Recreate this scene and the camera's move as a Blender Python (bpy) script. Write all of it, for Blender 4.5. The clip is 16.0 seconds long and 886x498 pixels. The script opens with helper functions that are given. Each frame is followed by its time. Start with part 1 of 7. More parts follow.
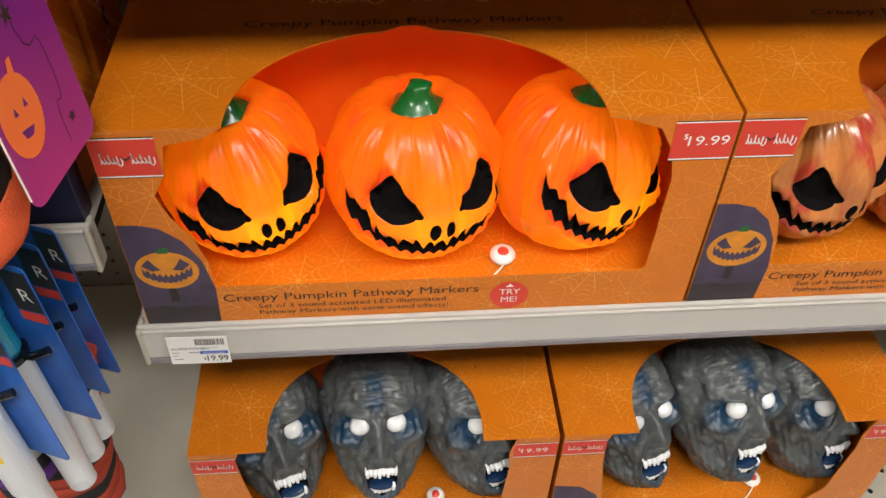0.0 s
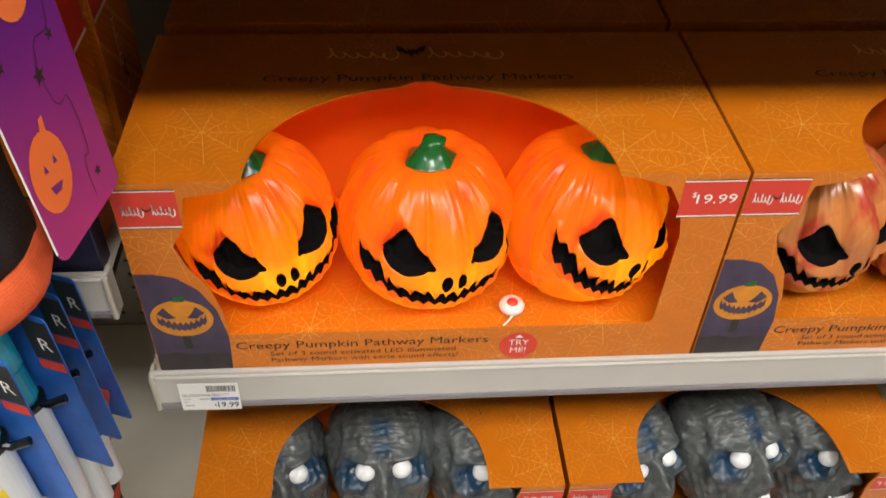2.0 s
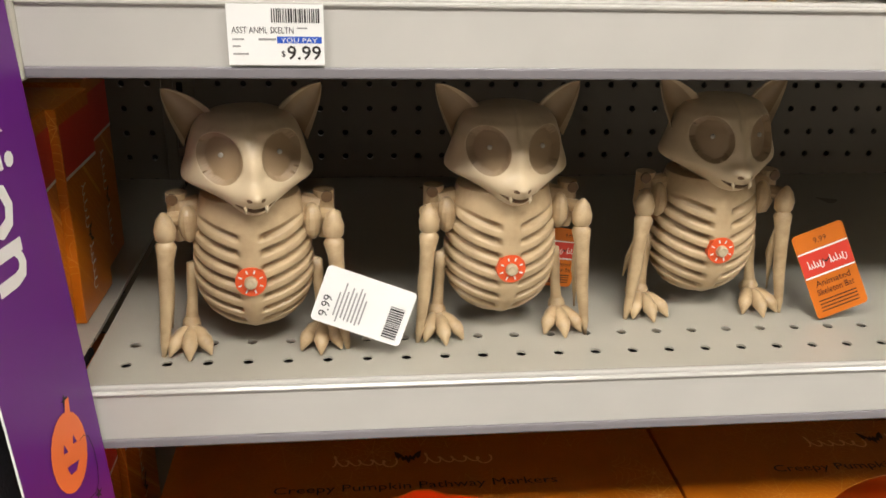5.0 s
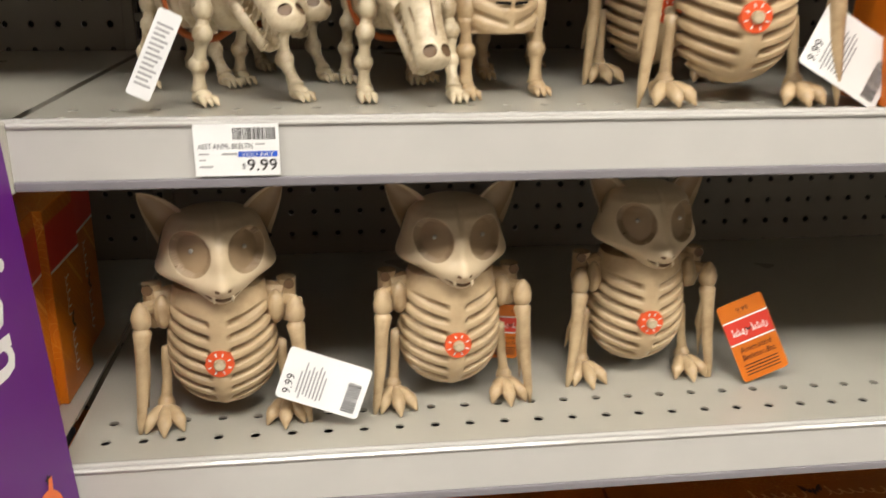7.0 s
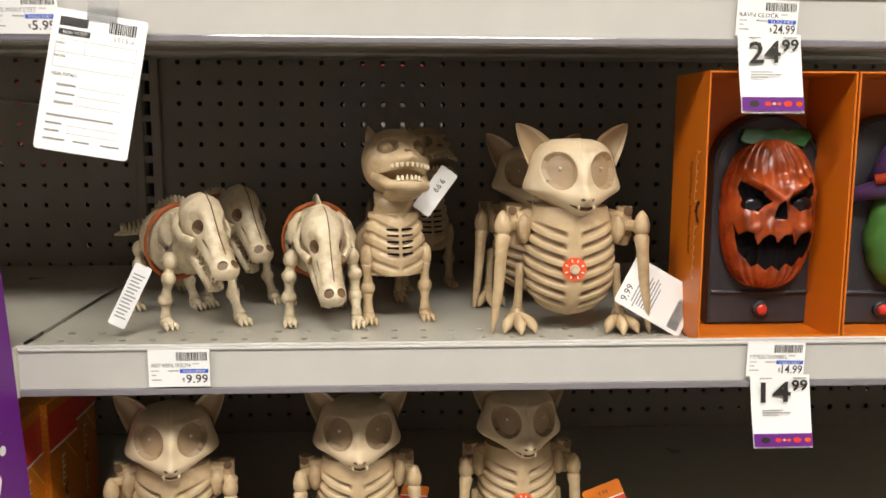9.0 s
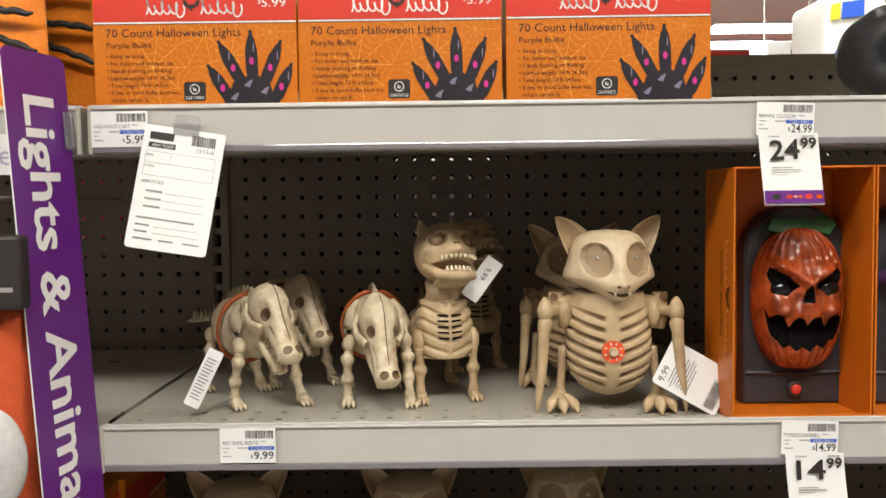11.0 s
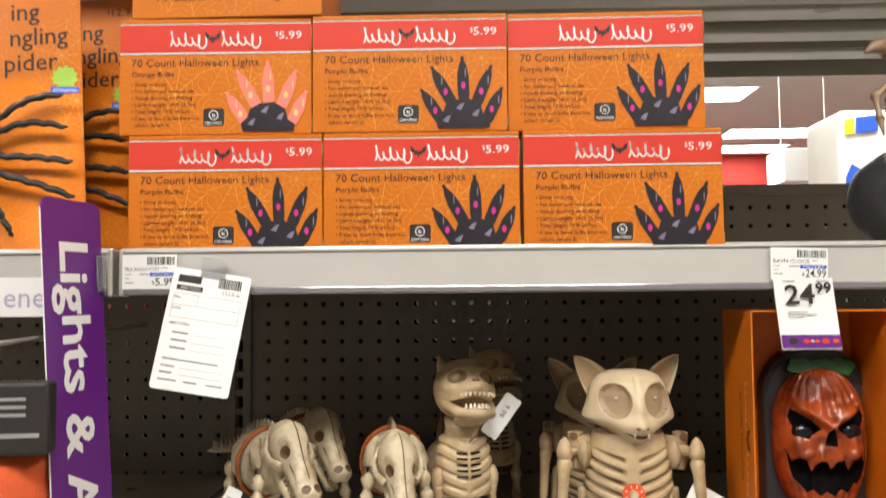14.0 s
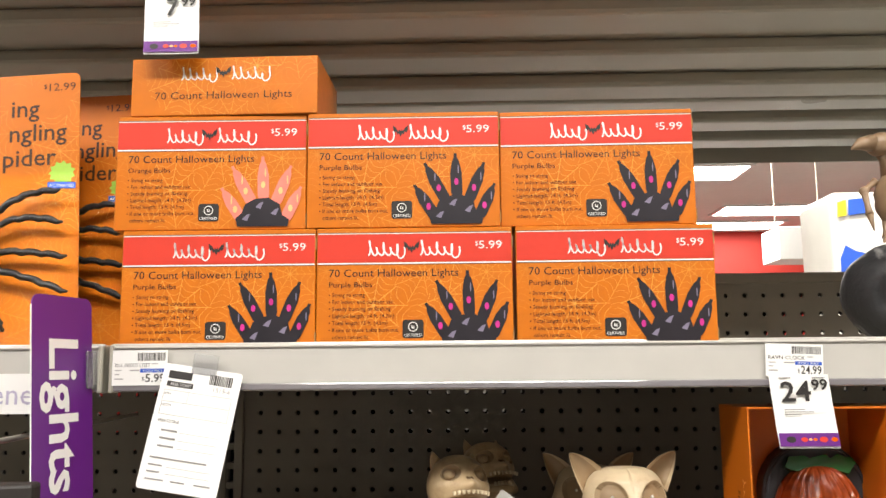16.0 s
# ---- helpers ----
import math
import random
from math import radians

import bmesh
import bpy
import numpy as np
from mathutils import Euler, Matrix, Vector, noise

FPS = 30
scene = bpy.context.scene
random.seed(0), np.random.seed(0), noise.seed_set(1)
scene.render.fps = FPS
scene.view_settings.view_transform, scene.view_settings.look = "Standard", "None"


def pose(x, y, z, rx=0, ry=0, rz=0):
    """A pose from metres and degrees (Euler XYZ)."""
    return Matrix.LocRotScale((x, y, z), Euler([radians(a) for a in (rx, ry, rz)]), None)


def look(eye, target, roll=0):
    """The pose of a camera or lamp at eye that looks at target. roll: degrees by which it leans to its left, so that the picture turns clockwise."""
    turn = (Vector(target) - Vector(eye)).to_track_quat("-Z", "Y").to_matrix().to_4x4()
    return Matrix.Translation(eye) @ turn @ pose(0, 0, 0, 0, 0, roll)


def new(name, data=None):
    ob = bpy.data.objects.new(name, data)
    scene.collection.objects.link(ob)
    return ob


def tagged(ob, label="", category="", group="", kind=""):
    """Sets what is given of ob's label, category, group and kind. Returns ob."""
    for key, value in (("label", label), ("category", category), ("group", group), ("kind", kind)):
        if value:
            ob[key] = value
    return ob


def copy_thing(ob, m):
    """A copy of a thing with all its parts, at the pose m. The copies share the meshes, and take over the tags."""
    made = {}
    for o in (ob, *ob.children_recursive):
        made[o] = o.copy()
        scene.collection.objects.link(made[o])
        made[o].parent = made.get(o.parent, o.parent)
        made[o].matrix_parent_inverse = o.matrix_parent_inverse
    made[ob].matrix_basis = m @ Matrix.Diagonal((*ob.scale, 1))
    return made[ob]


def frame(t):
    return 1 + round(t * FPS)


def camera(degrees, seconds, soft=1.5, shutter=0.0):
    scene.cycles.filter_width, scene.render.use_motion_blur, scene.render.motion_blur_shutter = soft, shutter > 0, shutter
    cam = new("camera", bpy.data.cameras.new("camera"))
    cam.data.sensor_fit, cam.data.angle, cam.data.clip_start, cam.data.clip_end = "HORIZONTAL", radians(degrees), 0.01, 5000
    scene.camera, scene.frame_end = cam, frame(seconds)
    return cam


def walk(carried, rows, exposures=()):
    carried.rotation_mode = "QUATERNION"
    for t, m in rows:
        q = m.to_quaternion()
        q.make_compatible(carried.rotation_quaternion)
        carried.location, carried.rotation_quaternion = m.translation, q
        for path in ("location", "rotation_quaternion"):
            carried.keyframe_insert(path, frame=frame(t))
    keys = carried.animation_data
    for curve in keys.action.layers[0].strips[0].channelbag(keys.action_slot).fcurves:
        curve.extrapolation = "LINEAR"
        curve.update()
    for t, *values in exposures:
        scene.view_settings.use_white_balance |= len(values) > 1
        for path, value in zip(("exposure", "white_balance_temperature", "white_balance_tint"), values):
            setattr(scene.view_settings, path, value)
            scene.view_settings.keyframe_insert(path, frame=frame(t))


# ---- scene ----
cam = camera(54.5, 16.0, shutter=0.5)
PATH = [
    (0, (-0.034, -0.002, 1.296), (0.093, 1.4, -0.124), 1.5),
    (0.5, (-0.037, -0.003, 1.295), (0.101, 1.41, -0.113), 1.8),
    (1, (-0.038, 0.001, 1.298), (0.096, 1.417, -0.107), 1.9),
    (1.5, (-0.041, 0.0, 1.3), (0.092, 1.432, -0.09), 2.2),
    (2, (-0.045, 0.0, 1.312), (0.091, 1.458, -0.05), 2.3),
    (2.5, (-0.047, -0.001, 1.331), (0.083, 1.519, 0.038), 2.0),
    (3, (-0.063, -0.011, 1.361), (0.088, 1.623, 0.217), 2.5),
    (3.5, (-0.063, -0.006, 1.391), (0.096, 1.701, 0.36), 2.2),
    (4, (-0.062, -0.011, 1.405), (0.109, 1.762, 0.495), 1.9),
    (6.5, (-0.068, -0.037, 1.439), (0.178, 1.824, 0.749), 0.9),
    (7, (-0.045, -0.066, 1.457), (0.195, 1.81, 0.807), 0.5),
    (7.5, (-0.01, -0.116, 1.488), (0.219, 1.783, 0.902), 0.4),
    (8, (0.033, -0.171, 1.523), (0.23, 1.761, 1.044), 0.2),
    (8.5, (0.06, -0.213, 1.541), (0.211, 1.747, 1.17), 0.1),
    (9, (0.072, -0.242, 1.545), (0.181, 1.734, 1.249), 0.2),
    (9.5, (0.074, -0.262, 1.547), (0.151, 1.721, 1.3), 0.1),
    (10, (0.074, -0.281, 1.552), (0.123, 1.708, 1.348), -0.2),
    (12.5, (0.078, -0.308, 1.57), (0.014, 1.691, 1.541), -0.9),
    (13, (0.081, -0.304, 1.574), (0.019, 1.695, 1.559), -0.8),
    (13.5, (0.077, -0.306, 1.579), (0.022, 1.693, 1.619), -0.7),
    (14, (0.076, -0.316, 1.599), (0.02, 1.68, 1.71), -0.5),
    (14.5, (0.077, -0.319, 1.612), (0.025, 1.67, 1.814), -0.6),
    (15, (0.076, -0.319, 1.615), (0.025, 1.665, 1.866), -0.6),
    (15.5, (0.077, -0.319, 1.616), (0.025, 1.661, 1.89), -0.6),
    (16, (0.08, -0.317, 1.617), (0.032, 1.662, 1.901), -0.5),
]
walk(cam, [(t, look(eye, target, roll)) for t, eye, target, roll in PATH],
     exposures=[(0, -0.12), (2.2, -0.12), (3.2, -0.03), (6.5, 0.0), (7.5, 0.08), (9.5, -0.08), (12.5, -0.34), (13.5, -0.14), (14.5, -0.2), (15.2, 0.0), (16, 0.05)])


# ---- light, world, exposure ----
world = bpy.data.worlds.new("store_air")
scene.world = world
world.use_nodes = True
world.node_tree.nodes["Background"].inputs[0].default_value = (1.0, 0.96, 0.9, 1)
world.node_tree.nodes["Background"].inputs[1].default_value = 0.02
scene.view_settings.exposure = 0.0
LAMP_POWER = 50.0


def ceiling_lamp(x, y, power=LAMP_POWER):
    data = bpy.data.lights.new("aisle_or_fill_light", "AREA")
    data.shape, data.size, data.size_y, data.energy = "RECTANGLE", 1.15, 0.5, power
    data.color = (1.0, 0.965, 0.91)
    ob = new("aisle_or_fill_light", data)
    ob.matrix_world = pose(x, y, 3.16)


for lx in (-2.0, 0.1, 2.2):
    ceiling_lamp(lx, -1.05)
# Stands in for the far ceiling lights; hangs at none of them.
ceiling_lamp(1.2, 5.0, 210)
# Unseen fill added over the next aisle, to brighten what the peg holes show.
ceiling_lamp(0.9, 1.62, 60)


# ---- materials ----
def mat(name, colour, rough=0.5, metal=0.0, vary=0.08, scale=40.0, bump=0.0, bump_scale=200.0, coat=0.0, spec=0.5, random=0.0):
    m = bpy.data.materials.new(name)
    m.use_nodes = True
    nt = m.node_tree
    b = nt.nodes["Principled BSDF"]
    b.inputs["Roughness"].default_value, b.inputs["Metallic"].default_value = rough, metal
    b.inputs["Coat Weight"].default_value = coat
    b.inputs["Specular IOR Level"].default_value = spec
    tc = nt.nodes.new("ShaderNodeTexCoord")
    n1 = nt.nodes.new("ShaderNodeTexNoise")
    n1.inputs["Scale"].default_value, n1.inputs["Detail"].default_value = scale, 5
    nt.links.new(tc.outputs["Object"], n1.inputs["Vector"])
    n2 = nt.nodes.new("ShaderNodeTexNoise")
    n2.inputs["Scale"].default_value, n2.inputs["Detail"].default_value = scale / 7, 3
    nt.links.new(tc.outputs["Object"], n2.inputs["Vector"])
    add = nt.nodes.new("ShaderNodeMath")
    nt.links.new(n1.outputs[0], add.inputs[0]), nt.links.new(n2.outputs[0], add.inputs[1])
    ramp = nt.nodes.new("ShaderNodeMapRange")
    ramp.inputs[1].default_value, ramp.inputs[2].default_value = 0.6, 1.4
    ramp.inputs[3].default_value, ramp.inputs[4].default_value = 1 - vary, 1 + vary
    nt.links.new(add.outputs[0], ramp.inputs[0])
    mul = nt.nodes.new("ShaderNodeVectorMath")
    mul.operation = "SCALE"
    mul.inputs[0].default_value = colour
    nt.links.new(ramp.outputs[0], mul.inputs["Scale"])
    nt.links.new(mul.outputs[0], b.inputs["Base Color"])
    rr = nt.nodes.new("ShaderNodeMapRange")
    rr.inputs[3].default_value, rr.inputs[4].default_value = max(0.02, rough - 0.08), min(1, rough + 0.08)
    nt.links.new(n2.outputs[0], rr.inputs[0])
    nt.links.new(rr.outputs[0], b.inputs["Roughness"])
    if bump:
        n3 = nt.nodes.new("ShaderNodeTexNoise")
        n3.inputs["Scale"].default_value, n3.inputs["Detail"].default_value = bump_scale, 4
        nt.links.new(tc.outputs["Object"], n3.inputs["Vector"])
        bp = nt.nodes.new("ShaderNodeBump")
        bp.inputs["Strength"].default_value, bp.inputs["Distance"].default_value = bump, 0.002
        nt.links.new(n3.outputs[0], bp.inputs["Height"])
        nt.links.new(bp.outputs[0], b.inputs["Normal"])
    return m


def base_mix(m, build, colour):
    """Lays a second colour over the base colour of m by the mask that build(node tree) gives."""
    nt = m.node_tree
    b = nt.nodes["Principled BSDF"]
    old = b.inputs["Base Color"].links[0].from_socket
    mix = nt.nodes.new("ShaderNodeMix")
    mix.data_type = "RGBA"
    nt.links.new(build(nt), mix.inputs[0])
    nt.links.new(old, mix.inputs[6])
    mix.inputs[7].default_value = (*colour, 1)
    nt.links.new(mix.outputs[2], b.inputs["Base Color"])
    return m


def calc(nt, op, a, b=None):
    n = nt.nodes.new("ShaderNodeMath")
    n.operation = op
    for i, v in enumerate((a, b)):
        if v is None:
            continue
        if isinstance(v, (int, float)):
            n.inputs[i].default_value = v
        else:
            nt.links.new(v, n.inputs[i])
    return n.outputs[0]


def web_mask(nt):
    """Printed spider webs: spokes and sagging rings round scattered middles."""
    tc = nt.nodes.new("ShaderNodeTexCoord")
    sep = nt.nodes.new("ShaderNodeSeparateXYZ")
    nt.links.new(tc.outputs["Object"], sep.inputs[0])
    up = calc(nt, "ADD", sep.outputs[1], sep.outputs[2])
    com = nt.nodes.new("ShaderNodeCombineXYZ")
    nt.links.new(sep.outputs[0], com.inputs[0]), nt.links.new(up, com.inputs[1])
    vor = nt.nodes.new("ShaderNodeTexVoronoi")
    vor.voronoi_dimensions = "2D"
    vor.inputs["Scale"].default_value = 17.0
    nt.links.new(com.outputs[0], vor.inputs["Vector"])
    sub = nt.nodes.new("ShaderNodeVectorMath")
    sub.operation = "SUBTRACT"
    nt.links.new(com.outputs[0], sub.inputs[0]), nt.links.new(vor.outputs["Position"], sub.inputs[1])
    s2 = nt.nodes.new("ShaderNodeSeparateXYZ")
    nt.links.new(sub.outputs[0], s2.inputs[0])
    ang = calc(nt, "ARCTAN2", s2.outputs[1], s2.outputs[0])
    rad = vor.outputs["Distance"]
    spoke = calc(nt, "ABSOLUTE", calc(nt, "SINE", calc(nt, "MULTIPLY", ang, 4.5)))
    line1 = calc(nt, "LESS_THAN", calc(nt, "MULTIPLY", spoke, rad), 0.022)
    sag = calc(nt, "ADD", 0.82, calc(nt, "MULTIPLY", spoke, -0.16))
    ring = calc(nt, "FRACT", calc(nt, "MULTIPLY", calc(nt, "DIVIDE", rad, sag), 7.0))
    line2 = calc(nt, "LESS_THAN", ring, 0.07)
    inside = calc(nt, "LESS_THAN", rad, 0.62)
    lines = calc(nt, "MULTIPLY", calc(nt, "MAXIMUM", line1, line2), inside)
    col = nt.nodes.new("ShaderNodeSeparateColor")
    nt.links.new(vor.outputs["Color"], col.inputs[0])
    return calc(nt, "MULTIPLY", lines, calc(nt, "ADD", 0.05, calc(nt, "MULTIPLY", col.outputs[0], 0.34)))


M = {}
M["steel"] = mat("shelf_paint", (0.41, 0.385, 0.32), 0.30, vary=0.05, scale=30, bump=0.05, bump_scale=900)
M["clear_lip"] = mat("smoky_clear_plastic", (0.20, 0.185, 0.195), 0.14, vary=0.08, scale=25, coat=0.6)
M["lip"] = mat("price_rail_plastic", (0.50, 0.48, 0.44), 0.2, vary=0.05, scale=25, coat=0.5)
M["panel"] = mat("pegboard_paint", (0.20, 0.174, 0.136), 0.45, vary=0.06, scale=18, bump=0.04, bump_scale=500)
# Near-black that stands for shade inside slots and under shelf holes.
M["slot"] = mat("slot_shade", (0.012, 0.012, 0.014), 0.7, vary=0.1)
M["orange"] = base_mix(mat("orange_printed_card", (0.57, 0.152, 0.004), 0.36, vary=0.10, scale=60, coat=0.15), web_mask, (1.0, 0.60, 0.14))
M["orange_plain"] = mat("orange_card_inside", (0.56, 0.135, 0.004), 0.45, vary=0.08, scale=30)
M["pumpkin_flat"] = mat("ochre_print", (0.60, 0.22, 0.015), 0.45, vary=0.3, scale=90)
M["kraft"] = mat("raw_board_edge", (0.42, 0.26, 0.11), 0.85, vary=0.15, scale=200)
M["red"] = mat("red_print", (0.62, 0.045, 0.025), 0.38, vary=0.05, scale=30)
M["white"] = mat("white_print", (0.80, 0.79, 0.76), 0.5, vary=0.03)
M["paper"] = mat("white_paper", (0.80, 0.79, 0.76), 0.55, vary=0.03, scale=15, bump=0.03)
M["black"] = mat("black_print", (0.022, 0.018, 0.016), 0.5, vary=0.2)
M["brown"] = mat("brown_print", (0.045, 0.016, 0.005), 0.5, vary=0.15)
M["blue"] = mat("blue_print", (0.02, 0.09, 0.50), 0.5, vary=0.05)
M["grey"] = mat("grey_print", (0.30, 0.29, 0.28), 0.5, vary=0.05)
M["purple"] = mat("purple_print", (0.125, 0.016, 0.20), 0.42, vary=0.05, scale=8)
M["ground_print"] = mat("dark_ground_print", (0.030, 0.022, 0.026), 0.45, vary=0.6, scale=70)
M["plum"] = mat("plum_print", (0.055, 0.038, 0.075), 0.5, vary=0.5, scale=50)
M["pumpkin"] = mat("glossy_orange_plastic", (0.95, 0.120, 0.006), 0.26, vary=0.12, scale=25, spec=0.4)
# Inner card: the pumpkin lamps' glow is put into its brighter, redder colour.
M["inner_glow"] = mat("inner_card_glow_tint", (0.84, 0.15, 0.008), 0.45, vary=0.08, scale=25)
M["green"] = mat("green_paint", (0.008, 0.115, 0.018), 0.28, vary=0.25, scale=60, coat=0.2)
M["hollow"] = mat("black_recess", (0.004, 0.003, 0.003), 0.9, vary=0.2, spec=0.1)
M["bone"] = mat("cream_bone_plastic", (0.50, 0.365, 0.21), 0.38, vary=0.14, scale=70, bump=0.08, bump_scale=260)
M["bone_pale"] = mat("pale_bone_plastic", (0.60, 0.50, 0.335), 0.38, vary=0.14, scale=60, bump=0.08, bump_scale=260)
M["socket"] = mat("tan_wash", (0.29, 0.195, 0.105), 0.42, vary=0.15, scale=60)
M["groove"] = mat("brown_wash", (0.15, 0.085, 0.04), 0.5, vary=0.3, scale=90)
M["clear"] = mat("clear_plastic", (0.85, 0.86, 0.87), 0.1)
for m_ in (M["clear"],):
    m_.node_tree.nodes["Principled BSDF"].inputs["Transmission Weight"].default_value = 0.9
M["darkrubber"] = mat("dark_plastic", (0.03, 0.03, 0.034), 0.5, vary=0.2, scale=60, bump=0.3, bump_scale=120)
M["wall_red"] = mat("red_wall_paint", (0.62, 0.05, 0.035), 0.6, vary=0.04, scale=2)
M["wall"] = mat("store_wall_paint", (0.42, 0.40, 0.37), 0.7, vary=0.04, scale=2)
M["ceil"] = mat("ceiling_tile", (0.78, 0.76, 0.72), 0.9, vary=0.04, scale=20)
M["floor"] = mat("vinyl_floor", (0.32, 0.30, 0.27), 0.3, vary=0.08, scale=6)
glow = bpy.data.materials.new("light_diffuser")
glow.use_nodes = True
glow.node_tree.nodes["Principled BSDF"].inputs["Emission Color"].default_value = (1, 0.97, 0.92, 1)
glow.node_tree.nodes["Principled BSDF"].inputs["Emission Strength"].default_value = 12.0
M["glow"] = glow


def wash(scale, low, high, amount):
    """A mask of blotches, for brown wash rubbed over plastic."""
    def build(nt):
        tc = nt.nodes.new("ShaderNodeTexCoord")
        n = nt.nodes.new("ShaderNodeTexNoise")
        n.inputs["Scale"].default_value, n.inputs["Detail"].default_value, n.inputs["Roughness"].default_value = scale, 6, 0.65
        nt.links.new(tc.outputs["Object"], n.inputs["Vector"])
        k = nt.nodes.new("ShaderNodeMapRange")
        k.inputs[1].default_value, k.inputs[2].default_value, k.inputs[4].default_value = low, high, amount
        nt.links.new(n.outputs[0], k.inputs[0])
        return k.outputs[0]
    return build


def rib_wash(nt):
    """Brown paint left between moulded ribs, in the ribs' own pattern."""
    tc = nt.nodes.new("ShaderNodeTexCoord")
    sep = nt.nodes.new("ShaderNodeSeparateXYZ")
    nt.links.new(tc.outputs["Object"], sep.inputs[0])
    ang = calc(nt, "ABSOLUTE", calc(nt, "ARCTAN2", sep.outputs[0], calc(nt, "MULTIPLY", sep.outputs[1], -1.0)))
    fall = calc(nt, "MULTIPLY", calc(nt, "MINIMUM", calc(nt, "MULTIPLY", ang, 0.8185), 1.2), 0.0115)
    s = calc(nt, "SINE", calc(nt, "MULTIPLY", calc(nt, "SUBTRACT", sep.outputs[2], fall), 2 * math.pi / 0.0098))
    def ramp(value, low, high):
        k = nt.nodes.new("ShaderNodeMapRange")
        k.inputs[1].default_value, k.inputs[2].default_value = low, high
        nt.links.new(value, k.inputs[0])
        return k.outputs[0]
    gate = calc(nt, "MULTIPLY", ramp(ang, 0.15, 0.28), calc(nt, "MULTIPLY", ramp(sep.outputs[2], 0.020, 0.030), ramp(sep.outputs[2], 0.092, 0.082)))
    return calc(nt, "MULTIPLY", calc(nt, "MULTIPLY", ramp(s, 0.0, 0.75), gate), 0.72)


base_mix(M["bone"], wash(55, 0.46, 0.66, 0.6), (0.30, 0.19, 0.095))
base_mix(M["bone_pale"], wash(70, 0.47, 0.66, 0.75), (0.33, 0.225, 0.125))
M["bone_ribs"] = base_mix(base_mix(mat("cream_bone_ribs", (0.50, 0.365, 0.21), 0.38, vary=0.14, scale=70, bump=0.08, bump_scale=260), wash(55, 0.50, 0.70, 0.4), (0.30, 0.19, 0.095)), rib_wash, (0.19, 0.11, 0.05))


# ---- mesh makers ----
def finish(name, bm, material, parent=None, label="", smooth=False, m=None):
    """Links a bmesh as one mesh object, under a thing where one is given. material: one or a list of slots."""
    me = bpy.data.meshes.new(name)
    bm.normal_update()
    bm.to_mesh(me)
    bm.free()
    for one in material if isinstance(material, (list, tuple)) else [material]:
        me.materials.append(one)
    if smooth:
        me.shade_smooth()
    ob = new(name, me)
    if parent is not None:
        ob.parent = parent
    if m is not None:
        ob.matrix_basis = m
    if label:
        ob["label"] = label
    return ob


def part(name, bm, material, parent, label="", smooth=False, m=None):
    return finish(name, bm, material, parent, label, smooth, m)


def thing(name, m, label, category, group=""):
    ob = new(name)
    ob.empty_display_size = 0.02
    ob.matrix_basis = m
    return tagged(ob, label, category, group)


def block(bm, x0, x1, y0, y1, z0, z1, bevel=0.0, seg=1, slot=0):
    vs = [bm.verts.new((x, y, z)) for z in (z0, z1) for y in (y0, y1) for x in (x0, x1)]
    fs = [bm.faces.new([vs[i] for i in q]) for q in ((0, 2, 3, 1), (4, 5, 7, 6), (0, 1, 5, 4), (2, 6, 7, 3), (1, 3, 7, 5), (0, 4, 6, 2))]
    for f in fs:
        f.material_index = slot
    if bevel:
        es = list({e for f in fs for e in f.edges})
        bmesh.ops.bevel(bm, geom=es, offset=bevel, segments=seg, profile=0.5, affect="EDGES")
    return fs


def slab(bm, outline, depth, place=None, slot=0):
    """A flat sheet: outline in x, z (y = 0 is its face), depth backwards along y."""
    place = place or Matrix()
    tris = _fill(outline)
    front = [bm.verts.new(place @ Vector((x, 0, z))) for x, z in outline]
    back = [bm.verts.new(place @ Vector((x, depth, z))) for x, z in outline]
    area = sum(a[0] * b[1] - b[0] * a[1] for a, b in zip(outline, outline[1:] + outline[:1]))
    n = len(outline)
    for t in tris:
        f = bm.faces.new([front[i] for i in t])
        g = bm.faces.new([back[i] for i in reversed(t)])
        f.material_index = g.material_index = slot
    for i in range(n):
        j = (i + 1) % n
        f = bm.faces.new([front[j], front[i], back[i], back[j]])
        f.material_index = slot
    bmesh.ops.recalc_face_normals(bm, faces=bm.faces[:])


def _fill(outline):
    from mathutils.geometry import tessellate_polygon
    return tessellate_polygon([[Vector((x, z, 0)) for x, z in outline]])


def ring_pts(cx, cz, rx, rz, a0=0, a1=360, n=12):
    return [(cx + rx * math.cos(radians(a0 + (a1 - a0) * i / n)), cz + rz * math.sin(radians(a0 + (a1 - a0) * i / n))) for i in range(n + (1 if (a1 - a0) % 360 else 0))]


def rounded(x0, x1, z0, z1, r, n=4):
    return (ring_pts(x1 - r, z1 - r, r, r, 0, 90, n) + ring_pts(x0 + r, z1 - r, r, r, 90, 180, n)
            + ring_pts(x0 + r, z0 + r, r, r, 180, 270, n) + ring_pts(x1 - r, z0 + r, r, r, 270, 360 - 0.001, n))


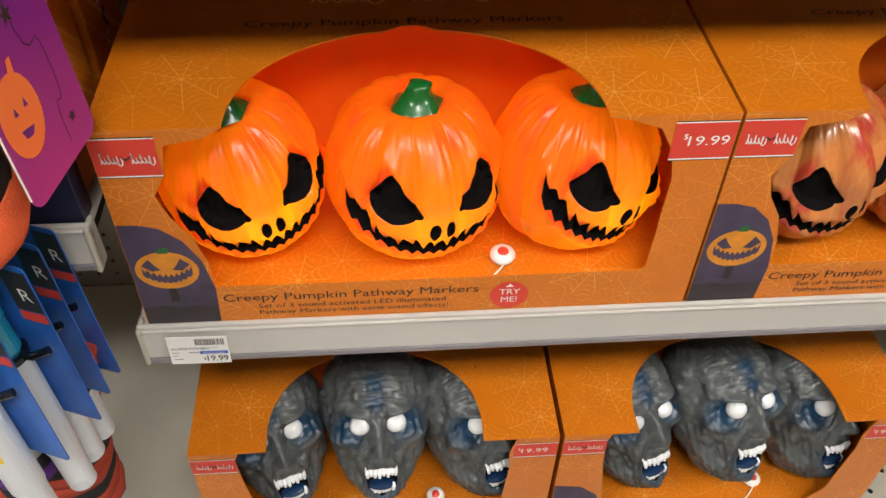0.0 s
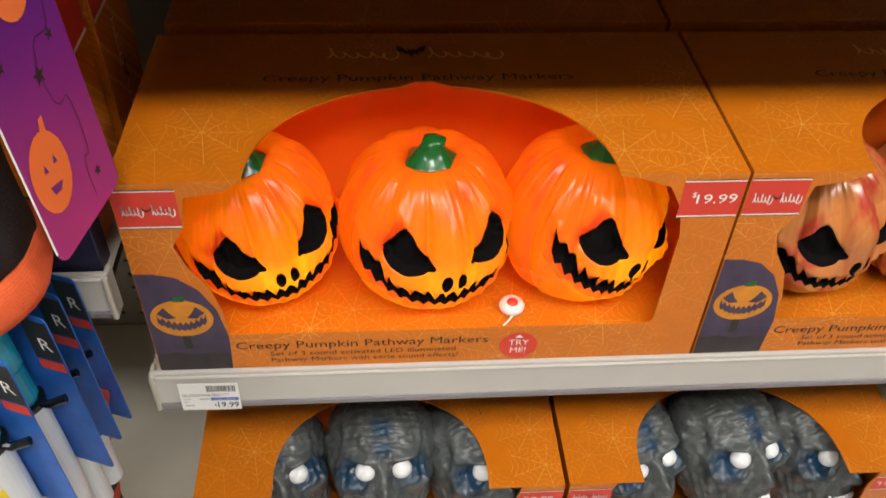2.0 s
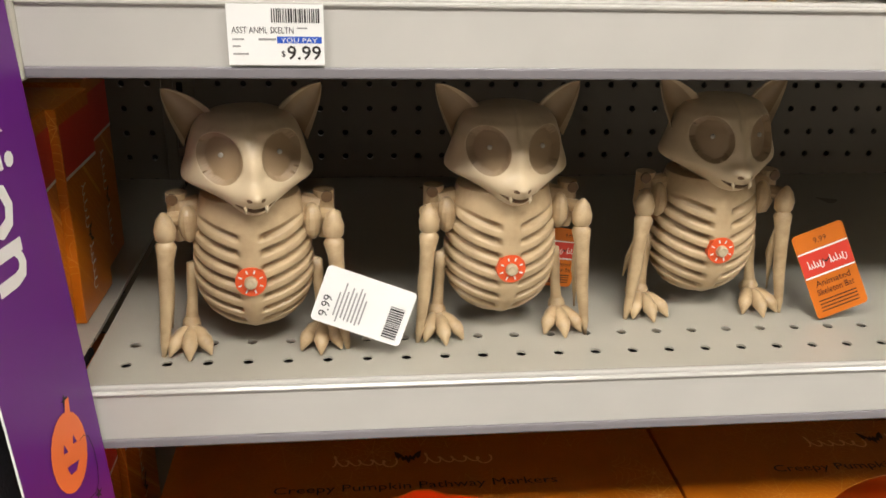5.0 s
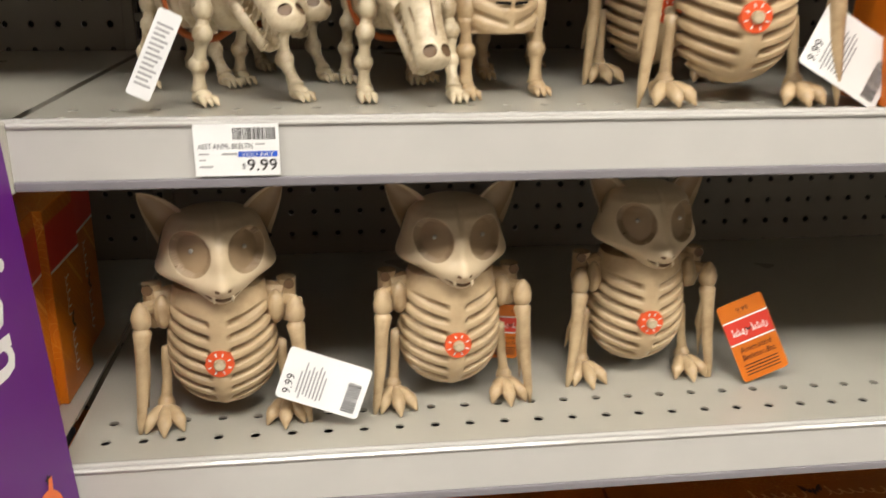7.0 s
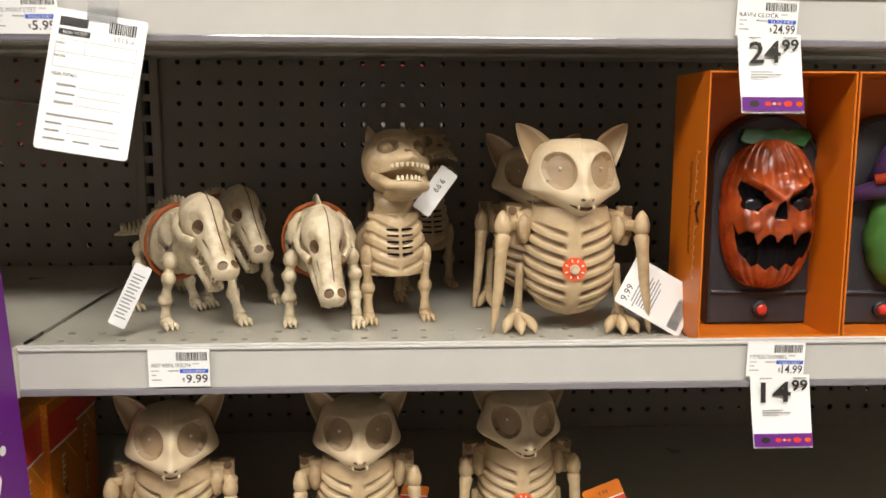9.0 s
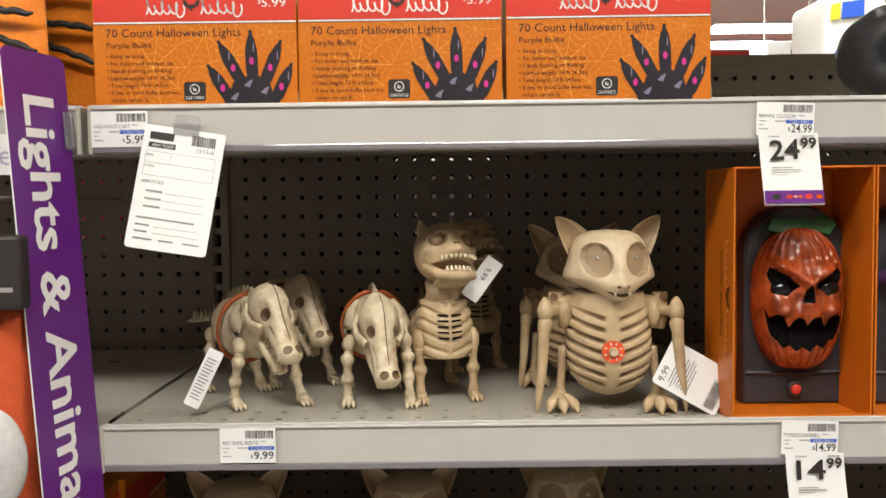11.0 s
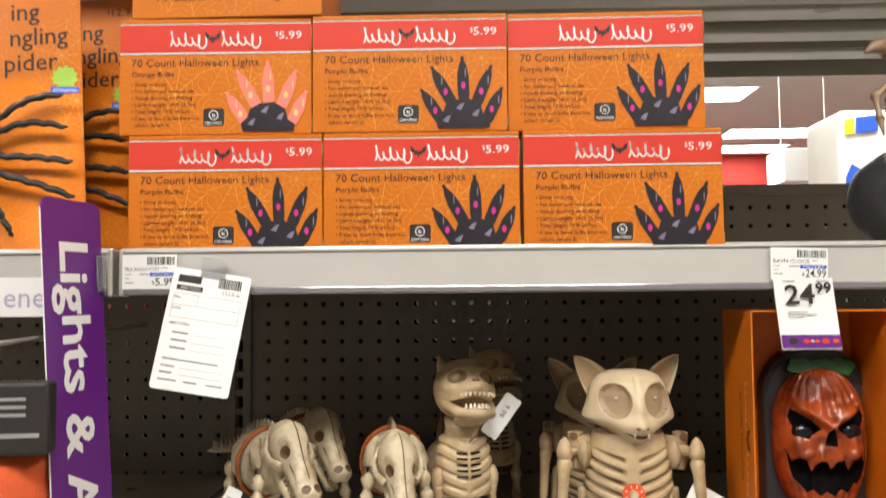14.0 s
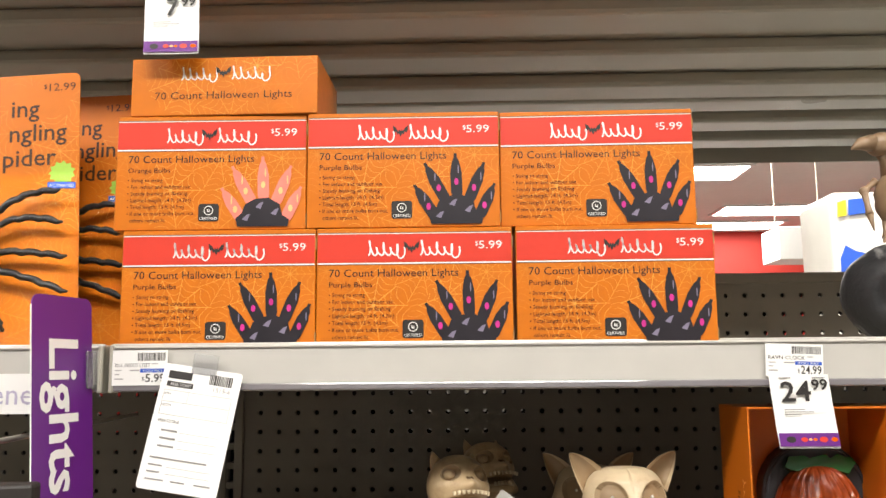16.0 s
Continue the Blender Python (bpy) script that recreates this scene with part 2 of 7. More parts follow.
def tube(bm, pts, radii, n=10, slot=0, flat=1.0):
    """A tapered round limb along points."""
    pts = [Vector(p) for p in pts]
    rings = []
    for i, p in enumerate(pts):
        d = (pts[min(i + 1, len(pts) - 1)] - pts[max(i - 1, 0)]).normalized()
        side = d.cross(Vector((0, 0, 1)) if abs(d.z) < 0.9 else Vector((0, 1, 0))).normalized()
        up = side.cross(d)
        r = radii[i] if isinstance(radii, (list, tuple)) else radii
        rings.append([bm.verts.new(p + side * r * math.cos(2 * math.pi * k / n) + up * r * flat * math.sin(2 * math.pi * k / n)) for k in range(n)])
    for a, b in zip(rings, rings[1:]):
        for k in range(n):
            f = bm.faces.new([a[k], a[(k + 1) % n], b[(k + 1) % n], b[k]])
            f.material_index = slot
    for ring, flip in ((rings[0], True), (rings[-1], False)):
        f = bm.faces.new(ring[::-1] if flip else ring)
        f.material_index = slot


def ball(bm, c, r, nu=14, nv=9, slot=0):
    """An ellipsoid; r: one radius or three."""
    rx, ry, rz = (r, r, r) if isinstance(r, (int, float)) else r
    rows = [[bm.verts.new((c[0] + rx * math.sin(math.pi * j / nv) * math.cos(2 * math.pi * i / nu), c[1] + ry * math.sin(math.pi * j / nv) * math.sin(2 * math.pi * i / nu),
                           c[2] + rz * math.cos(math.pi * j / nv))) for i in range(nu)] for j in range(1, nv)]
    top, bot = bm.verts.new((c[0], c[1], c[2] + rz)), bm.verts.new((c[0], c[1], c[2] - rz))
    for a, b in zip(rows, rows[1:]):
        for i in range(nu):
            bm.faces.new([a[i], b[i], b[(i + 1) % nu], a[(i + 1) % nu]]).material_index = slot
    for i in range(nu):
        bm.faces.new([top, rows[0][i], rows[0][(i + 1) % nu]]).material_index = slot
        bm.faces.new([bot, rows[-1][(i + 1) % nu], rows[-1][i]]).material_index = slot


def near_outline(p, poly):
    """The closest point of a closed outline, its distance, and whether p lies inside."""
    best, inside = (9.0, p), False
    for (ax, az), (bx, bz) in zip(poly, poly[1:] + poly[:1]):
        dx, dz = bx - ax, bz - az
        k = max(0, min(1, ((p[0] - ax) * dx + (p[1] - az) * dz) / (dx * dx + dz * dz + 1e-12)))
        q = (ax + k * dx, az + k * dz)
        d = math.hypot(q[0] - p[0], q[1] - p[1])
        if d < best[0]:
            best = (d, q)
        if (az > p[1]) != (bz > p[1]) and p[0] < (bx - ax) * (p[1] - az) / (bz - az) + ax:
            inside = not inside
    return best[1], best[0], inside


def carved(bm, surface, nu, nv, cuts):
    """A closed round form from surface(u, v), with u round it (0.5 faces forward, wrapped) and v from foot to crown. cuts: (outline in u, v; slot; depth),
    with grid points drawn to the outlines so that the cut edges run clean."""
    du, dv = 1 / nu, 1 / nv
    grid, mark, on = {}, {}, {}
    for j in range(1, nv):
        for i in range(nu):
            u, v, deep, slot = i / nu, j / nv, 0.0, -1
            for c, (poly, s, depth) in enumerate(cuts):
                us = [p[0] for p in poly]
                vs = [p[1] for p in poly]
                if min(us) - du < u < max(us) + du and min(vs) - dv < v < max(vs) + dv:
                    q, d, inside = near_outline((u, v), poly)
                    if abs(q[0] - u) < du * 0.5 and abs(q[1] - v) < dv * 0.5:
                        u, v, slot = q[0], q[1], -2
                        break
                    if inside:
                        deep, slot = depth, c
                        break
            grid[i, j], mark[i, j], on[i, j] = bm.verts.new(surface(u, v)), (u, v), slot == -2
    foot, crown = bm.verts.new(surface(0.5, 0.0)), bm.verts.new(surface(0.5, 1.0))
    sink = {}
    spans = [(min(p[0] for p in poly), max(p[0] for p in poly)) for poly, s, depth in cuts]
    for j in range(1, nv - 1):
        for i in range(nu):
            k = (i + 1) % nu
            corners = [grid[i, j], grid[k, j], grid[k, j + 1], grid[i, j + 1]]
            keys = [(i, j), (k, j), (k, j + 1), (i, j + 1)]
            held = [on[q] for q in keys]
            if held[0] and held[2]:
                pieces = ((0, 1, 2), (0, 2, 3))
            elif held[1] and held[3]:
                pieces = ((1, 2, 3), (1, 3, 0))
            else:
                pieces = ((0, 1, 2, 3),)
            for piece in pieces:
                f = bm.faces.new([corners[q] for q in piece])
                f.smooth = True
                cu = sum(mark[keys[q]][0] if keys[q][0] or not i else 1.0 for q in piece) / len(piece)
                cv = sum(mark[keys[q]][1] for q in piece) / len(piece)
                here = 0.0
                for (poly, s, depth), (lo, hi) in zip(cuts, spans):
                    if lo < cu < hi and near_outline((cu, cv), poly)[2]:
                        f.material_index, here = s, depth
                        break
                for q in piece:
                    sink[corners[q]] = min(sink.get(corners[q], 9.0), here)
    for w, depth in sink.items():
        if 0 < depth < 9:
            w.co -= depth * (w.co - surface.middle).normalized()
    for i in range(nu):
        bm.faces.new([foot, grid[(i + 1) % nu, 1], grid[i, 1]]).smooth = True
        bm.faces.new([crown, grid[i, nv - 1], grid[(i + 1) % nu, nv - 1]]).smooth = True


def along(rows, x, col):
    """A column of a table, read at x in its first column, with its corners eased."""
    total = 0.0
    for shift in (-.02, -.01, 0, .01, .02):
        q = min(rows[-1][0], max(rows[0][0], x + shift * min(1, 25 * x, 25 * (1 - x))))
        for a, b in zip(rows, rows[1:]):
            if q <= b[0]:
                total += a[col] + (b[col] - a[col]) * (q - a[0]) / (b[0] - a[0])
                break
    return total / 5


class Form:
    """A surface for carved(): a function of u, v with a middle."""
    def __init__(self, fn, middle=(0, 0, 0)):
        self.fn, self.middle = fn, Vector(middle)

    def __call__(self, u, v):
        return Vector(self.fn(u, v))


LETTERS = {}


def letters(text, size, material, parent, x, y, z, width=None, align="LEFT", turn=None, name="lettering", bold=0.0):
    """Printed words in the built-in font, lying 0.4 mm proud of a face that looks towards -y."""
    key = (text, round(size, 5), align, bold)
    if key not in LETTERS:
        cu = bpy.data.curves.new("lettering", "FONT")
        cu.body, cu.size, cu.align_x, cu.resolution_u, cu.offset = text, size, align, 2, bold
        tmp = bpy.data.objects.new("lettering", cu)
        scene.collection.objects.link(tmp)
        me = bpy.data.meshes.new_from_object(tmp.evaluated_get(bpy.context.evaluated_depsgraph_get()))
        bpy.data.objects.remove(tmp)
        w = max((v.co.x for v in me.vertices), default=0.01) - min((v.co.x for v in me.vertices), default=0)
        LETTERS[key] = (me, w, min((v.co.x for v in me.vertices), default=0) if align == "LEFT" else 0)
    me, w, x_min = LETTERS[key]
    me2 = me
    if not me.materials:
        me.materials.append(material)
    elif me.materials[0] != material:
        me2 = me.copy()
        me2.materials.clear()
        me2.materials.append(material)
    ob = new(name, me2)
    ob.parent = parent
    k = width / w if width else 1.0
    ob.matrix_basis = (turn or Matrix()) @ Matrix.Translation((x - (k * x_min if width else 0), y, z)) @ pose(0, 0, 0, 90) @ Matrix.Diagonal((k, 1, 1, 1))
    return ob


def bars(bm, rects, y=0.0, place=None):
    """Flat printed bars (x0, x1, z0, z1) on a face that looks towards -y."""
    for x0, x1, z0, z1 in rects:
        vs = [Vector((x, y, z)) for x, z in ((x0, z0), (x1, z0), (x1, z1), (x0, z1))]
        bm.faces.new([bm.verts.new(place @ v if place else v) for v in vs])


def patch(bm, outline, y=0.0, place=None):
    vs = [bm.verts.new((place or Matrix()) @ Vector((x, y, z))) for x, z in outline]
    for t in _fill(outline):
        bm.faces.new([vs[i] for i in t])


# ---- large structure ----
BAY = (-0.232, 0.985)          # the stocked bay, from upright to upright
LEFT = (-1.0, -0.238)          # the bay beside it
FRONT, BACK = 0.440, 0.863     # shelf edge and pegboard
PITCH = 0.0254
DECKS = {"base": 0.375, "pumpkin": 0.769, "bat": 1.136, "animal": 1.361, "light": 1.6385, "top": 2.004}


def setting(ob, label, category):
    return tagged(ob, label, category, kind="structure")


def plate(name, x0, x1, y0, y1, z0, z1, material, label, category, bevel=0.0):
    bm = bmesh.new()
    block(bm, x0, x1, y0, y1, z0, z1, bevel)
    return setting(finish(name, bm, material), label, category)


plate("floor", -6, 9, -4, 9.7, -0.05, 0, M["floor"], "pale polished vinyl shop floor", "floor")
plate("ceiling", -6, 9, -4, 9.7, 3.2, 3.25, M["ceil"], "white suspended shop ceiling", "ceiling")
plate("wall_north", -6, 9, 9.6, 9.7, 0, 3.2, M["wall_red"], "bright red painted far shop wall", "wall")
plate("wall_south", -6, 9, -4.0, -3.9, 0, 3.2, M["wall"], "plain pale shop wall behind the aisle", "wall")
plate("wall_west", -6.0, -5.9, -3.9, 9.6, 0, 3.2, M["wall"], "plain pale shop side wall", "wall")
plate("wall_east", 8.9, 9.0, -3.9, 9.6, 0, 3.2, M["wall"], "plain pale shop side wall", "wall")


def ceiling_light(x, y, long=1.2, wide=0.55):
    lamp = thing("ceiling_light", pose(x, y, 3.2), "recessed white fluorescent ceiling light, switched on", "ceiling light", "ceiling lights")
    bm = bmesh.new()
    for a in ((-long / 2, long / 2, -wide / 2, -wide / 2 + 0.03), (-long / 2, long / 2, wide / 2 - 0.03, wide / 2),
              (-long / 2, -long / 2 + 0.03, -wide / 2 + 0.03, wide / 2 - 0.03), (long / 2 - 0.03, long / 2, -wide / 2 + 0.03, wide / 2 - 0.03)):
        block(bm, *a, -0.02, 0)
    part("frame", bm, M["white"], lamp)
    bm = bmesh.new()
    block(bm, -long / 2 + 0.03, long / 2 - 0.03, -wide / 2 + 0.03, wide / 2 - 0.03, -0.012, -0.004)
    part("diffuser", bm, M["glow"], lamp, "glowing white diffuser")
    return lamp


# The fixture at (0.9, 1.62) is unseen, added to go with the fill lamp.
for lx, ly in ((-2.0, -1.05), (0.1, -1.05), (2.2, -1.05), (0.9, 1.62), (3.2, 8.2), (2.95, 9.1), (1.75, 6.5), (0.2, 5.0), (5.0, 7.7)):
    ceiling_light(lx, ly)


def perforated(cols, rows, x0, z0, r, deep, margin, flat=False, stagger=0.0, rowstep=PITCH):
    """A sheet with round holes through it on a grid. x0, z0: the first hole; margin: left, right, below, above. flat: lies level."""
    verts, faces = [], []
    seen = {}
    def v(x, z, y):
        key = (round(x, 5), round(z, 5), round(y, 5))
        if key not in seen:
            verts.append((x, z, -y) if flat else (x, y, z))
            seen[key] = len(verts) - 1
        return seen[key]
    h, w = rowstep / 2, PITCH / 2
    for c in range(cols):
        for k in range(rows):
            cx, cz = x0 + PITCH * c + (stagger if k % 2 else 0), z0 + rowstep * k
            out = [(w, 0), (w, h), (0, h), (-w, h), (-w, 0), (-w, -h), (0, -h), (w, -h)]
            o = [v(cx + a, cz + b, 0) for a, b in out]
            i = [v(cx + r * math.cos(math.pi * q / 4), cz + r * math.sin(math.pi * q / 4), 0) for q in range(8)]
            j = [v(cx + r * math.cos(math.pi * q / 4), cz + r * math.sin(math.pi * q / 4), deep) for q in range(8)]
            for q in range(8):
                p = (q + 1) % 8
                faces.append((o[q], i[q], i[p], o[p]) if not flat else (o[q], o[p], i[p], i[q]))
                faces.append((i[q], j[q], j[p], i[p]) if not flat else (i[q], i[p], j[p], j[q]))
    xa, xb, za, zb = x0 - w, x0 - w + PITCH * cols, z0 - h, z0 - h + rowstep * rows
    l, rr, lo, hi = margin
    for a, b, c, d in ((xa - l, xa, za - lo, zb + hi), (xb, xb + rr, za - lo, zb + hi), (xa, xb, za - lo, za), (xa, xb, zb, zb + hi)):
        if b - a > 1e-6 and d - c > 1e-6:
            q = [v(a, c, 0), v(b, c, 0), v(b, d, 0), v(a, d, 0)]
            faces.append(tuple(q))
    me = bpy.data.meshes.new("pegboard")
    me.from_pydata(verts, [], faces)
    me.update()
    return me


# Same paint as the front sheet; the gap's shade is put into this colour.
M["panel_shade"] = mat("pegboard_paint_in_shade", (0.02, 0.018, 0.015), 0.6)


def pegboard(name, cols, x0, margin, z_low):
    me = perforated(cols, 62, x0, 1.717 - 61 * PITCH, 0.0034, 0.004, margin)
    me.materials.append(M["panel"])
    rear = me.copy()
    rear.materials[0] = M["panel_shade"]
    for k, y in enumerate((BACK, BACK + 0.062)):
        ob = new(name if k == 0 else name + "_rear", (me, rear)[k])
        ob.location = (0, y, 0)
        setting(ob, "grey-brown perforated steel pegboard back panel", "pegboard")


pegboard("wall_pegboard", 45, -0.198, (0.020, 0.020, 0.01, 0.0155), 0.14)
pegboard("wall_pegboard_side", 24, -0.2666 - 23 * PITCH, (0.15, 0.014, 0.01, 0.0155), 0.14)


def upright(x):
    post = thing("shelf_upright", pose(x, BACK - 0.006, 0), "slotted grey-brown steel shelf upright", "shelf upright", "shelf uprights")
    bm = bmesh.new()
    for a, b in ((-0.0165, -0.0048), (0.0048, 0.0165)):
        block(bm, a, b, 0, 0.05, 0, 1.74, 0.0012)
    for k in range(68):
        block(bm, -0.0048, 0.0048, 0.001, 0.05, 0.018 + PITCH * k, 0.0262 + PITCH * k)
    part("channel", bm, M["panel"], post)
    # A near-black strip paints the shade behind the slots.
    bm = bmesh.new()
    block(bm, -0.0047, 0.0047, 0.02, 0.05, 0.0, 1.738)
    part("slot_shadow", bm, M["slot"], post, "near-black strip in place of the shade inside the slots")
    return post


upright(-0.2365)
upright(0.987)


def shelf(x0, x1, z, holes=True, drop=0.036, label="beige steel shop shelf with a plastic price rail"):
    """A steel deck with two rows of holes behind its edge, a folded front and a price rail clipped on it."""
    s = thing("shelf", pose(x0, FRONT, z), label, "shelf", "shop shelves")
    wide, deep = x1 - x0, BACK - FRONT - 0.004
    if holes:
        n = int((wide - 0.02) / PITCH)
        first = -0.209 - x0 if x0 > -0.3 else 0.02
        me = perforated(n, 2, first, 0.0355, 0.0036, 0.0014, (first - PITCH / 2, wide - first + PITCH / 2 - n * PITCH, 0.0225, 0.0), True, 0.0, 0.026)
        me.materials.append(M["steel"])
        ob = new("perforated_edge", me)
        ob.parent = s
    bm = bmesh.new()
    y0 = 0.0355 + 0.026 * 1.5 if holes else 0.0
    block(bm, 0, wide, y0, deep, -0.003, 0)
    part("deck", bm, M["steel"], s)
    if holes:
        # Added near-black strip: holes show it as the shade below the deck.
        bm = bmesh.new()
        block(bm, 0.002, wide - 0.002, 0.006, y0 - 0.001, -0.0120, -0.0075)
        part("hole_shade_strip", bm, M["slot"], s, "near-black strip that paints the shade under the holes")
    for k in range(3):
        yy = 0.09 + 0.115 * k
        bm = bmesh.new()
        block(bm, 0.01, wide - 0.01, yy, yy + 0.06, -0.022, -0.0035, 0.005, 2)
        part("stiffener", bm, M["steel"], s)
    bm = bmesh.new()
    block(bm, 0.0, wide, -0.001, 0.0035, -drop, 0.006, 0.0015, 2)
    part("front_edge", bm, M["lip"], s)
    bm = bmesh.new()
    block(bm, 0.004, wide - 0.004, -0.0042, -0.0012, 0.001, 0.004, 0.001)
    block(bm, 0.004, wide - 0.004, -0.0022, -0.0012, -drop + 0.0065, 0.001)
    part("price_rail", bm, M["lip"], s, "glossy pale plastic price rail")
    bm = bmesh.new()
    block(bm, 0.004, wide - 0.004, -0.0042, -0.0012, -drop + 0.0005, -drop + 0.0065, 0.0012, 2)
    part("rail_lip", bm, M["clear_lip"], s, "smoky clear lower lip of the rail")
    for side in (0.0, wide - 0.004):
        bm = bmesh.new()
        block(bm, side, side + 0.004, -0.005, 0.012, -drop - 0.001, 0.005, 0.0012)
        part("end_cap", bm, M["steel"], s)
    return s


for key in ("base", "pumpkin", "bat", "animal", "light"):
    shelf(*BAY, DECKS[key])
for z in (DECKS["base"], 0.879, DECKS["bat"], DECKS["animal"], DECKS["light"]):
    shelf(*LEFT, z)
shelf(LEFT[0], BAY[1], DECKS["top"], False, label="top steel shelf seen from below, brownish underside")


def rear_shelf(z):
    """The shelf of the next aisle, backing onto this one."""
    s = thing("rear_shelf", pose(-0.9, 0.914, z), "pale steel shelf of the next aisle", "shelf")
    bm = bmesh.new()
    block(bm, 0, 2.6, 0, 0.40, -0.003, 0)
    block(bm, 0, 2.6, 0.0, 0.004, -0.03, -0.003)
    block(bm, 0, 2.6, 0.395, 0.40, -0.036, -0.003)
    part("deck", bm, M["steel"], s)
    for k in range(3):
        bm = bmesh.new()
        block(bm, 0.01, 2.59, 0.04 + 0.115 * k, 0.10 + 0.115 * k, -0.024, -0.0035, 0.006, 2)
        part("stiffener", bm, M["steel"], s)


rear_shelf(2.046)
for a, b in ((-0.88, -0.2365), (-0.2285, 0.98)):
    plate("trim_cap", a, b, BACK - 0.003, BACK + 0.066, 1.7335, 1.748, M["panel"], "grey-brown steel cap along the pegboard's top", "trim", 0.002)
for px in (-0.2365, 0.987):
    plate("trim_post", px - 0.015, px + 0.015, BACK + 0.012, BACK + 0.05, 1.749, 2.04, M["panel"], "steel post that carries the top shelf", "post", 0.002)
plate("kick_plate", -1.0, 0.985, 0.50, 0.51, 0, 0.36, M["steel"], "beige steel kick plate under the base shelf", "kick plate")


# ---- printed cartons, labels and signs ----
def flat(name, outline, material, parent, y, label=""):
    bm = bmesh.new()
    patch(bm, outline, y)
    bmesh.ops.recalc_face_normals(bm, faces=bm.faces[:])
    if bm.faces and sum(f.normal.y for f in bm.faces) > 0:
        bmesh.ops.reverse_faces(bm, faces=bm.faces[:])
    return part(name, bm, material, parent, label)


def rect(x0, x1, z0, z1):
    return [(x0, z0), (x1, z0), (x1, z1), (x0, z1)]


def bar_print(name, rects, material, parent, y, label=""):
    if name.endswith("rule"):
        for one in rects[1:]:
            bm = bmesh.new()
            bars(bm, [one], y)
            part(name, bm, material, parent, label)
        rects = rects[:1]
    bm = bmesh.new()
    bars(bm, rects, y)
    return part(name, bm, material, parent, label)


def bat_outline(x, z, w):
    h = w * 0.55
    pts = [(0, .3), (.08, .55), (.14, .3), (.3, .75), (.5, 1), (.46, .4), (.36, .1), (.28, .3), (.2, -.1), (.1, .05), (0, -.4)]
    full = pts + [(-a, b) for a, b in reversed(pts[1:-1])]
    return [(x + a * w, z + b * h) for a, b in full]


def brand_marks(parent, x0, x1, z, h, y, ink, dark, seed=1, m=None):
    """The maker's mark as plain pen strokes either side of a small dark bat."""
    rnd = random.Random(seed)
    w = x1 - x0
    pen = h * 0.052
    marks = []
    for a, b in ((x0, x0 + 0.41 * w), (x0 + 0.56 * w, x1)):
        bm = bmesh.new()
        pts = []
        n = 90
        loops = 5.5
        for i in range(n + 1):
            s = i / n
            big = 1.0 if s < 0.16 else 0.55 + 0.35 * (math.sin(s * 17 + seed) > 0.75)
            low = -0.38 * math.exp(-((s - 0.86) / 0.05) ** 2)
            pts.append((a + (b - a) * s + 0.28 * (b - a) / loops * math.sin(2 * math.pi * loops * s + 0.6), z + h * (0.5 * big * (1 - math.cos(2 * math.pi * loops * s)) + low)))
        for (ax, az), (bx, bz) in zip(pts, pts[1:]):
            d = Vector((bz - az, ax - bx))
            d = d.normalized() * pen if d.length else Vector((pen, 0))
            bm.faces.new([bm.verts.new(v) for v in ((ax - d.x, y, az - d.y), (bx - d.x, y, bz - d.y), (bx + d.x, y, bz + d.y), (ax + d.x, y, az + d.y))])
        marks.append(part("brand_mark", bm, ink, parent))
    marks += [flat("bat_mark", bat_outline(x0 + 0.48 * w, z + h * 0.35, 0.17 * w), dark, parent, y - 0.0002)]
    for ob in marks:
        ob.matrix_basis = m or Matrix()


def carton(name, m, W, D, H, material, label, category, group, open_front=False):
    box = thing(name, m, label, category, group)
    bm = bmesh.new()
    block(bm, 0, W, 0, D, 0, H, 0.0007, 1)
    part("carton", bm, material, box)
    return box


def bulb(cx, cz, tx, tz, w):
    """The outline of one small pointed bulb from its foot to its tip."""
    d = Vector((tx - cx, tz - cz))
    n, d = d.normalized(), d
    s = Vector((-n.y, n.x))
    prof = [(0, .42), (.1, .5), (.55, .5), (.8, .32), (.9, .14), (1, .13)]
    left = [Vector((cx, cz)) + d * k + s * w * r for k, r in prof]
    right = [Vector((cx, cz)) + d * k - s * w * r for k, r in reversed(prof)]
    return [tuple(p) for p in left + right]


M["bulb_dark"] = mat("black_bulb_print", (0.014, 0.011, 0.016), 0.42, vary=0.3, scale=60)
M["bulb_glow"] = mat("magenta_print", (0.55, 0.03, 0.25), 0.4, vary=0.2)
M["bulb_gloss"] = mat("lilac_grey_print", (0.22, 0.19, 0.27), 0.4, vary=0.2)
M["bulb_pink"] = mat("salmon_print", (0.85, 0.21, 0.16), 0.4, vary=0.15, scale=90)
M["bulb_yellow"] = mat("peach_print", (0.95, 0.50, 0.20), 0.4, vary=0.1)
MM = 0.001


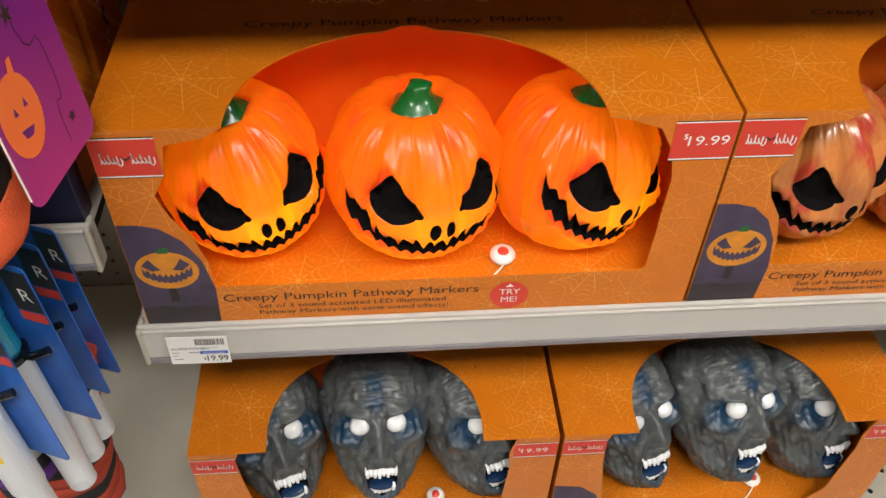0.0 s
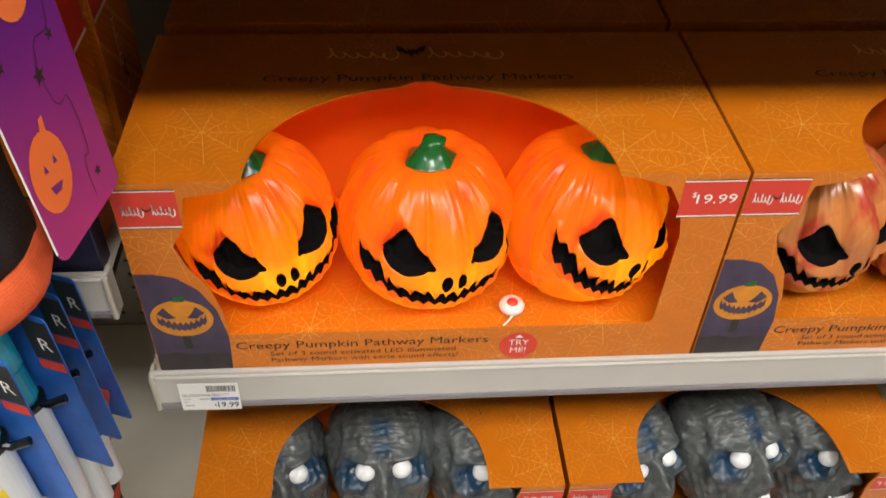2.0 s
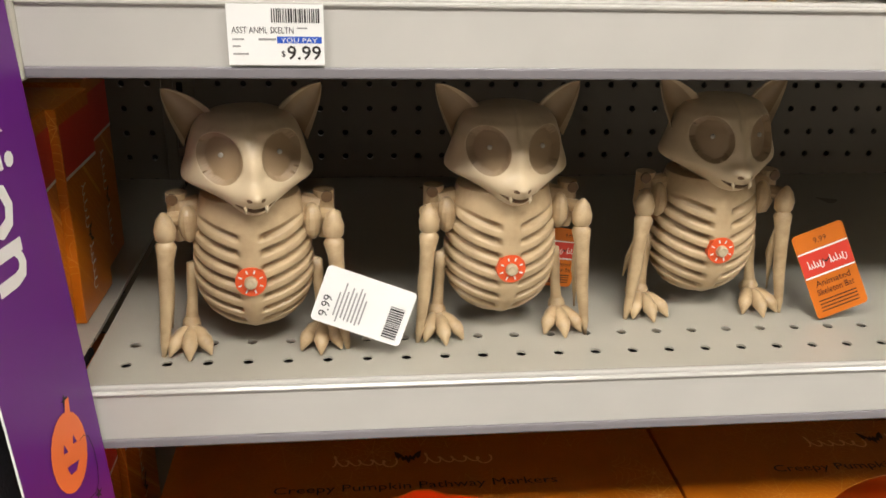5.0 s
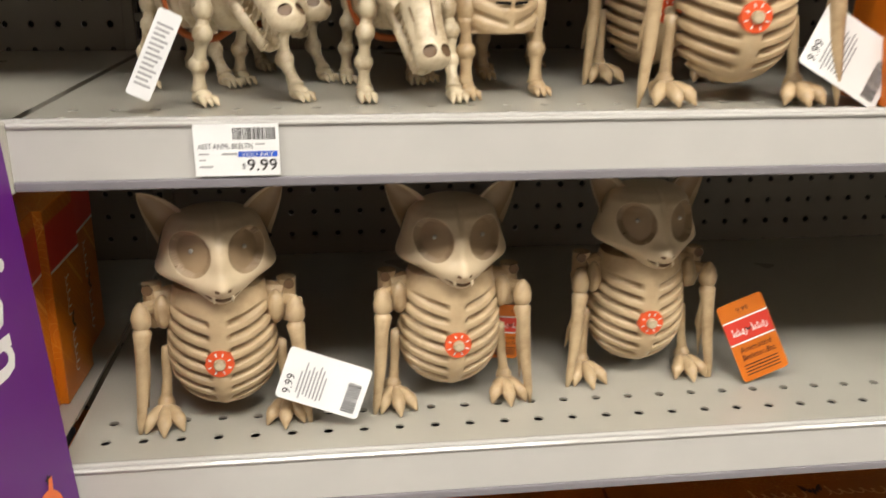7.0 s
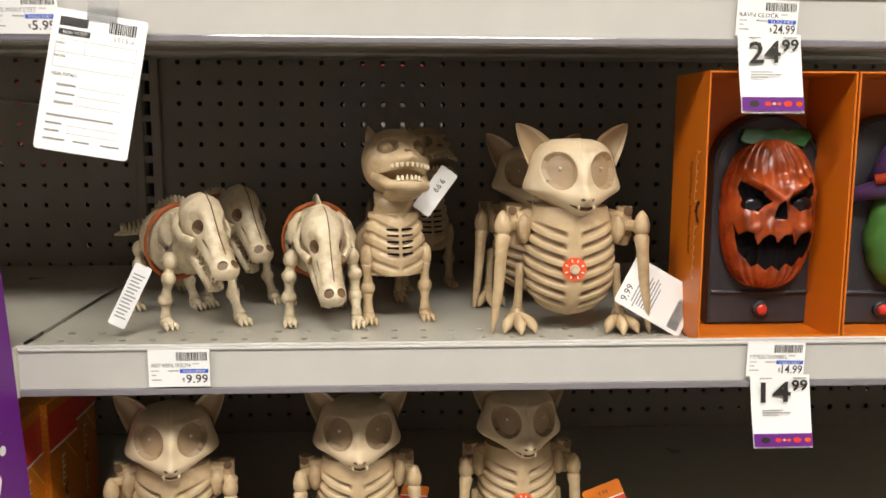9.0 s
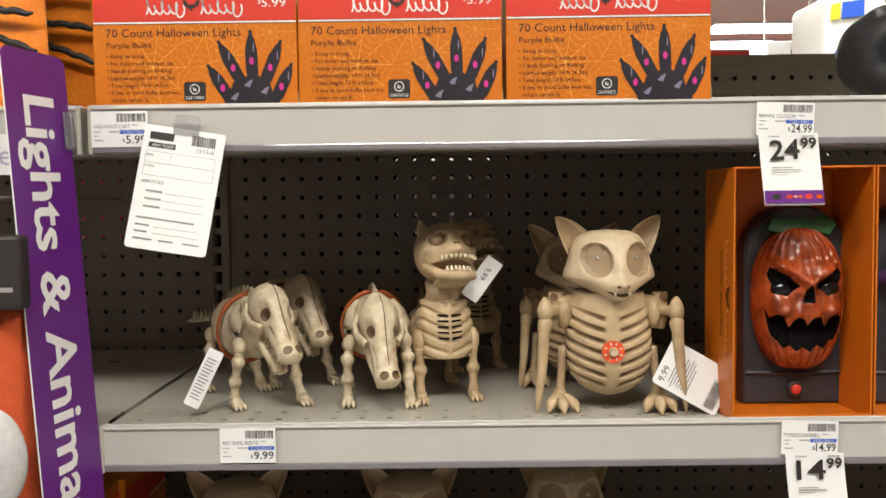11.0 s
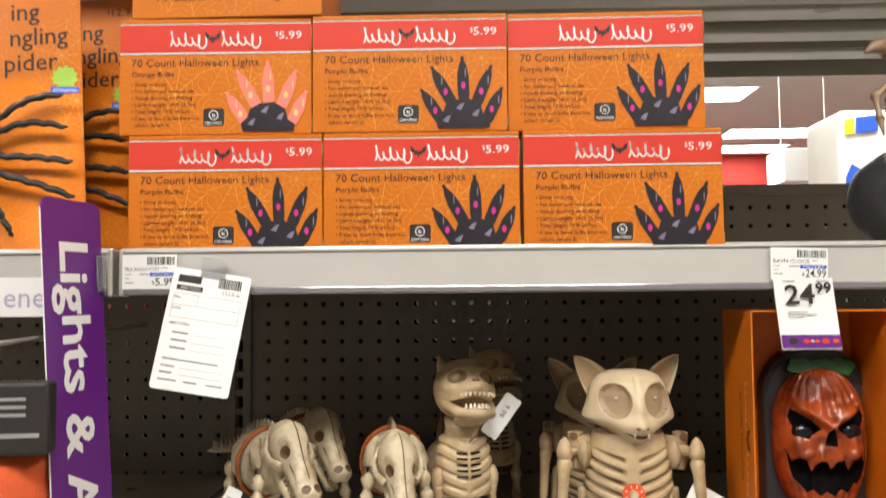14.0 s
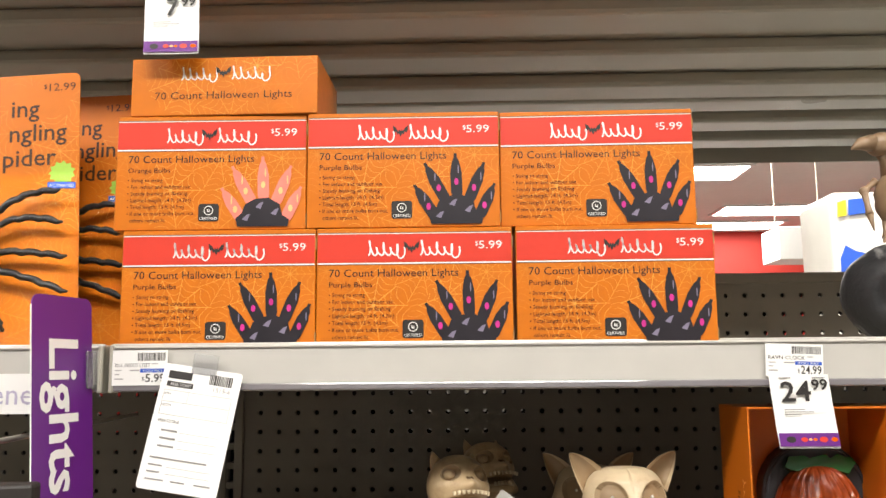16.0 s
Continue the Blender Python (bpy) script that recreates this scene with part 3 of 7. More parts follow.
def light_box(m, colour="Purple", label=""):
    W, H, D = 0.1742, 0.1062, 0.062
    box = carton("light_string_box", m, W, D, H, M["orange"], label, "box", "boxes of light strings")
    e = -0.0003
    bar_print("red_band", [(0.0008, W - 0.0008, 0.0755, 0.1005)], M["red"], box, e)
    bar_print("white_rule", [(0.0008, W - 0.0008, 0.0738, 0.0750), (0.0008, W - 0.0008, 0.1009, 0.1016)], M["white"], box, e)
    bar_print("black_rule", [(0.0008, W - 0.0008, 0.0732, 0.0737), (0.0008, W - 0.0008, 0.1017, 0.1022)], M["black"], box, e)
    brand_marks(box, 0.045, 0.128, 0.0815, 0.0135, e - 0.0003, M["white"], M["black"])
    letters("$", 0.0058, M["white"], box, 0.1412, e - 0.0003, 0.0895)
    letters("5.99", 0.0100, M["white"], box, 0.1447, e - 0.0003, 0.0868, 0.0205)
    letters("70 Count Halloween Lights", 0.0098, M["black"], box, 0.0112, e, 0.0625, 0.115)
    letters(colour + " Bulbs", 0.0066, M["brown"], box, 0.0112, e, 0.0533, 0.0385)
    for k, (line, w) in enumerate((("• String to string", 32), ("• For indoor and outdoor use", 57), ("• Steady burning or flashing", 55), ("• Lighted length: 14 ft. (4.2m)", 58),
                                   ("• Total length: 15 ft. (4.5m)", 52), ("• If one or more bulbs burn out,", 62), ("others remain lit", 32))):
        letters(line, 0.0050, M["brown"], box, 0.0112 + (0.003 if k == 6 else 0), e, 0.0447 - 0.0062 * k, w * MM)
    flat("safety_mark", rounded(0.0765, 0.0952, 0.0078, 0.0240, 0.0022), M["black"], box, e)
    ring = bmesh.new()
    o, i = ring_pts(0.0858, 0.0178, 0.0043, 0.0043, 0, 360, 20), ring_pts(0.0858, 0.0178, 0.0036, 0.0036, 0, 360, 20)
    for k in range(20):
        j = (k + 1) % 20
        ring.faces.new([ring.verts.new((p[0], e - 0.0004, p[1])) for p in (o[k], o[j], i[j], i[k])])
    bars(ring, [(0.0845, 0.0853, 0.0165, 0.0192), (0.0853, 0.0860, 0.0165, 0.0173), (0.0863, 0.0870, 0.0160, 0.0187)], e - 0.0004)
    part("ring_mark", ring, M["white"], box)
    letters("CERTIFIED", 0.0036, M["white"], box, 0.0779, e - 0.0004, 0.0092, 0.0157)
    px = lambda a, b: ((a - 60) * 0.2 * MM, (565 - b) * 0.2 * MM)
    tips = ((545, 372), (592, 272), (731, 228), (862, 272), (908, 370))
    feet = ((642, 522), (688, 445), (738, 425), (792, 445), (838, 518))
    if colour == "Purple":
        body, shine, spot = M["bulb_dark"], M["bulb_gloss"], M["bulb_glow"]
    else:
        body, shine, spot = M["bulb_pink"], M["bulb_yellow"], M["bulb_yellow"]
    for k, (t, f) in enumerate(zip(tips, feet)):
        a, b = px(*f), px(*t)
        flat("bulb_print", bulb(*a, *b, 0.0104), body, box, e - 0.0001 * (k + 1))
        mid = (a[0] + (b[0] - a[0]) * 0.33, a[1] + (b[1] - a[1]) * 0.33)
        flat("glow_print", ring_pts(*mid, 0.0020, 0.0032, 0, 360, 12), spot, box, e - 0.0008)
        side = (a[0] + (b[0] - a[0]) * 0.62 + 0.0022, a[1] + (b[1] - a[1]) * 0.62)
        flat("shine_print", ring_pts(*side, 0.0006, 0.0042, 0, 360, 10), shine, box, e - 0.0008)
    flat("socket_print", [px(*p) for p in ((622, 552), (612, 515), (640, 490), (655, 450), (700, 425), (760, 420), (812, 450), (825, 500), (855, 520), (850, 552))], M["bulb_dark"], box, e - 0.0009)
    for p in ((660, 505), (720, 450), (790, 480)):
        flat("shine_print", [px(p[0] - 18, p[1] + 14), px(p[0] + 6, p[1] + 22), px(p[0] + 20, p[1] - 12), px(p[0] + 2, p[1] - 6)], M["bulb_gloss"], box, e - 0.0011)
    for z in (0.010, H - 0.012):
        bm = bmesh.new()
        block(bm, W - 0.0002, W + 0.0006, -0.0004, 0.004, z - 0.006, z + 0.004)
        part("flap_edge", bm, M["kraft"], box)
    return box


first = light_box(pose(-0.2265, 0.441, 1.6392, 0, 0, 0.4), "Purple", "orange printed carton of purple-bulb light strings standing on the shelf")
copy_thing(first, pose(-0.0512, 0.4415, 1.6392))
copy_thing(first, pose(0.1262, 0.4405, 1.6392, 0, 0, -0.6))
up = light_box(pose(-0.2365, 0.443, 1.7462, 0, 0, 0.8), "Orange", "orange printed carton of orange-bulb light strings stacked on another")
copy_thing(first, pose(-0.0610, 0.4425, 1.7462, 0, 0, 0.2))["label"] = "orange printed carton of purple-bulb light strings in the upper row"
copy_thing(first, pose(0.1140, 0.447, 1.7462, 0, 0, -1.0))["label"] = "orange printed carton of purple-bulb light strings in the upper row"


def lying_box(m):
    W, D, H = 0.1742, 0.104, 0.055
    box = carton("light_string_box", m, W, D, H, M["orange"], "orange light-string carton lying flat on top of the stack", "box", "boxes of light strings")
    e = -0.0003
    brand_marks(box, 0.046, 0.130, 0.034, 0.0125, e, M["white"], M["black"], 3)
    letters("70 Count Halloween Lights", 0.0102, M["brown"], box, 0.0225, e, 0.0155, 0.128)
    return box


lying_box(pose(-0.2265, 0.445, 1.8534, 0, 0, -1.2))


# price labels
def price_label(m, title, price, label, W=0.0485, H=0.0305, hidden=False):
    tag = thing("price_label", m, label, "price label", "shelf price labels")
    bm = bmesh.new()
    block(bm, 0, W, -0.0004, 0, -H, 0)
    part("slip", bm, M["paper"], tag)
    e = -0.0006
    rnd = random.Random(len(title))
    x, rects = W * 0.46, []
    while x < W * 0.955:
        w = rnd.choice((0.00035, 0.0006, 0.0009))
        rects.append((x, min(x + w, W * 0.96), -H * 0.30, -H * 0.07))
        x += w + rnd.choice((0.00035, 0.0006))
    bar_print("barcode", rects, M["black"], tag, e)
    letters(title, 0.0046, M["black"], tag, W * 0.045, e, -H * 0.475, W * 0.64)
    bar_print("small_print", [(W * .05, W * .17, -H * .585, -H * .56), (W * .32, W * .50, -H * .59, -H * .555), (W * .05, W * .13, -H * .70, -H * .675), (W * .05, W * .21, -H * .83, -H * .80),
                              (W * .72, W * .83, -H * .40, -H * .375)], M["grey"], tag, e)
    bar_print("blue_band", [(W * .51, W * .975, -H * .635, -H * .525)], M["blue"], tag, e)
    letters("YOU PAY", 0.0031, M["white"], tag, W * .55, e - 0.0002, -H * .62, W * .38)
    letters("$", 0.0045, M["black"], tag, W * .545, e, -H * .86)
    letters(price, 0.0098, M["black"], tag, W * .61, e, -H * .90, W * .355, bold=0.00012)
    return tag


RAIL = FRONT - 0.0048
price_label(pose(-0.2105, RAIL, 0.7665, 0, 1.0), "SKL-PMPK PATH MRKS", "19.99", "white shelf price label for pumpkin markers on the rail", 0.047, 0.0335)
price_label(pose(-0.126, RAIL, 1.3635), "ASST ANML SKELTN", "9.99", "white shelf price label for animal skeletons on the rail")
price_label(pose(-0.2285, RAIL, 1.6385), "70UL IN/OUT LTSET", "5.99", "white shelf price label for light strings on the rail")


def sale_tag(m, big, label, thin):
    """A slip on the rail with a larger card hanging below it."""
    tag = thing("sale_tag", m, label, "price tag", "hanging sale tags")
    W, H = 0.0505, 0.0610
    bm = bmesh.new()
    for back in (0.0, 0.0003):
        rows = [[bm.verts.new((x + 0.0035 * k / 8, back - 0.0075 * (k / 8) ** 1.3, -H * k / 8)) for x in (0, W)] for k in range(9)]
        for a, b in zip(rows, rows[1:]):
            bm.faces.new([b[0], b[1], a[1], a[0]] if back == 0 else [a[0], a[1], b[1], b[0]])
    part("card", bm, M["paper"], tag)
    tilt = Matrix(((1, 0, -0.0035 / H, 0), (0, 1, 0.0080 / H, 0), (0, 0, 1, 0), (0, 0, 0, 1)))
    e = -0.0008
    letters(big[0], 0.0235, M["black"], tag, 0.0075 if len(big[0]) > 1 else 0.0205, e, -0.0225, 0.0250 if len(big[0]) > 1 else 0.0120, turn=tilt, bold=0.0004)
    letters(big[1], 0.0125, M["black"], tag, 0.0342, e, -0.0130, 0.0135, turn=tilt, bold=0.0003)
    for name, mtl, rects, yy in (("small_print", M["grey"], [(.008, .018, -.0030, -.0022), (.036, .047, -.0030, -.0022), (.0085, .026, -.0296, -.0287), (.0085, .033, -.0316, -.0307), (.0085, .022, -.0336, -.0329)], e),
                                 ("purple_strip", M["purple"], [(0.0004, W - 0.0004, -H + 0.0016, -H + 0.0125)], e)):
        bm = bmesh.new()
        bars(bm, rects, yy, tilt)
        part(name, bm, mtl, tag)
    for k, (x, mtl) in enumerate(((0.010, M["black"]), (0.021, M["red"]), (0.026, M["bulb_yellow"]), (0.030, M["pumpkin"]), (0.037, M["red"]), (0.046, M["pumpkin"]))):
        bm = bmesh.new()
        r = (0.0034, 0.0024, 0.0013, 0.0015, 0.0030, 0.0024)[k]
        patch(bm, [(x + a, -H + 0.0072 + b) for a, b in ring_pts(0, 0, r * 1.2, r * 0.8, 0, 360, 10)], e - 0.0003, tilt)
        if sum(f.normal.y for f in bm.faces) > 0:
            bmesh.ops.reverse_faces(bm, faces=bm.faces[:])
        part("party_print", bm, mtl, tag)
    return tag


price_label(pose(0.3385, RAIL - 0.0002, 1.6395, 0, 2.0), "RAVN CLOCK", "24.99", "white shelf price label for raven clocks on the rail", 0.049, 0.028)
sale_tag(pose(0.3395, RAIL - 0.0008, 1.6125), ("24", "99"), "white hanging sale tag with purple strip under the rail", 0)
price_label(pose(0.3622, RAIL - 0.0002, 1.3645, 0, 1.0), '7.75"ELEC DOORBELL', "14.99", "white shelf price label for electric doorbells on the rail", 0.049, 0.029)
sale_tag(pose(0.3652, RAIL - 0.0008, 1.3365), ("14", "99"), "white hanging sale tag with purple strip under the rail", 0)
sale_tag(pose(-0.2125, RAIL - 0.003, 1.9665), ("7", "99"), "white hanging sale tag with purple strip under the top shelf", 0)


def area_ticket(m):
    tag = thing("stock_count_ticket", m, "white stock-count ticket taped askew to the rail", "paper ticket")
    W, H = 0.0690, 0.1045
    bm = bmesh.new()
    lean = Matrix(((1, 0, 0, 0), (0, 1, 0.16, 0), (0, 0, 1, 0), (0, 0, 0, 1)))
    slab(bm, rounded(0, W, -H, 0, 0.003), 0.0003, lean)
    part("sheet", bm, M["paper"], tag)
    e = -0.0005
    letters("AREA TICKET", 0.0034, M["white"], tag, 0.0085, e - 0.0003, -0.0178, 0.0185, turn=lean)
    letters("1515-6", 0.0052, M["grey"], tag, 0.0465, e, -0.0185, 0.0150, turn=lean)
    letters("AREA", 0.0026, M["black"], tag, 0.0050, e, -0.0260, turn=lean)
    letters("NOTES", 0.0026, M["black"], tag, 0.0050, e, -0.0355, turn=lean)
    letters("AREA TOTALS", 0.0036, M["black"], tag, 0.0050, e, -0.0490, 0.0185, turn=lean)
    bm = bmesh.new()
    rnd = random.Random(4)
    rects = [(0.0055, 0.0260, -0.0120, -0.0055), (0.0055, 0.0285, -0.0188, -0.0145)]
    x = 0.0415
    while x < 0.0620:
        w = rnd.choice((0.0006, 0.001, 0.0014))
        rects.append((x, x + w, -0.0130, -0.0045))
        x += w + 0.0007
    bars(bm, rects, e, lean)
    part("black_print", bm, M["black"], tag)
    bm = bmesh.new()
    rects = [(0.0045, 0.0640, -0.0222, -0.0219), (0.0045, 0.0640, -0.0318, -0.0315), (0.0045, 0.0640, -0.0428, -0.0425), (0.0045, 0.0048, -0.0428, -0.0219), (0.0637, 0.0640, -0.0428, -0.0219),
             (0.026, 0.0263, -0.0318, -0.0219)]
    rects += [(0.026, 0.060, z, z + 0.0003) for z in (-0.0565, -0.0630, -0.0695)] + [(0.010, 0.024, z, z + 0.0016) for z in (-0.0563, -0.0628, -0.0693)]
    rects += [(0.006, 0.055, -0.0790, -0.0776), (0.006, 0.018, -0.0850, -0.0836), (0.022, 0.060, -0.0852, -0.0849), (0.006, 0.017, -0.0905, -0.0891), (0.022, 0.060, -0.0907, -0.0904),
              (0.006, 0.022, -0.0965, -0.0952), (0.028, 0.040, -0.0965, -0.0952), (0.048, 0.062, -0.0965, -0.0952)]
    bars(bm, rects, e, lean)
    part("grey_print", bm, M["grey"], tag)
    bm = bmesh.new()
    slab(bm, rounded(0.024, 0.046, -0.006, 0.012, 0.001), 0.0003, Matrix.Translation((0, -0.0012, 0)))
    part("tape", bm, M["clear"], tag, "clear sticky tape")


area_ticket(pose(-0.1805, RAIL - 0.003, 1.6275, 0, 9.0))


# the aisle sign that juts out from the shelf edge
def aisle_sign():
    a, b = Vector((-0.2655, 0.360, 1.683)), Vector((-0.2505, 0.4365, 1.683))
    across = (b - a)
    W, H = across.length, 0.712
    across.normalize()
    down = Vector((0.0470, 0.0, -0.711)).normalized()
    away = (-down).cross(across).normalized()
    m = Matrix.Identity(4)
    for i, v in enumerate((across, away, -down)):
        m.col[i][:3] = v
    m.col[3][:3] = a
    sign = thing("aisle_sign", m, "tall purple card aisle sign with white lettering, clipped to the shelf", "sign")
    bm = bmesh.new()
    slab(bm, rounded(0, W, -H, 0, 0.009, 5), 0.0012)
    part("board", bm, M["sign"], sign)
    e = -0.0004
    turn = Matrix.Translation((0.0215, e, -0.036)) @ pose(0, 0, 0, 0, 90, 0)
    letters("Lights & Animation", 0.052, M["white"], sign, 0, 0, 0, 0.418, turn=turn, bold=0.0011)
    bm = bmesh.new()
    block(bm, -0.0006, 0.0003, 0.0001, 0.0011, -H + 0.009, -0.009)
    part("white_edge", bm, M["white"], sign)
    M_c = M["pumpkin_print"]
    for k, (cx, cz) in enumerate(((0.044, -0.560), (0.021, -0.662))):
        flat("pumpkin_print", [(cx + p * 1.0, cz + q) for p, q in ring_pts(0, 0, 0.0180, 0.0245, 0, 360, 22)], M_c, sign, e)
        flat("stem_print", [(cx + 0.002, cz + 0.019), (cx + 0.006, cz + 0.030), (cx + 0.010, cz + 0.030), (cx + 0.008, cz + 0.018)], M_c, sign, e - 0.0002)
        flat("face_print", [(cx - 0.006, cz - 0.006), (cx + 0.006, cz - 0.009), (cx + 0.002, cz - 0.013), (cx - 0.004, cz - 0.012)], M["purple"], sign, e - 0.0004)
        for dx in (-0.006, 0.004):
            flat("face_print", [(cx + dx, cz + 0.003), (cx + dx + 0.004, cz + 0.002), (cx + dx + 0.002, cz + 0.008)], M["purple"], sign, e - 0.0004)
    for k, (cx, cz, r) in enumerate(((0.042, -0.615, 0.006), (0.062, -0.602, 0.004), (0.016, -0.596, 0.004), (0.060, -0.690, 0.004), (0.050, -0.530, 0.004))):
        star = [(cx + r * (1 if i % 2 == 0 else 0.4) * math.sin(math.pi * i / 5), cz + r * (1 if i % 2 == 0 else 0.4) * math.cos(math.pi * i / 5)) for i in range(10)]
        flat("star_print", star, M["black"], sign, e)
    bm = bmesh.new()
    pts = [(0.055 + 0.012 * math.sin(i * 0.45) * (1 if i < 14 else 0.4), -0.560 - 0.0055 * i + 0.008 * math.sin(i * 0.9)) for i in range(26)]
    for (x0, z0), (x1, z1) in zip(pts, pts[1:]):
        n = Vector((z1 - z0, x0 - x1)).normalized() * 0.0003
        bm.faces.new([bm.verts.new(v) for v in ((x0 - n.x, e, z0 - n.y), (x1 - n.x, e, z1 - n.y), (x1 + n.x, e, z1 + n.y), (x0 + n.x, e, z0 + n.y))])
    part("swirl_print", bm, M["black"], sign)
    bm = bmesh.new()
    block(bm, W - 0.012, W + 0.026, -0.0035, -0.002, -0.078, -0.046, 0.0006)
    block(bm, W + 0.022, W + 0.026, -0.012, 0.006, -0.078, -0.046, 0.0006)
    part("clip", bm, M["clear"], sign, "clear plastic sign clip")


def sign_fade(nt):
    tc = nt.nodes.new("ShaderNodeTexCoord")
    sep = nt.nodes.new("ShaderNodeSeparateXYZ")
    nt.links.new(tc.outputs["Object"], sep.inputs[0])
    mr = nt.nodes.new("ShaderNodeMapRange")
    mr.inputs[1].default_value, mr.inputs[2].default_value = -0.58, -0.73
    nt.links.new(sep.outputs[2], mr.inputs[0])
    return mr.outputs[0]


M["sign"] = base_mix(mat("purple_sign_card", (0.125, 0.016, 0.20), 0.35, vary=0.04, scale=8), sign_fade, (0.42, 0.03, 0.22))
M["pumpkin_print"] = mat("orange_pumpkin_print", (0.85, 0.19, 0.05), 0.4, vary=0.05)
aisle_sign()


# ---- window boxes with pumpkins and heads ----
def window_box(name, m, W, D, H, front, top, floor_z, inner_y, label, group):
    box = thing(name, m, label, "box", group)
    bm = bmesh.new()
    slab(bm, front, 0.0014)
    part("front_panel", bm, M["orange"], box)
    lid = pose(0, .0003, H + .0004, -90)
    bm = bmesh.new()
    slab(bm, top, 0.0014, lid)
    part("top_panel", bm, M["orange"], box)
    for x in (0.0, W - 0.0014):
        bm = bmesh.new()
        block(bm, x, x + 0.0014, 0.0016, D, 0, H - 0.0016)
        part("side_panel", bm, M["orange"], box)
    bm = bmesh.new()
    block(bm, 0.0016, W - 0.0016, D - 0.0014, D, 0, H - 0.0016)
    part("back_panel", bm, M["orange"], box)
    bm = bmesh.new()
    block(bm, 0.0016, W - 0.0016, 0.0016, inner_y, floor_z - 0.0014, floor_z)
    part("tray", bm, M["orange"], box, "orange web-printed inner tray")
    bm = bmesh.new()
    block(bm, 0.0016, W - 0.0016, inner_y, inner_y + 0.0014, floor_z - 0.0014, H - 0.0018)
    part("inner_back", bm, M["inner_glow"], box, "orange inner back card, coloured brighter for lamp glow")
    bm = bmesh.new()
    block(bm, 0.002, W - 0.002, 0.0016, D - 0.002, 0, 0.0014)
    part("bottom_panel", bm, M["kraft"], box)
    return box, lid


def band(box, x0, x1, z0, z1, e=-0.0004):
    bar_print("red_band", [(x0, x1, z0 + 0.0018, z1 - 0.0018)], M["red"], box, e)
    bar_print("white_rule", [(x0, x1, z0 + 0.0007, z0 + 0.0018), (x0, x1, z1 - 0.0018, z1 - 0.0009)], M["white"], box, e)
    bar_print("black_rule", [(x0, x1, z0, z0 + 0.0007), (x0, x1, z1 - 0.0009, z1)], M["black"], box, e)


def try_button(m):
    b = thing("try_me_button", m, "round white push button with a red middle on a wire", "button", "push buttons")
    bm = bmesh.new()
    ball(bm, (0, 0, 0.005), (0.0105, 0.0105, 0.0062), 18, 10)
    part("housing", bm, M["white"], b, smooth=True)
    bm = bmesh.new()
    ball(bm, (0, -0.001, 0.0078), (0.0058, 0.0058, 0.0045), 16, 9)
    part("red_cap", bm, M["red"], b, "shiny red cap", smooth=True)
    bm = bmesh.new()
    tube(bm, [(0, -0.009, 0.003), (-0.004, -0.014, 0.002), (-0.012, -0.022, 0.0015), (-0.022, -0.026, 0.0015), (-0.032, -0.028, 0.0015)], 0.0009, 8)
    part("wire", bm, M["white"], b, smooth=True)
    return b


PW, PD, PH = 0.425, 0.19, 0.1915
P_FRONT = [(0, 0), (PW, 0), (PW, PH), (.3365, PH), (.352, .188), (.3725, .1805), (.384, .160), (.3885, .1355), (.3865, .0480), (.3820, .0435), (.0585, .0435), (.0565, .0705), (.0505, .0955), (.0385, .1155),
           (.0325, .1355), (.0425, .1535), (.0465, .1785), (.0725, .1835), (.0855, PH), (0, PH)]
ARCH = [(0.211 + 0.1255 * math.cos(radians(a)), 0.111 * math.sin(radians(a)) ** 0.9 + (0.006 if abs(a - 90) < 4 else 0)) for a in range(177, 0, -6)]
P_TOP = [(0, 0), (.0855, 0)] + ARCH + [(.3365, 0), (PW, 0), (PW, PD), (0, PD)]


def pumpkin_print(box, cx, cz, e):
    flat("pumpkin_print", ring_pts(cx, cz, 0.0230, 0.0195, 0, 360, 24), M["pumpkin_flat"], box, e)
    flat("stem_print", [(cx - .004, cz + .018), (cx + .004, cz + .018), (cx + .005, cz + .024), (cx - .002, cz + .023)], M["green"], box, e - .0002)
    for s in (-1, 1):
        flat("face_print", [(cx + s * .004, cz + .001), (cx + s * .011, cz + .000), (cx + s * .0175, cz + .006), (cx + s * .0115, cz + .0125), (cx + s * .008, cz + .006)], M["plum"], box, e - .0003)
    up = [(cx + .002 * k, cz - .0055 + .0009 * (abs(k) / 3) ** 2 + (.0022 if k % 2 else -.0016)) for k in range(-9, 10)]
    low = [(cx + .002 * k, cz - .0125 + .0009 * (abs(k) / 3) ** 2 + (.001 if k % 2 else -.001)) for k in range(9, -10, -1)]
    flat("face_print", up + low, M["plum"], box, e - .0003)
    flat("stake_print", rect(cx - .003, cx + .003, cz - .034, cz - .019), M["black"], box, e - .0001)


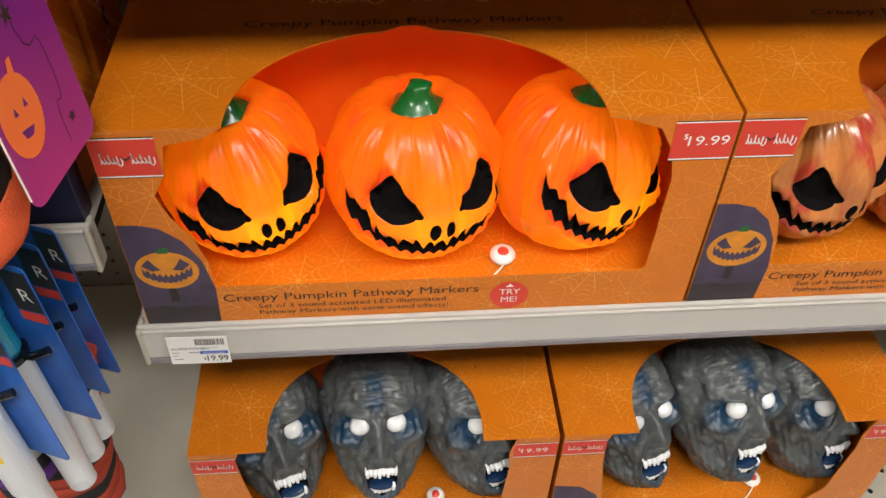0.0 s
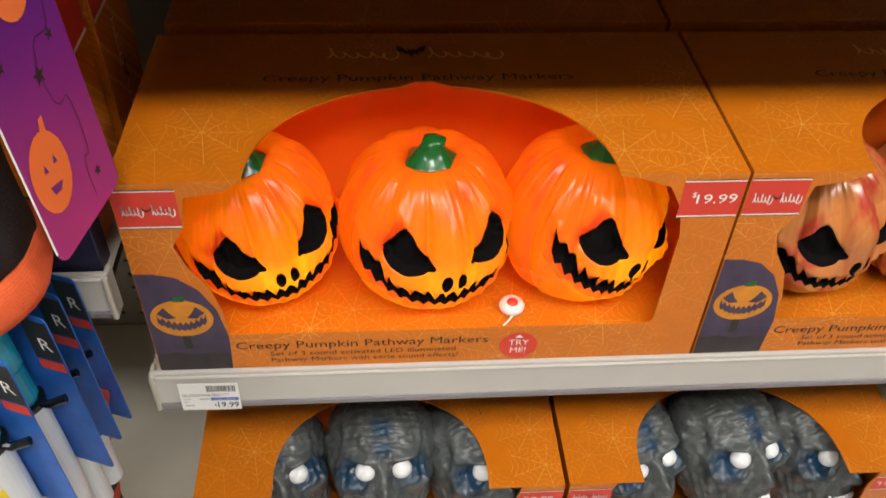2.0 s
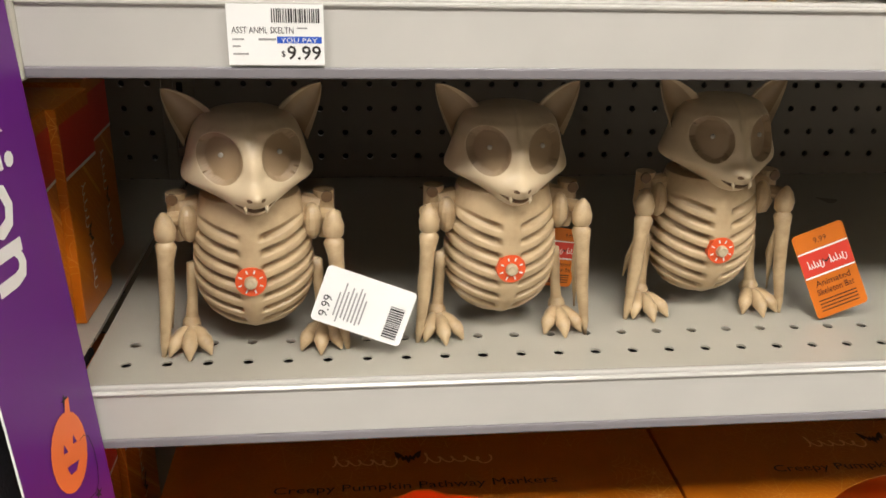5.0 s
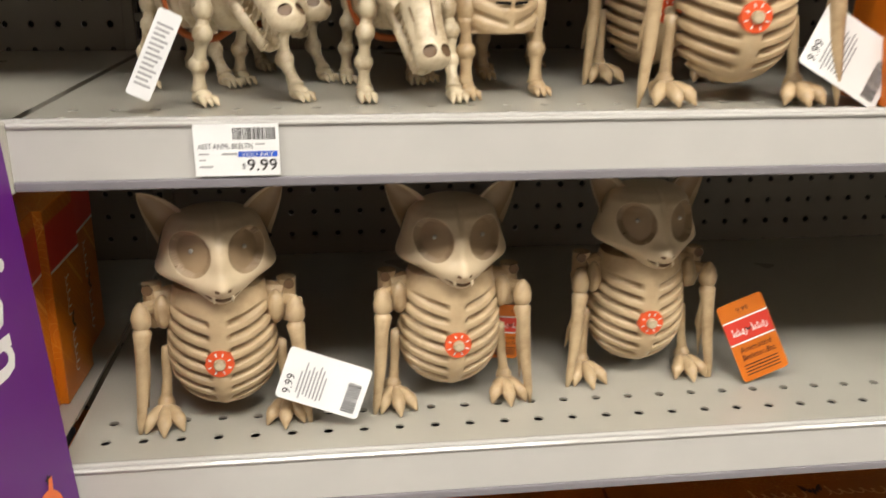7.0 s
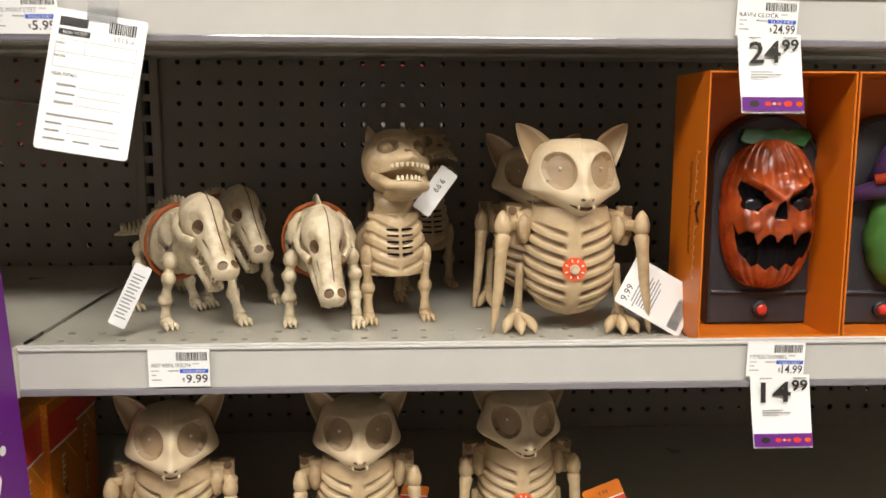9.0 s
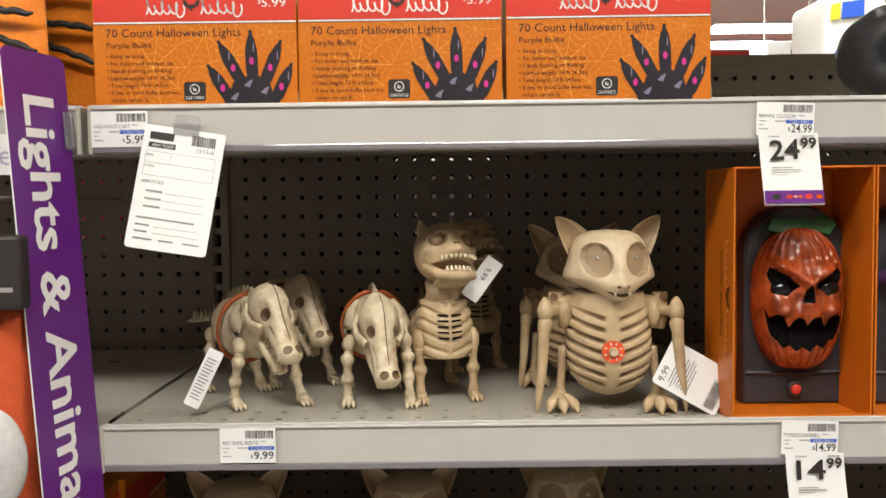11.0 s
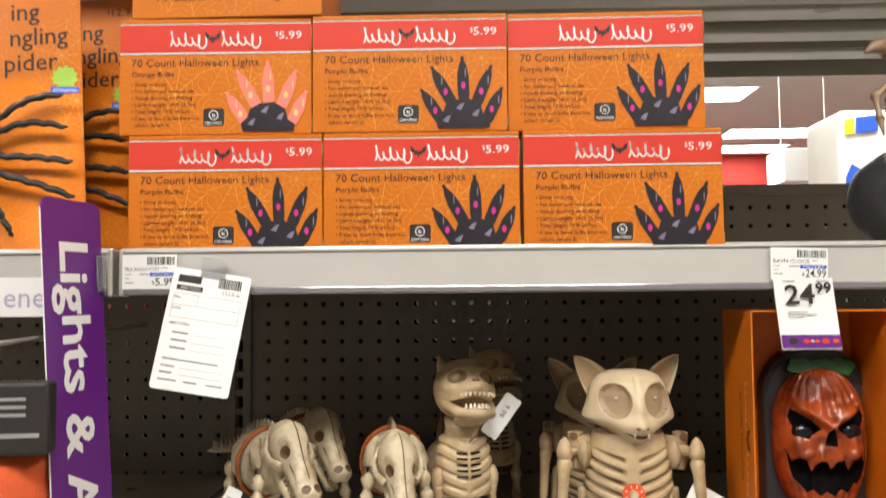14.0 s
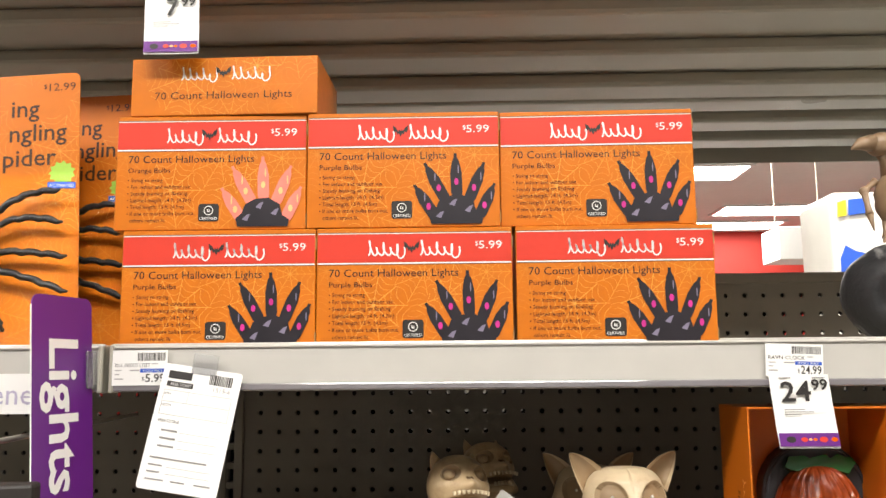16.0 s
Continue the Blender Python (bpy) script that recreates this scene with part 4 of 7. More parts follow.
def pumpkin_box(m, label):
    box, lid = window_box("pumpkin_marker_box", m, PW, PD, PH, P_FRONT, P_TOP, 0.030, 0.150, label, "boxes of pumpkin markers")
    e = -0.0004
    band(box, 0.0006, .0425, .1530, .1865)
    band(box, .3815, PW - .0006, .1530, .1865)
    brand_marks(box, .0050, .0400, .1655, .0085, e - .0003, M["white"], M["black"])
    letters("$", .0065, M["white"], box, .3885, e - .0003, .1715)
    letters("19.99", .0115, M["white"], box, .3925, e - .0003, .1660, .0285)
    flat("picture_print", [(.0006, .0006), (.0560, .0006), (.0580, .0420), (.0530, .0720), (.0430, .0930), (.0290, .1060), (.0150, .1100), (.0006, .1105)], M["plum"], box, e)
    flat("ground_print", [(.0006, .0006), (.0560, .0006), (.0566, .0230), (.0440, .0250), (.0300, .0225), (.0160, .0260), (.0006, .0240)], M["ground_print"], box, e - .0001)
    pumpkin_print(box, .0265, .0640, e - .0003)
    letters("Creepy Pumpkin Pathway Markers", .0116, M["black"], box, .0615, e, .0268, .1960)
    letters("Set of 3 sound activated LED illuminated", .0074, M["black"], box, .0870, e, .0180, .1450)
    letters("Pathway Markers with eerie sound effects!", .0074, M["black"], box, .0870, e, .0107, .1470)
    flat("red_disc", ring_pts(.2820, .0215, .0152, .0152, 0, 360, 28), M["red"], box, e)
    letters("TRY", .0090, M["white"], box, .2820, e - .0003, .0225, align="CENTER")
    letters("ME!", .0090, M["white"], box, .2820, e - .0003, .0135, align="CENTER")
    flat("arrow_print", [(.2785, .0310), (.2855, .0310), (.2820, .0345)], M["white"], box, e - .0003)
    letters("Creepy Pumpkin Pathway Markers", .0128, M["black"], box, .0895, e, .1185, .2360, turn=lid)
    brand_marks(box, .1350, .2750, .1520, .0150, e, M["bulb_yellow"], M["brown"], 2, lid)
    return box


pumpkin_box(pose(-.2225, .4435, .7697), "open-front orange printed box holding three pumpkin markers")
pumpkin_box(pose(.2050, .4440, .7697, 0, 0, -.3), "open-front orange printed box of dull pumpkin markers")
for x in (-.2225, .2050):
    box = carton("pumpkin_marker_box", pose(x, .660, .7700), PW, .18, PH - .004, M["orange"], "orange printed box standing behind another in the shade", "box", "boxes of pumpkin markers")


def rounded_off(poly, times=2):
    """Cuts the corners of an outline until it runs round."""
    for _ in range(times):
        out = []
        for (ax, ay), (bx, by) in zip(poly, poly[1:] + poly[:1]):
            out += [(ax * .78 + bx * .22, ay * .78 + by * .22), (ax * .22 + bx * .78, ay * .22 + by * .78)]
        poly = out
    return poly


def face_cuts():
    eye = [(-10, 2), (-19, -1), (-30, -2), (-41, 3), (-50, 12), (-45, 18), (-38, 26), (-31, 33), (-27, 29), (-23, 20), (-17, 11)]
    nose = [(-8.5, -11), (-6, -15), (-2, -13), (-1.5, -4), (-4, -1), (-7.5, -4)]
    up, low = [], []
    for k, a in enumerate(range(-64, 65, 4)):
        tooth = (-8.0 if k % 4 == 1 else -4.6) if k % 2 else 3.4
        up.append((a + (k % 3 - 1) * .8, -19 + 29 * (a / 60) ** 2 + tooth * (1 if abs(a) < 50 else .5) + (2 if abs(a) > 50 else 0)))
    for k, a in enumerate(range(64, -65, -4)):
        low.append((a, -33.5 + 28 * (a / 60) ** 2 + (3.2 if k % 2 == 0 else -1.6)))
    turn = lambda poly: [(0.5 + a / 360, 0.5 + b / 180) for a, b in poly]
    flip = lambda poly: [(-a, b) for a, b in reversed(poly)]
    eye, nose = rounded_off(eye, 1), rounded_off(nose, 1)
    return [(turn(eye), 1, .010), (turn(flip(eye)), 1, .010), (turn(nose), 1, .006), (turn(flip(nose)), 1, .006), (turn(up + low), 1, .009)]


def pumpkin_mesh(rx, rz):
    """A lobed squat shell with a heavy brow, cheeks and a lip under the grin."""
    def fn(u, v):
        a, t = 2 * math.pi * (u - 0.5), math.pi * v
        d, el = a * 57.3, (v - .5) * 180
        m = abs(d)
        k = math.sin(t) ** 0.80
        bend = a + .05 * math.sin(3 * a + 1) * max(0, el / 90)
        lobe = abs(math.sin(5.5 * bend + math.pi / 2)) ** 0.55
        low = max(0, min(1, (el + 12) / 30)) if m < 70 else 1.0
        r = rx * k * (0.885 + 0.12 * lobe * (.22 + .78 * low) + .075 * (1 - low))
        z = -rz * math.cos(t)
        if v > 0.8:
            z -= rz * 0.26 * ((v - 0.8) / 0.2) ** 2
        if v < 0.12:
            z = max(z, -rz * 0.95)
        up = max(0, min(1, (el + 5) / 25))
        r += k * up * (.0006 * math.sin(a * 36 + 3 * math.sin(4 * v)) + .0004 * math.sin(a * 67 + 4 * math.sin(7 * v) + 1))
        r += .0060 * math.exp(-(d / (7 + max(0, el) * .22)) ** 2 - ((el - 17) / 16) ** 2)
        q = max(0, min(1, (m - 11) / 27))
        r += .0022 * math.exp(-((el - (12 + 29 * q)) / 7) ** 2 - ((m - 24) / 15) ** 2)
        r += .0035 * math.exp(-((m - 34) / 15) ** 2 - ((el + 8) / 6) ** 2)
        r += .0028 * math.exp(-(d / 9) ** 2 - ((el + 7) / 7) ** 2)
        if m < 72:
            lip = 30 * min(1.5, (d / 60) ** 2)
            r += .0026 * math.exp(-((el + 39 - lip) / 3.6) ** 2) * (1 + .35 * math.sin(d * .55))
            r += .0020 * math.exp(-((el + 15 - lip) / 3.4) ** 2) * (1 + .45 * math.sin(d * .785))
        return (r * math.sin(a), -r * math.cos(a), z)
    bm = bmesh.new()
    carved(bm, Form(fn), 260, 150, face_cuts())
    return bm


SHELL = {}


def pumpkin(m, skin, label, size=(0.0690, 0.0700), tilt=None):
    p = thing("pumpkin_marker", m, label, "pumpkin", "pumpkin markers")
    if "me" not in SHELL:
        SHELL["me"] = part("shell", pumpkin_mesh(0.0690, 0.0700), [skin, M["hollow"]], p).data
    else:
        me = SHELL["me"] if skin == SHELL["me"].materials[0] else SHELL["me"].copy()
        me.materials[0] = skin
        ob = new("shell", me)
        ob.parent = p
        ob.scale = (size[0] / 0.069, size[0] / 0.069, size[1] / 0.070)
    bm = bmesh.new()
    h = size[1] * 0.74
    n = 18
    rings = []
    for z, r in ((h + .004, .0190), (h + .0105, .0200), (h + .0140, .0180), (h + .0175, .0132), (h + .0220, .0102), (h + .0260, .0092), (h + .0290, .0086), (h + .0308, .0050)):
        rings.append([bm.verts.new((r * (1 + .06 * math.cos(6 * 2 * math.pi * k / n)) * math.cos(2 * math.pi * k / n) + (z - h) * .1, r * (1 + .06 * math.cos(6 * 2 * math.pi * k / n)) * math.sin(2 * math.pi * k / n), z)) for k in range(n)])
    for a, b in zip(rings, rings[1:]):
        for k in range(n):
            bm.faces.new([a[k], a[(k + 1) % n], b[(k + 1) % n], b[k]])
    bm.faces.new(rings[-1])
    for v in bm.verts:
        v.co += Vector((noise.noise(v.co * 90), noise.noise(v.co * 90 + Vector((7, 0, 0))), 0)) * .0026
    bmesh.ops.translate(bm, verts=bm.verts, vec=(0, -.009, -.003))
    if skin == M["pumpkin"]:
        lamp = bpy.data.lights.new("inner_lamp", "POINT")
        lamp.energy, lamp.color, lamp.shadow_soft_size = GLOW, (1.0, .80, .50), .010
        bulb_ob = new("inner_lamp", lamp)
        bulb_ob.parent = p
        bulb_ob.location = (0, -.034, -.012)
    part("stem", bm, M["green"], p, "glossy green stem", smooth=True)
    return p


GLOW = 0.155


def lit_from_inside(m, colour, amount):
    """Thin plastic that lets the light of the lamp inside it through."""
    nt = m.node_tree
    b = nt.nodes["Principled BSDF"]
    tr = nt.nodes.new("ShaderNodeBsdfTranslucent")
    tr.inputs["Color"].default_value = (*colour, 1)
    mix = nt.nodes.new("ShaderNodeMixShader")
    mix.inputs[0].default_value = amount
    nt.links.new(b.outputs[0], mix.inputs[1]), nt.links.new(tr.outputs[0], mix.inputs[2])
    nt.links.new(mix.outputs[0], nt.nodes["Material Output"].inputs["Surface"])


def streaks(nt):
    tc = nt.nodes.new("ShaderNodeTexCoord")
    mp = nt.nodes.new("ShaderNodeMapping")
    mp.inputs["Scale"].default_value = (60, 60, 9)
    nt.links.new(tc.outputs["Object"], mp.inputs[0])
    n = nt.nodes.new("ShaderNodeTexNoise")
    n.inputs["Scale"].default_value, n.inputs["Detail"].default_value = 1.0, 3
    nt.links.new(mp.outputs[0], n.inputs["Vector"])
    mr = nt.nodes.new("ShaderNodeMapRange")
    mr.inputs[1].default_value, mr.inputs[2].default_value = 0.50, 0.66
    nt.links.new(n.outputs[0], mr.inputs[0])
    return mr.outputs[0]


base_mix(M["pumpkin"], streaks, (0.85, 0.060, 0.010))
lit_from_inside(M["pumpkin"], (1.0, 0.50, 0.006), 0.34)
# Unlit copy of the pumpkin plastic: the missing glow is put into duller colour.
M["pumpkin_dull"] = base_mix(mat("unlit_orange_plastic", (0.52, 0.18, 0.045), 0.26, vary=0.15, scale=25, coat=0.3), streaks, (0.45, 0.05, 0.025))

PZ = .7697 + .030 + .0665
pumpkin(pose(-.0115, .5130, PZ, -4, 0, 15), M["pumpkin"], "lit orange plastic jack-o-lantern with green stem in its box")
pumpkin(pose(-.1440, .5180, PZ - .001, -2, -8, 24), M["pumpkin"], "lit orange plastic jack-o-lantern tilted beside the middle one", (.0640, .0690))
pumpkin(pose(.1140, .5150, PZ, -3, 9, 31), M["pumpkin"], "lit orange plastic jack-o-lantern tilted against the box side", (.0670, .0690))
pumpkin(pose(.2990, .5150, PZ, -2, -8, 20), M["pumpkin_dull"], "unlit orange plastic jack-o-lantern with red streaks in its box", (.0640, .0690))
pumpkin(pose(.4160, .5150, PZ, -2, 0, 10), M["pumpkin_dull"], "unlit orange plastic jack-o-lantern with red streaks in its box")
try_button(pose(.0570, .4740, .8000))


# boxes with grey heads
ZW, ZD, ZH = .3600, .170, .1945
Z_FRONT = [(0, 0), (ZW, 0), (ZW, ZH), (.3180, ZH), (.3120, .168), (.3140, .140), (.3080, .060), (.2900, .035), (.0700, .035), (.0560, .060), (.0460, .140), (.0430, .180), (.0480, ZH), (0, ZH)]
Z_ARCH = [(0.1795 + 0.1060 * math.cos(radians(a)), 0.010 + 0.106 * math.sin(radians(a)) ** .8) for a in range(174, 0, -6)]
Z_TOP = [(0, 0), (.0745, 0)] + Z_ARCH + [(.2850, 0), (ZW, 0), (ZW, ZD), (0, ZD)]


def head_box(m, label):
    box, lid = window_box("head_marker_box", m, ZW, ZD, ZH, Z_FRONT, Z_TOP, 0.022, 0.150, label, "boxes of grey heads")
    e = -0.0004
    band(box, .0006, .0440, ZH - .0340, ZH - .0080)
    band(box, .3160, ZW - .0006, ZH - .0340, ZH - .0080)
    brand_marks(box, .0050, .0400, ZH - .0240, .0075, e - .0003, M["white"], M["black"])
    letters("$", .0055, M["white"], box, .3200, e - .0003, ZH - .0200)
    letters("19.99", .0100, M["white"], box, .3235, e - .0003, ZH - .0245, .0265)
    flat("picture_print", [(.0006, .0006), (.0560, .0006), (.0570, .0450), (.0480, .0760), (.0290, .0950), (.0006, .1000)], M["plum"], box, e)
    return box


def head_mesh():
    """One plain weathered head: skin, eyes, mouth and teeth in one mesh."""
    def fn(u, v):
        a, t = 2 * math.pi * (u - 0.5), math.pi * v
        d, el = a * 57.3, (v - 0.5) * 180
        m, sn = abs(d), -math.cos(t)
        k = math.sin(t) ** (0.72 if sn > 0 else 0.55)
        wide = 0.0525 * (1 if el > 8 else 1 - .40 * min(1, (8 - el) / 75) ** 1.1)
        deep = 0.0620 * (1 if el > 0 else 1 - .14 * min(1, -el / 60))
        z = .068 * sn if sn > 0 else .098 * sn
        g = lambda c, b, s, q: math.exp(-((m - c) / s) ** 2 - ((el - b) / q) ** 2)
        b = .010 * g(0, 3, 5, 9) + .016 * g(0, -10, 6, 6) + .007 * g(8.5, -12, 4, 3.5)
        b += .0085 * g(22, 17 + .10 * (m - 22), 16, 4.2) - .0040 * g(0, 16, 3.5, 6) - .0030 * g(7, 20, 2.2, 6)
        b -= .0160 * g(24, 6, 12, 7.5)
        b += .0085 * g(42, -6, 13, 5.5) - .0120 * g(44, -30, 15, 14) - .0055 * g(58, 22, 10, 16)
        b += .0050 * g(0, -21, 22, 4) + .0085 * g(0, -60, 18, 9) + .0030 * g(24, -48, 8, 14)
        b -= .0045 * math.exp(-((m - 13 - (-12 - el) * .75) / 2.6) ** 2) * (1 if -36 < el < -9 else 0)
        near = math.hypot((m - 24) / 1.25, el - 6)
        if 8 < near < 26 and el < 12:
            b += .0013 * math.sin((near + 2.5 * noise.noise(Vector((d * .09, el * .09, 1)))) * 1.15) * min(1, (26 - near) / 10)
        if el > 20 and m < 70:
            fold = math.sin(el * .50 + .0022 * m * m + 1.6 * noise.noise(Vector((d * .05, el * .03, 2))))
            b += .0017 * (1 - abs(fold) ** .6) * max(0, min(1, (62 - el) / 14)) * max(0, min(1, (70 - m) / 20))
        if el < -4 and 26 < m < 85:
            b += .0009 * math.sin(m * .62 + .07 * el + 2.2 * noise.noise(Vector((d * .06, el * .04, 5)))) * min(1, (-4 - el) / 8)
        p = Vector((math.sin(a) * k, math.cos(a) * k, z / .06))
        b += .0030 * noise.noise(p * 4) + .0018 * noise.noise(p * 10) + .0009 * noise.noise(p * 24)
        return ((wide * k + b) * math.sin(a), -(deep * k + b) * math.cos(a), z)
    f = Form(fn)
    mouth = rounded_off([(-17, -25), (-8, -23), (0, -22), (8, -23), (17, -25), (24, -33), (23, -42), (13, -49), (0, -51), (-13, -49), (-23, -42), (-24, -33)], 1)
    uv = lambda poly: [(0.5 + a / 360, 0.5 + b / 180) for a, b in poly]
    bm = bmesh.new()
    carved(bm, f, 200, 150, [(uv(mouth), 1, .014)])
    for s in (-1, 1):
        p = f(0.5 + s * 24 / 360, 0.5 + 6 / 180)
        ball(bm, p + Vector((s * .0010, -.0100, -.0006)), .0096, 20, 14, 2)
    for row, el, n, h in ((1, -23.5, 8, .0085), (-1, -47, 7, .0060)):
        for i in range(n):
            d = -17.5 + 35 * i / (n - 1)
            p = f(0.5 + d / 360, 0.5 + (el - abs(d) * 0.12 * row) / 180)
            tall = h * (.8 + .35 * ((i * 37 + n) % 5) / 4)
            tube(bm, [p + Vector((0, .003, .002 * row)), p + Vector((0, .0005, -row * tall * .5)), p + Vector((0, .002, -row * tall))], [.0021, .0023, .0014], 8, 2)
    ball(bm, f(0.5, 0.5 - 43 / 180) + Vector((0, .008, .002)), (.0140, .010, .006), 14, 8, 3)
    return bm


def blue_wash(nt):
    tc = nt.nodes.new("ShaderNodeTexCoord")
    n = nt.nodes.new("ShaderNodeTexNoise")
    n.inputs["Scale"].default_value, n.inputs["Detail"].default_value = 26, 4
    nt.links.new(tc.outputs["Object"], n.inputs["Vector"])
    spots = None
    for (x, y, z), r in (((0, -.054, .050), .013), ((0, -.062, .032), .011), ((-.026, -.048, .002), .020), ((.026, -.048, .002), .020), ((0, -.055, -.064), .022)):
        d = nt.nodes.new("ShaderNodeVectorMath")
        d.operation = "DISTANCE"
        nt.links.new(tc.outputs["Object"], d.inputs[0])
        d.inputs[1].default_value = (x, y, z)
        mr = nt.nodes.new("ShaderNodeMapRange")
        mr.inputs[1].default_value, mr.inputs[2].default_value, mr.inputs[3].default_value, mr.inputs[4].default_value = r * .4, r * 1.25, 1, 0
        nt.links.new(d.outputs["Value"], mr.inputs[0])
        spots = mr.outputs[0] if spots is None else calc(nt, "MAXIMUM", spots, mr.outputs[0])
    k = nt.nodes.new("ShaderNodeMapRange")
    k.inputs[1].default_value, k.inputs[2].default_value = 0.34, 0.44
    nt.links.new(n.outputs[0], k.inputs[0])
    return calc(nt, "MULTIPLY", spots, k.outputs[0])


def grime(nt):
    tc = nt.nodes.new("ShaderNodeTexCoord")
    n = nt.nodes.new("ShaderNodeTexNoise")
    n.inputs["Scale"].default_value, n.inputs["Detail"].default_value = 60, 6
    nt.links.new(tc.outputs["Object"], n.inputs["Vector"])
    k = nt.nodes.new("ShaderNodeMapRange")
    k.inputs[1].default_value, k.inputs[2].default_value, k.inputs[4].default_value = 0.48, 0.68, 0.8
    nt.links.new(n.outputs[0], k.inputs[0])
    return k.outputs[0]


M["skin"] = base_mix(base_mix(mat("grey_rubber_skin", (0.088, 0.096, 0.095), 0.30, vary=0.35, scale=45, bump=0.8, bump_scale=130), grime, (0.030, 0.033, 0.036)), blue_wash, (0.004, 0.034, 0.080))
M["eye"] = mat("milky_white_plastic", (0.78, 0.79, 0.80), 0.2, vary=0.03)
M["tongue"] = mat("blue_paint", (0.008, 0.03, 0.085), 0.25, vary=0.2)
head_box(pose(-.2330, .4500, .3757), "open-front orange printed box holding three grey heads")
head_box(pose(.1320, .4500, .3757), "open-front orange printed box holding three grey heads")
head = None
for x, y, z, turn, lean in ((-.0535, .5330, .5180, 3, 0), (-.1690, .5400, .4940, 18, -4), (.0480, .5420, .4960, 24, 4), (.3230, .5340, .5140, 18, 2), (.2190, .5400, .4940, 22, -3), (.4230, .5420, .4960, 22, 4)):
    m = pose(x, y, z) @ pose(0, 0, 0, 0, 0, turn) @ pose(0, 0, 0, -30, lean, 0)
    if head is None:
        head = finish("grey_head", head_mesh(), [M["skin"], M["hollow"], M["eye"], M["tongue"]], smooth=False, m=m)
        head.scale = (1.14, 1.08, 1.05)
        tagged(head, "grey rubber head with white eyes and blue stains in its box", "Halloween head", "grey heads")
    else:
        copy_thing(head, m)
try_button(pose(.0090, .4860, .3990))
try_button(pose(.3770, .4850, .3990))


# ---- doorbells in open cartons ----
def doorbell_box(m, label):
    W, D, H = .1215, .082, .2230
    box = thing("doorbell_box", m, label, "box", "doorbell boxes")
    t = .0016
    for name, a in (("side_panel", (0, t, 0, D, t, H - t)), ("side_panel", (W - t, W, 0, D, t, H - t)), ("top_panel", (0, W, 0, D, H - t, H)), ("bottom_panel", (0, W, 0, D, 0, t)), ("back_panel", (t, W - t, D - t, D, t, H - t))):
        bm = bmesh.new()
        block(bm, *a, .0003)
        part(name, bm, M["orange_plain"], box)
    bm = bmesh.new()
    block(bm, t, W - t, -.0004, .0003, t, .0075)
    part("front_lip", bm, M["orange_plain"], box)
    side = Matrix.Translation((-.0005, 0, 0)) @ pose(0, 0, 0, 0, 0, -90)
    down = side @ Matrix.Translation((-.030, 0, .150)) @ pose(0, 0, 0, 0, 90, 0)
    letters("Spooky Doorbell", .0082, M["brown"], box, 0, 0, -.004, .078, turn=down)
    brand_marks(box, -.012, .098, .010, .0085, 0, M["bulb_yellow"], M["brown"], 5, down)
    return box


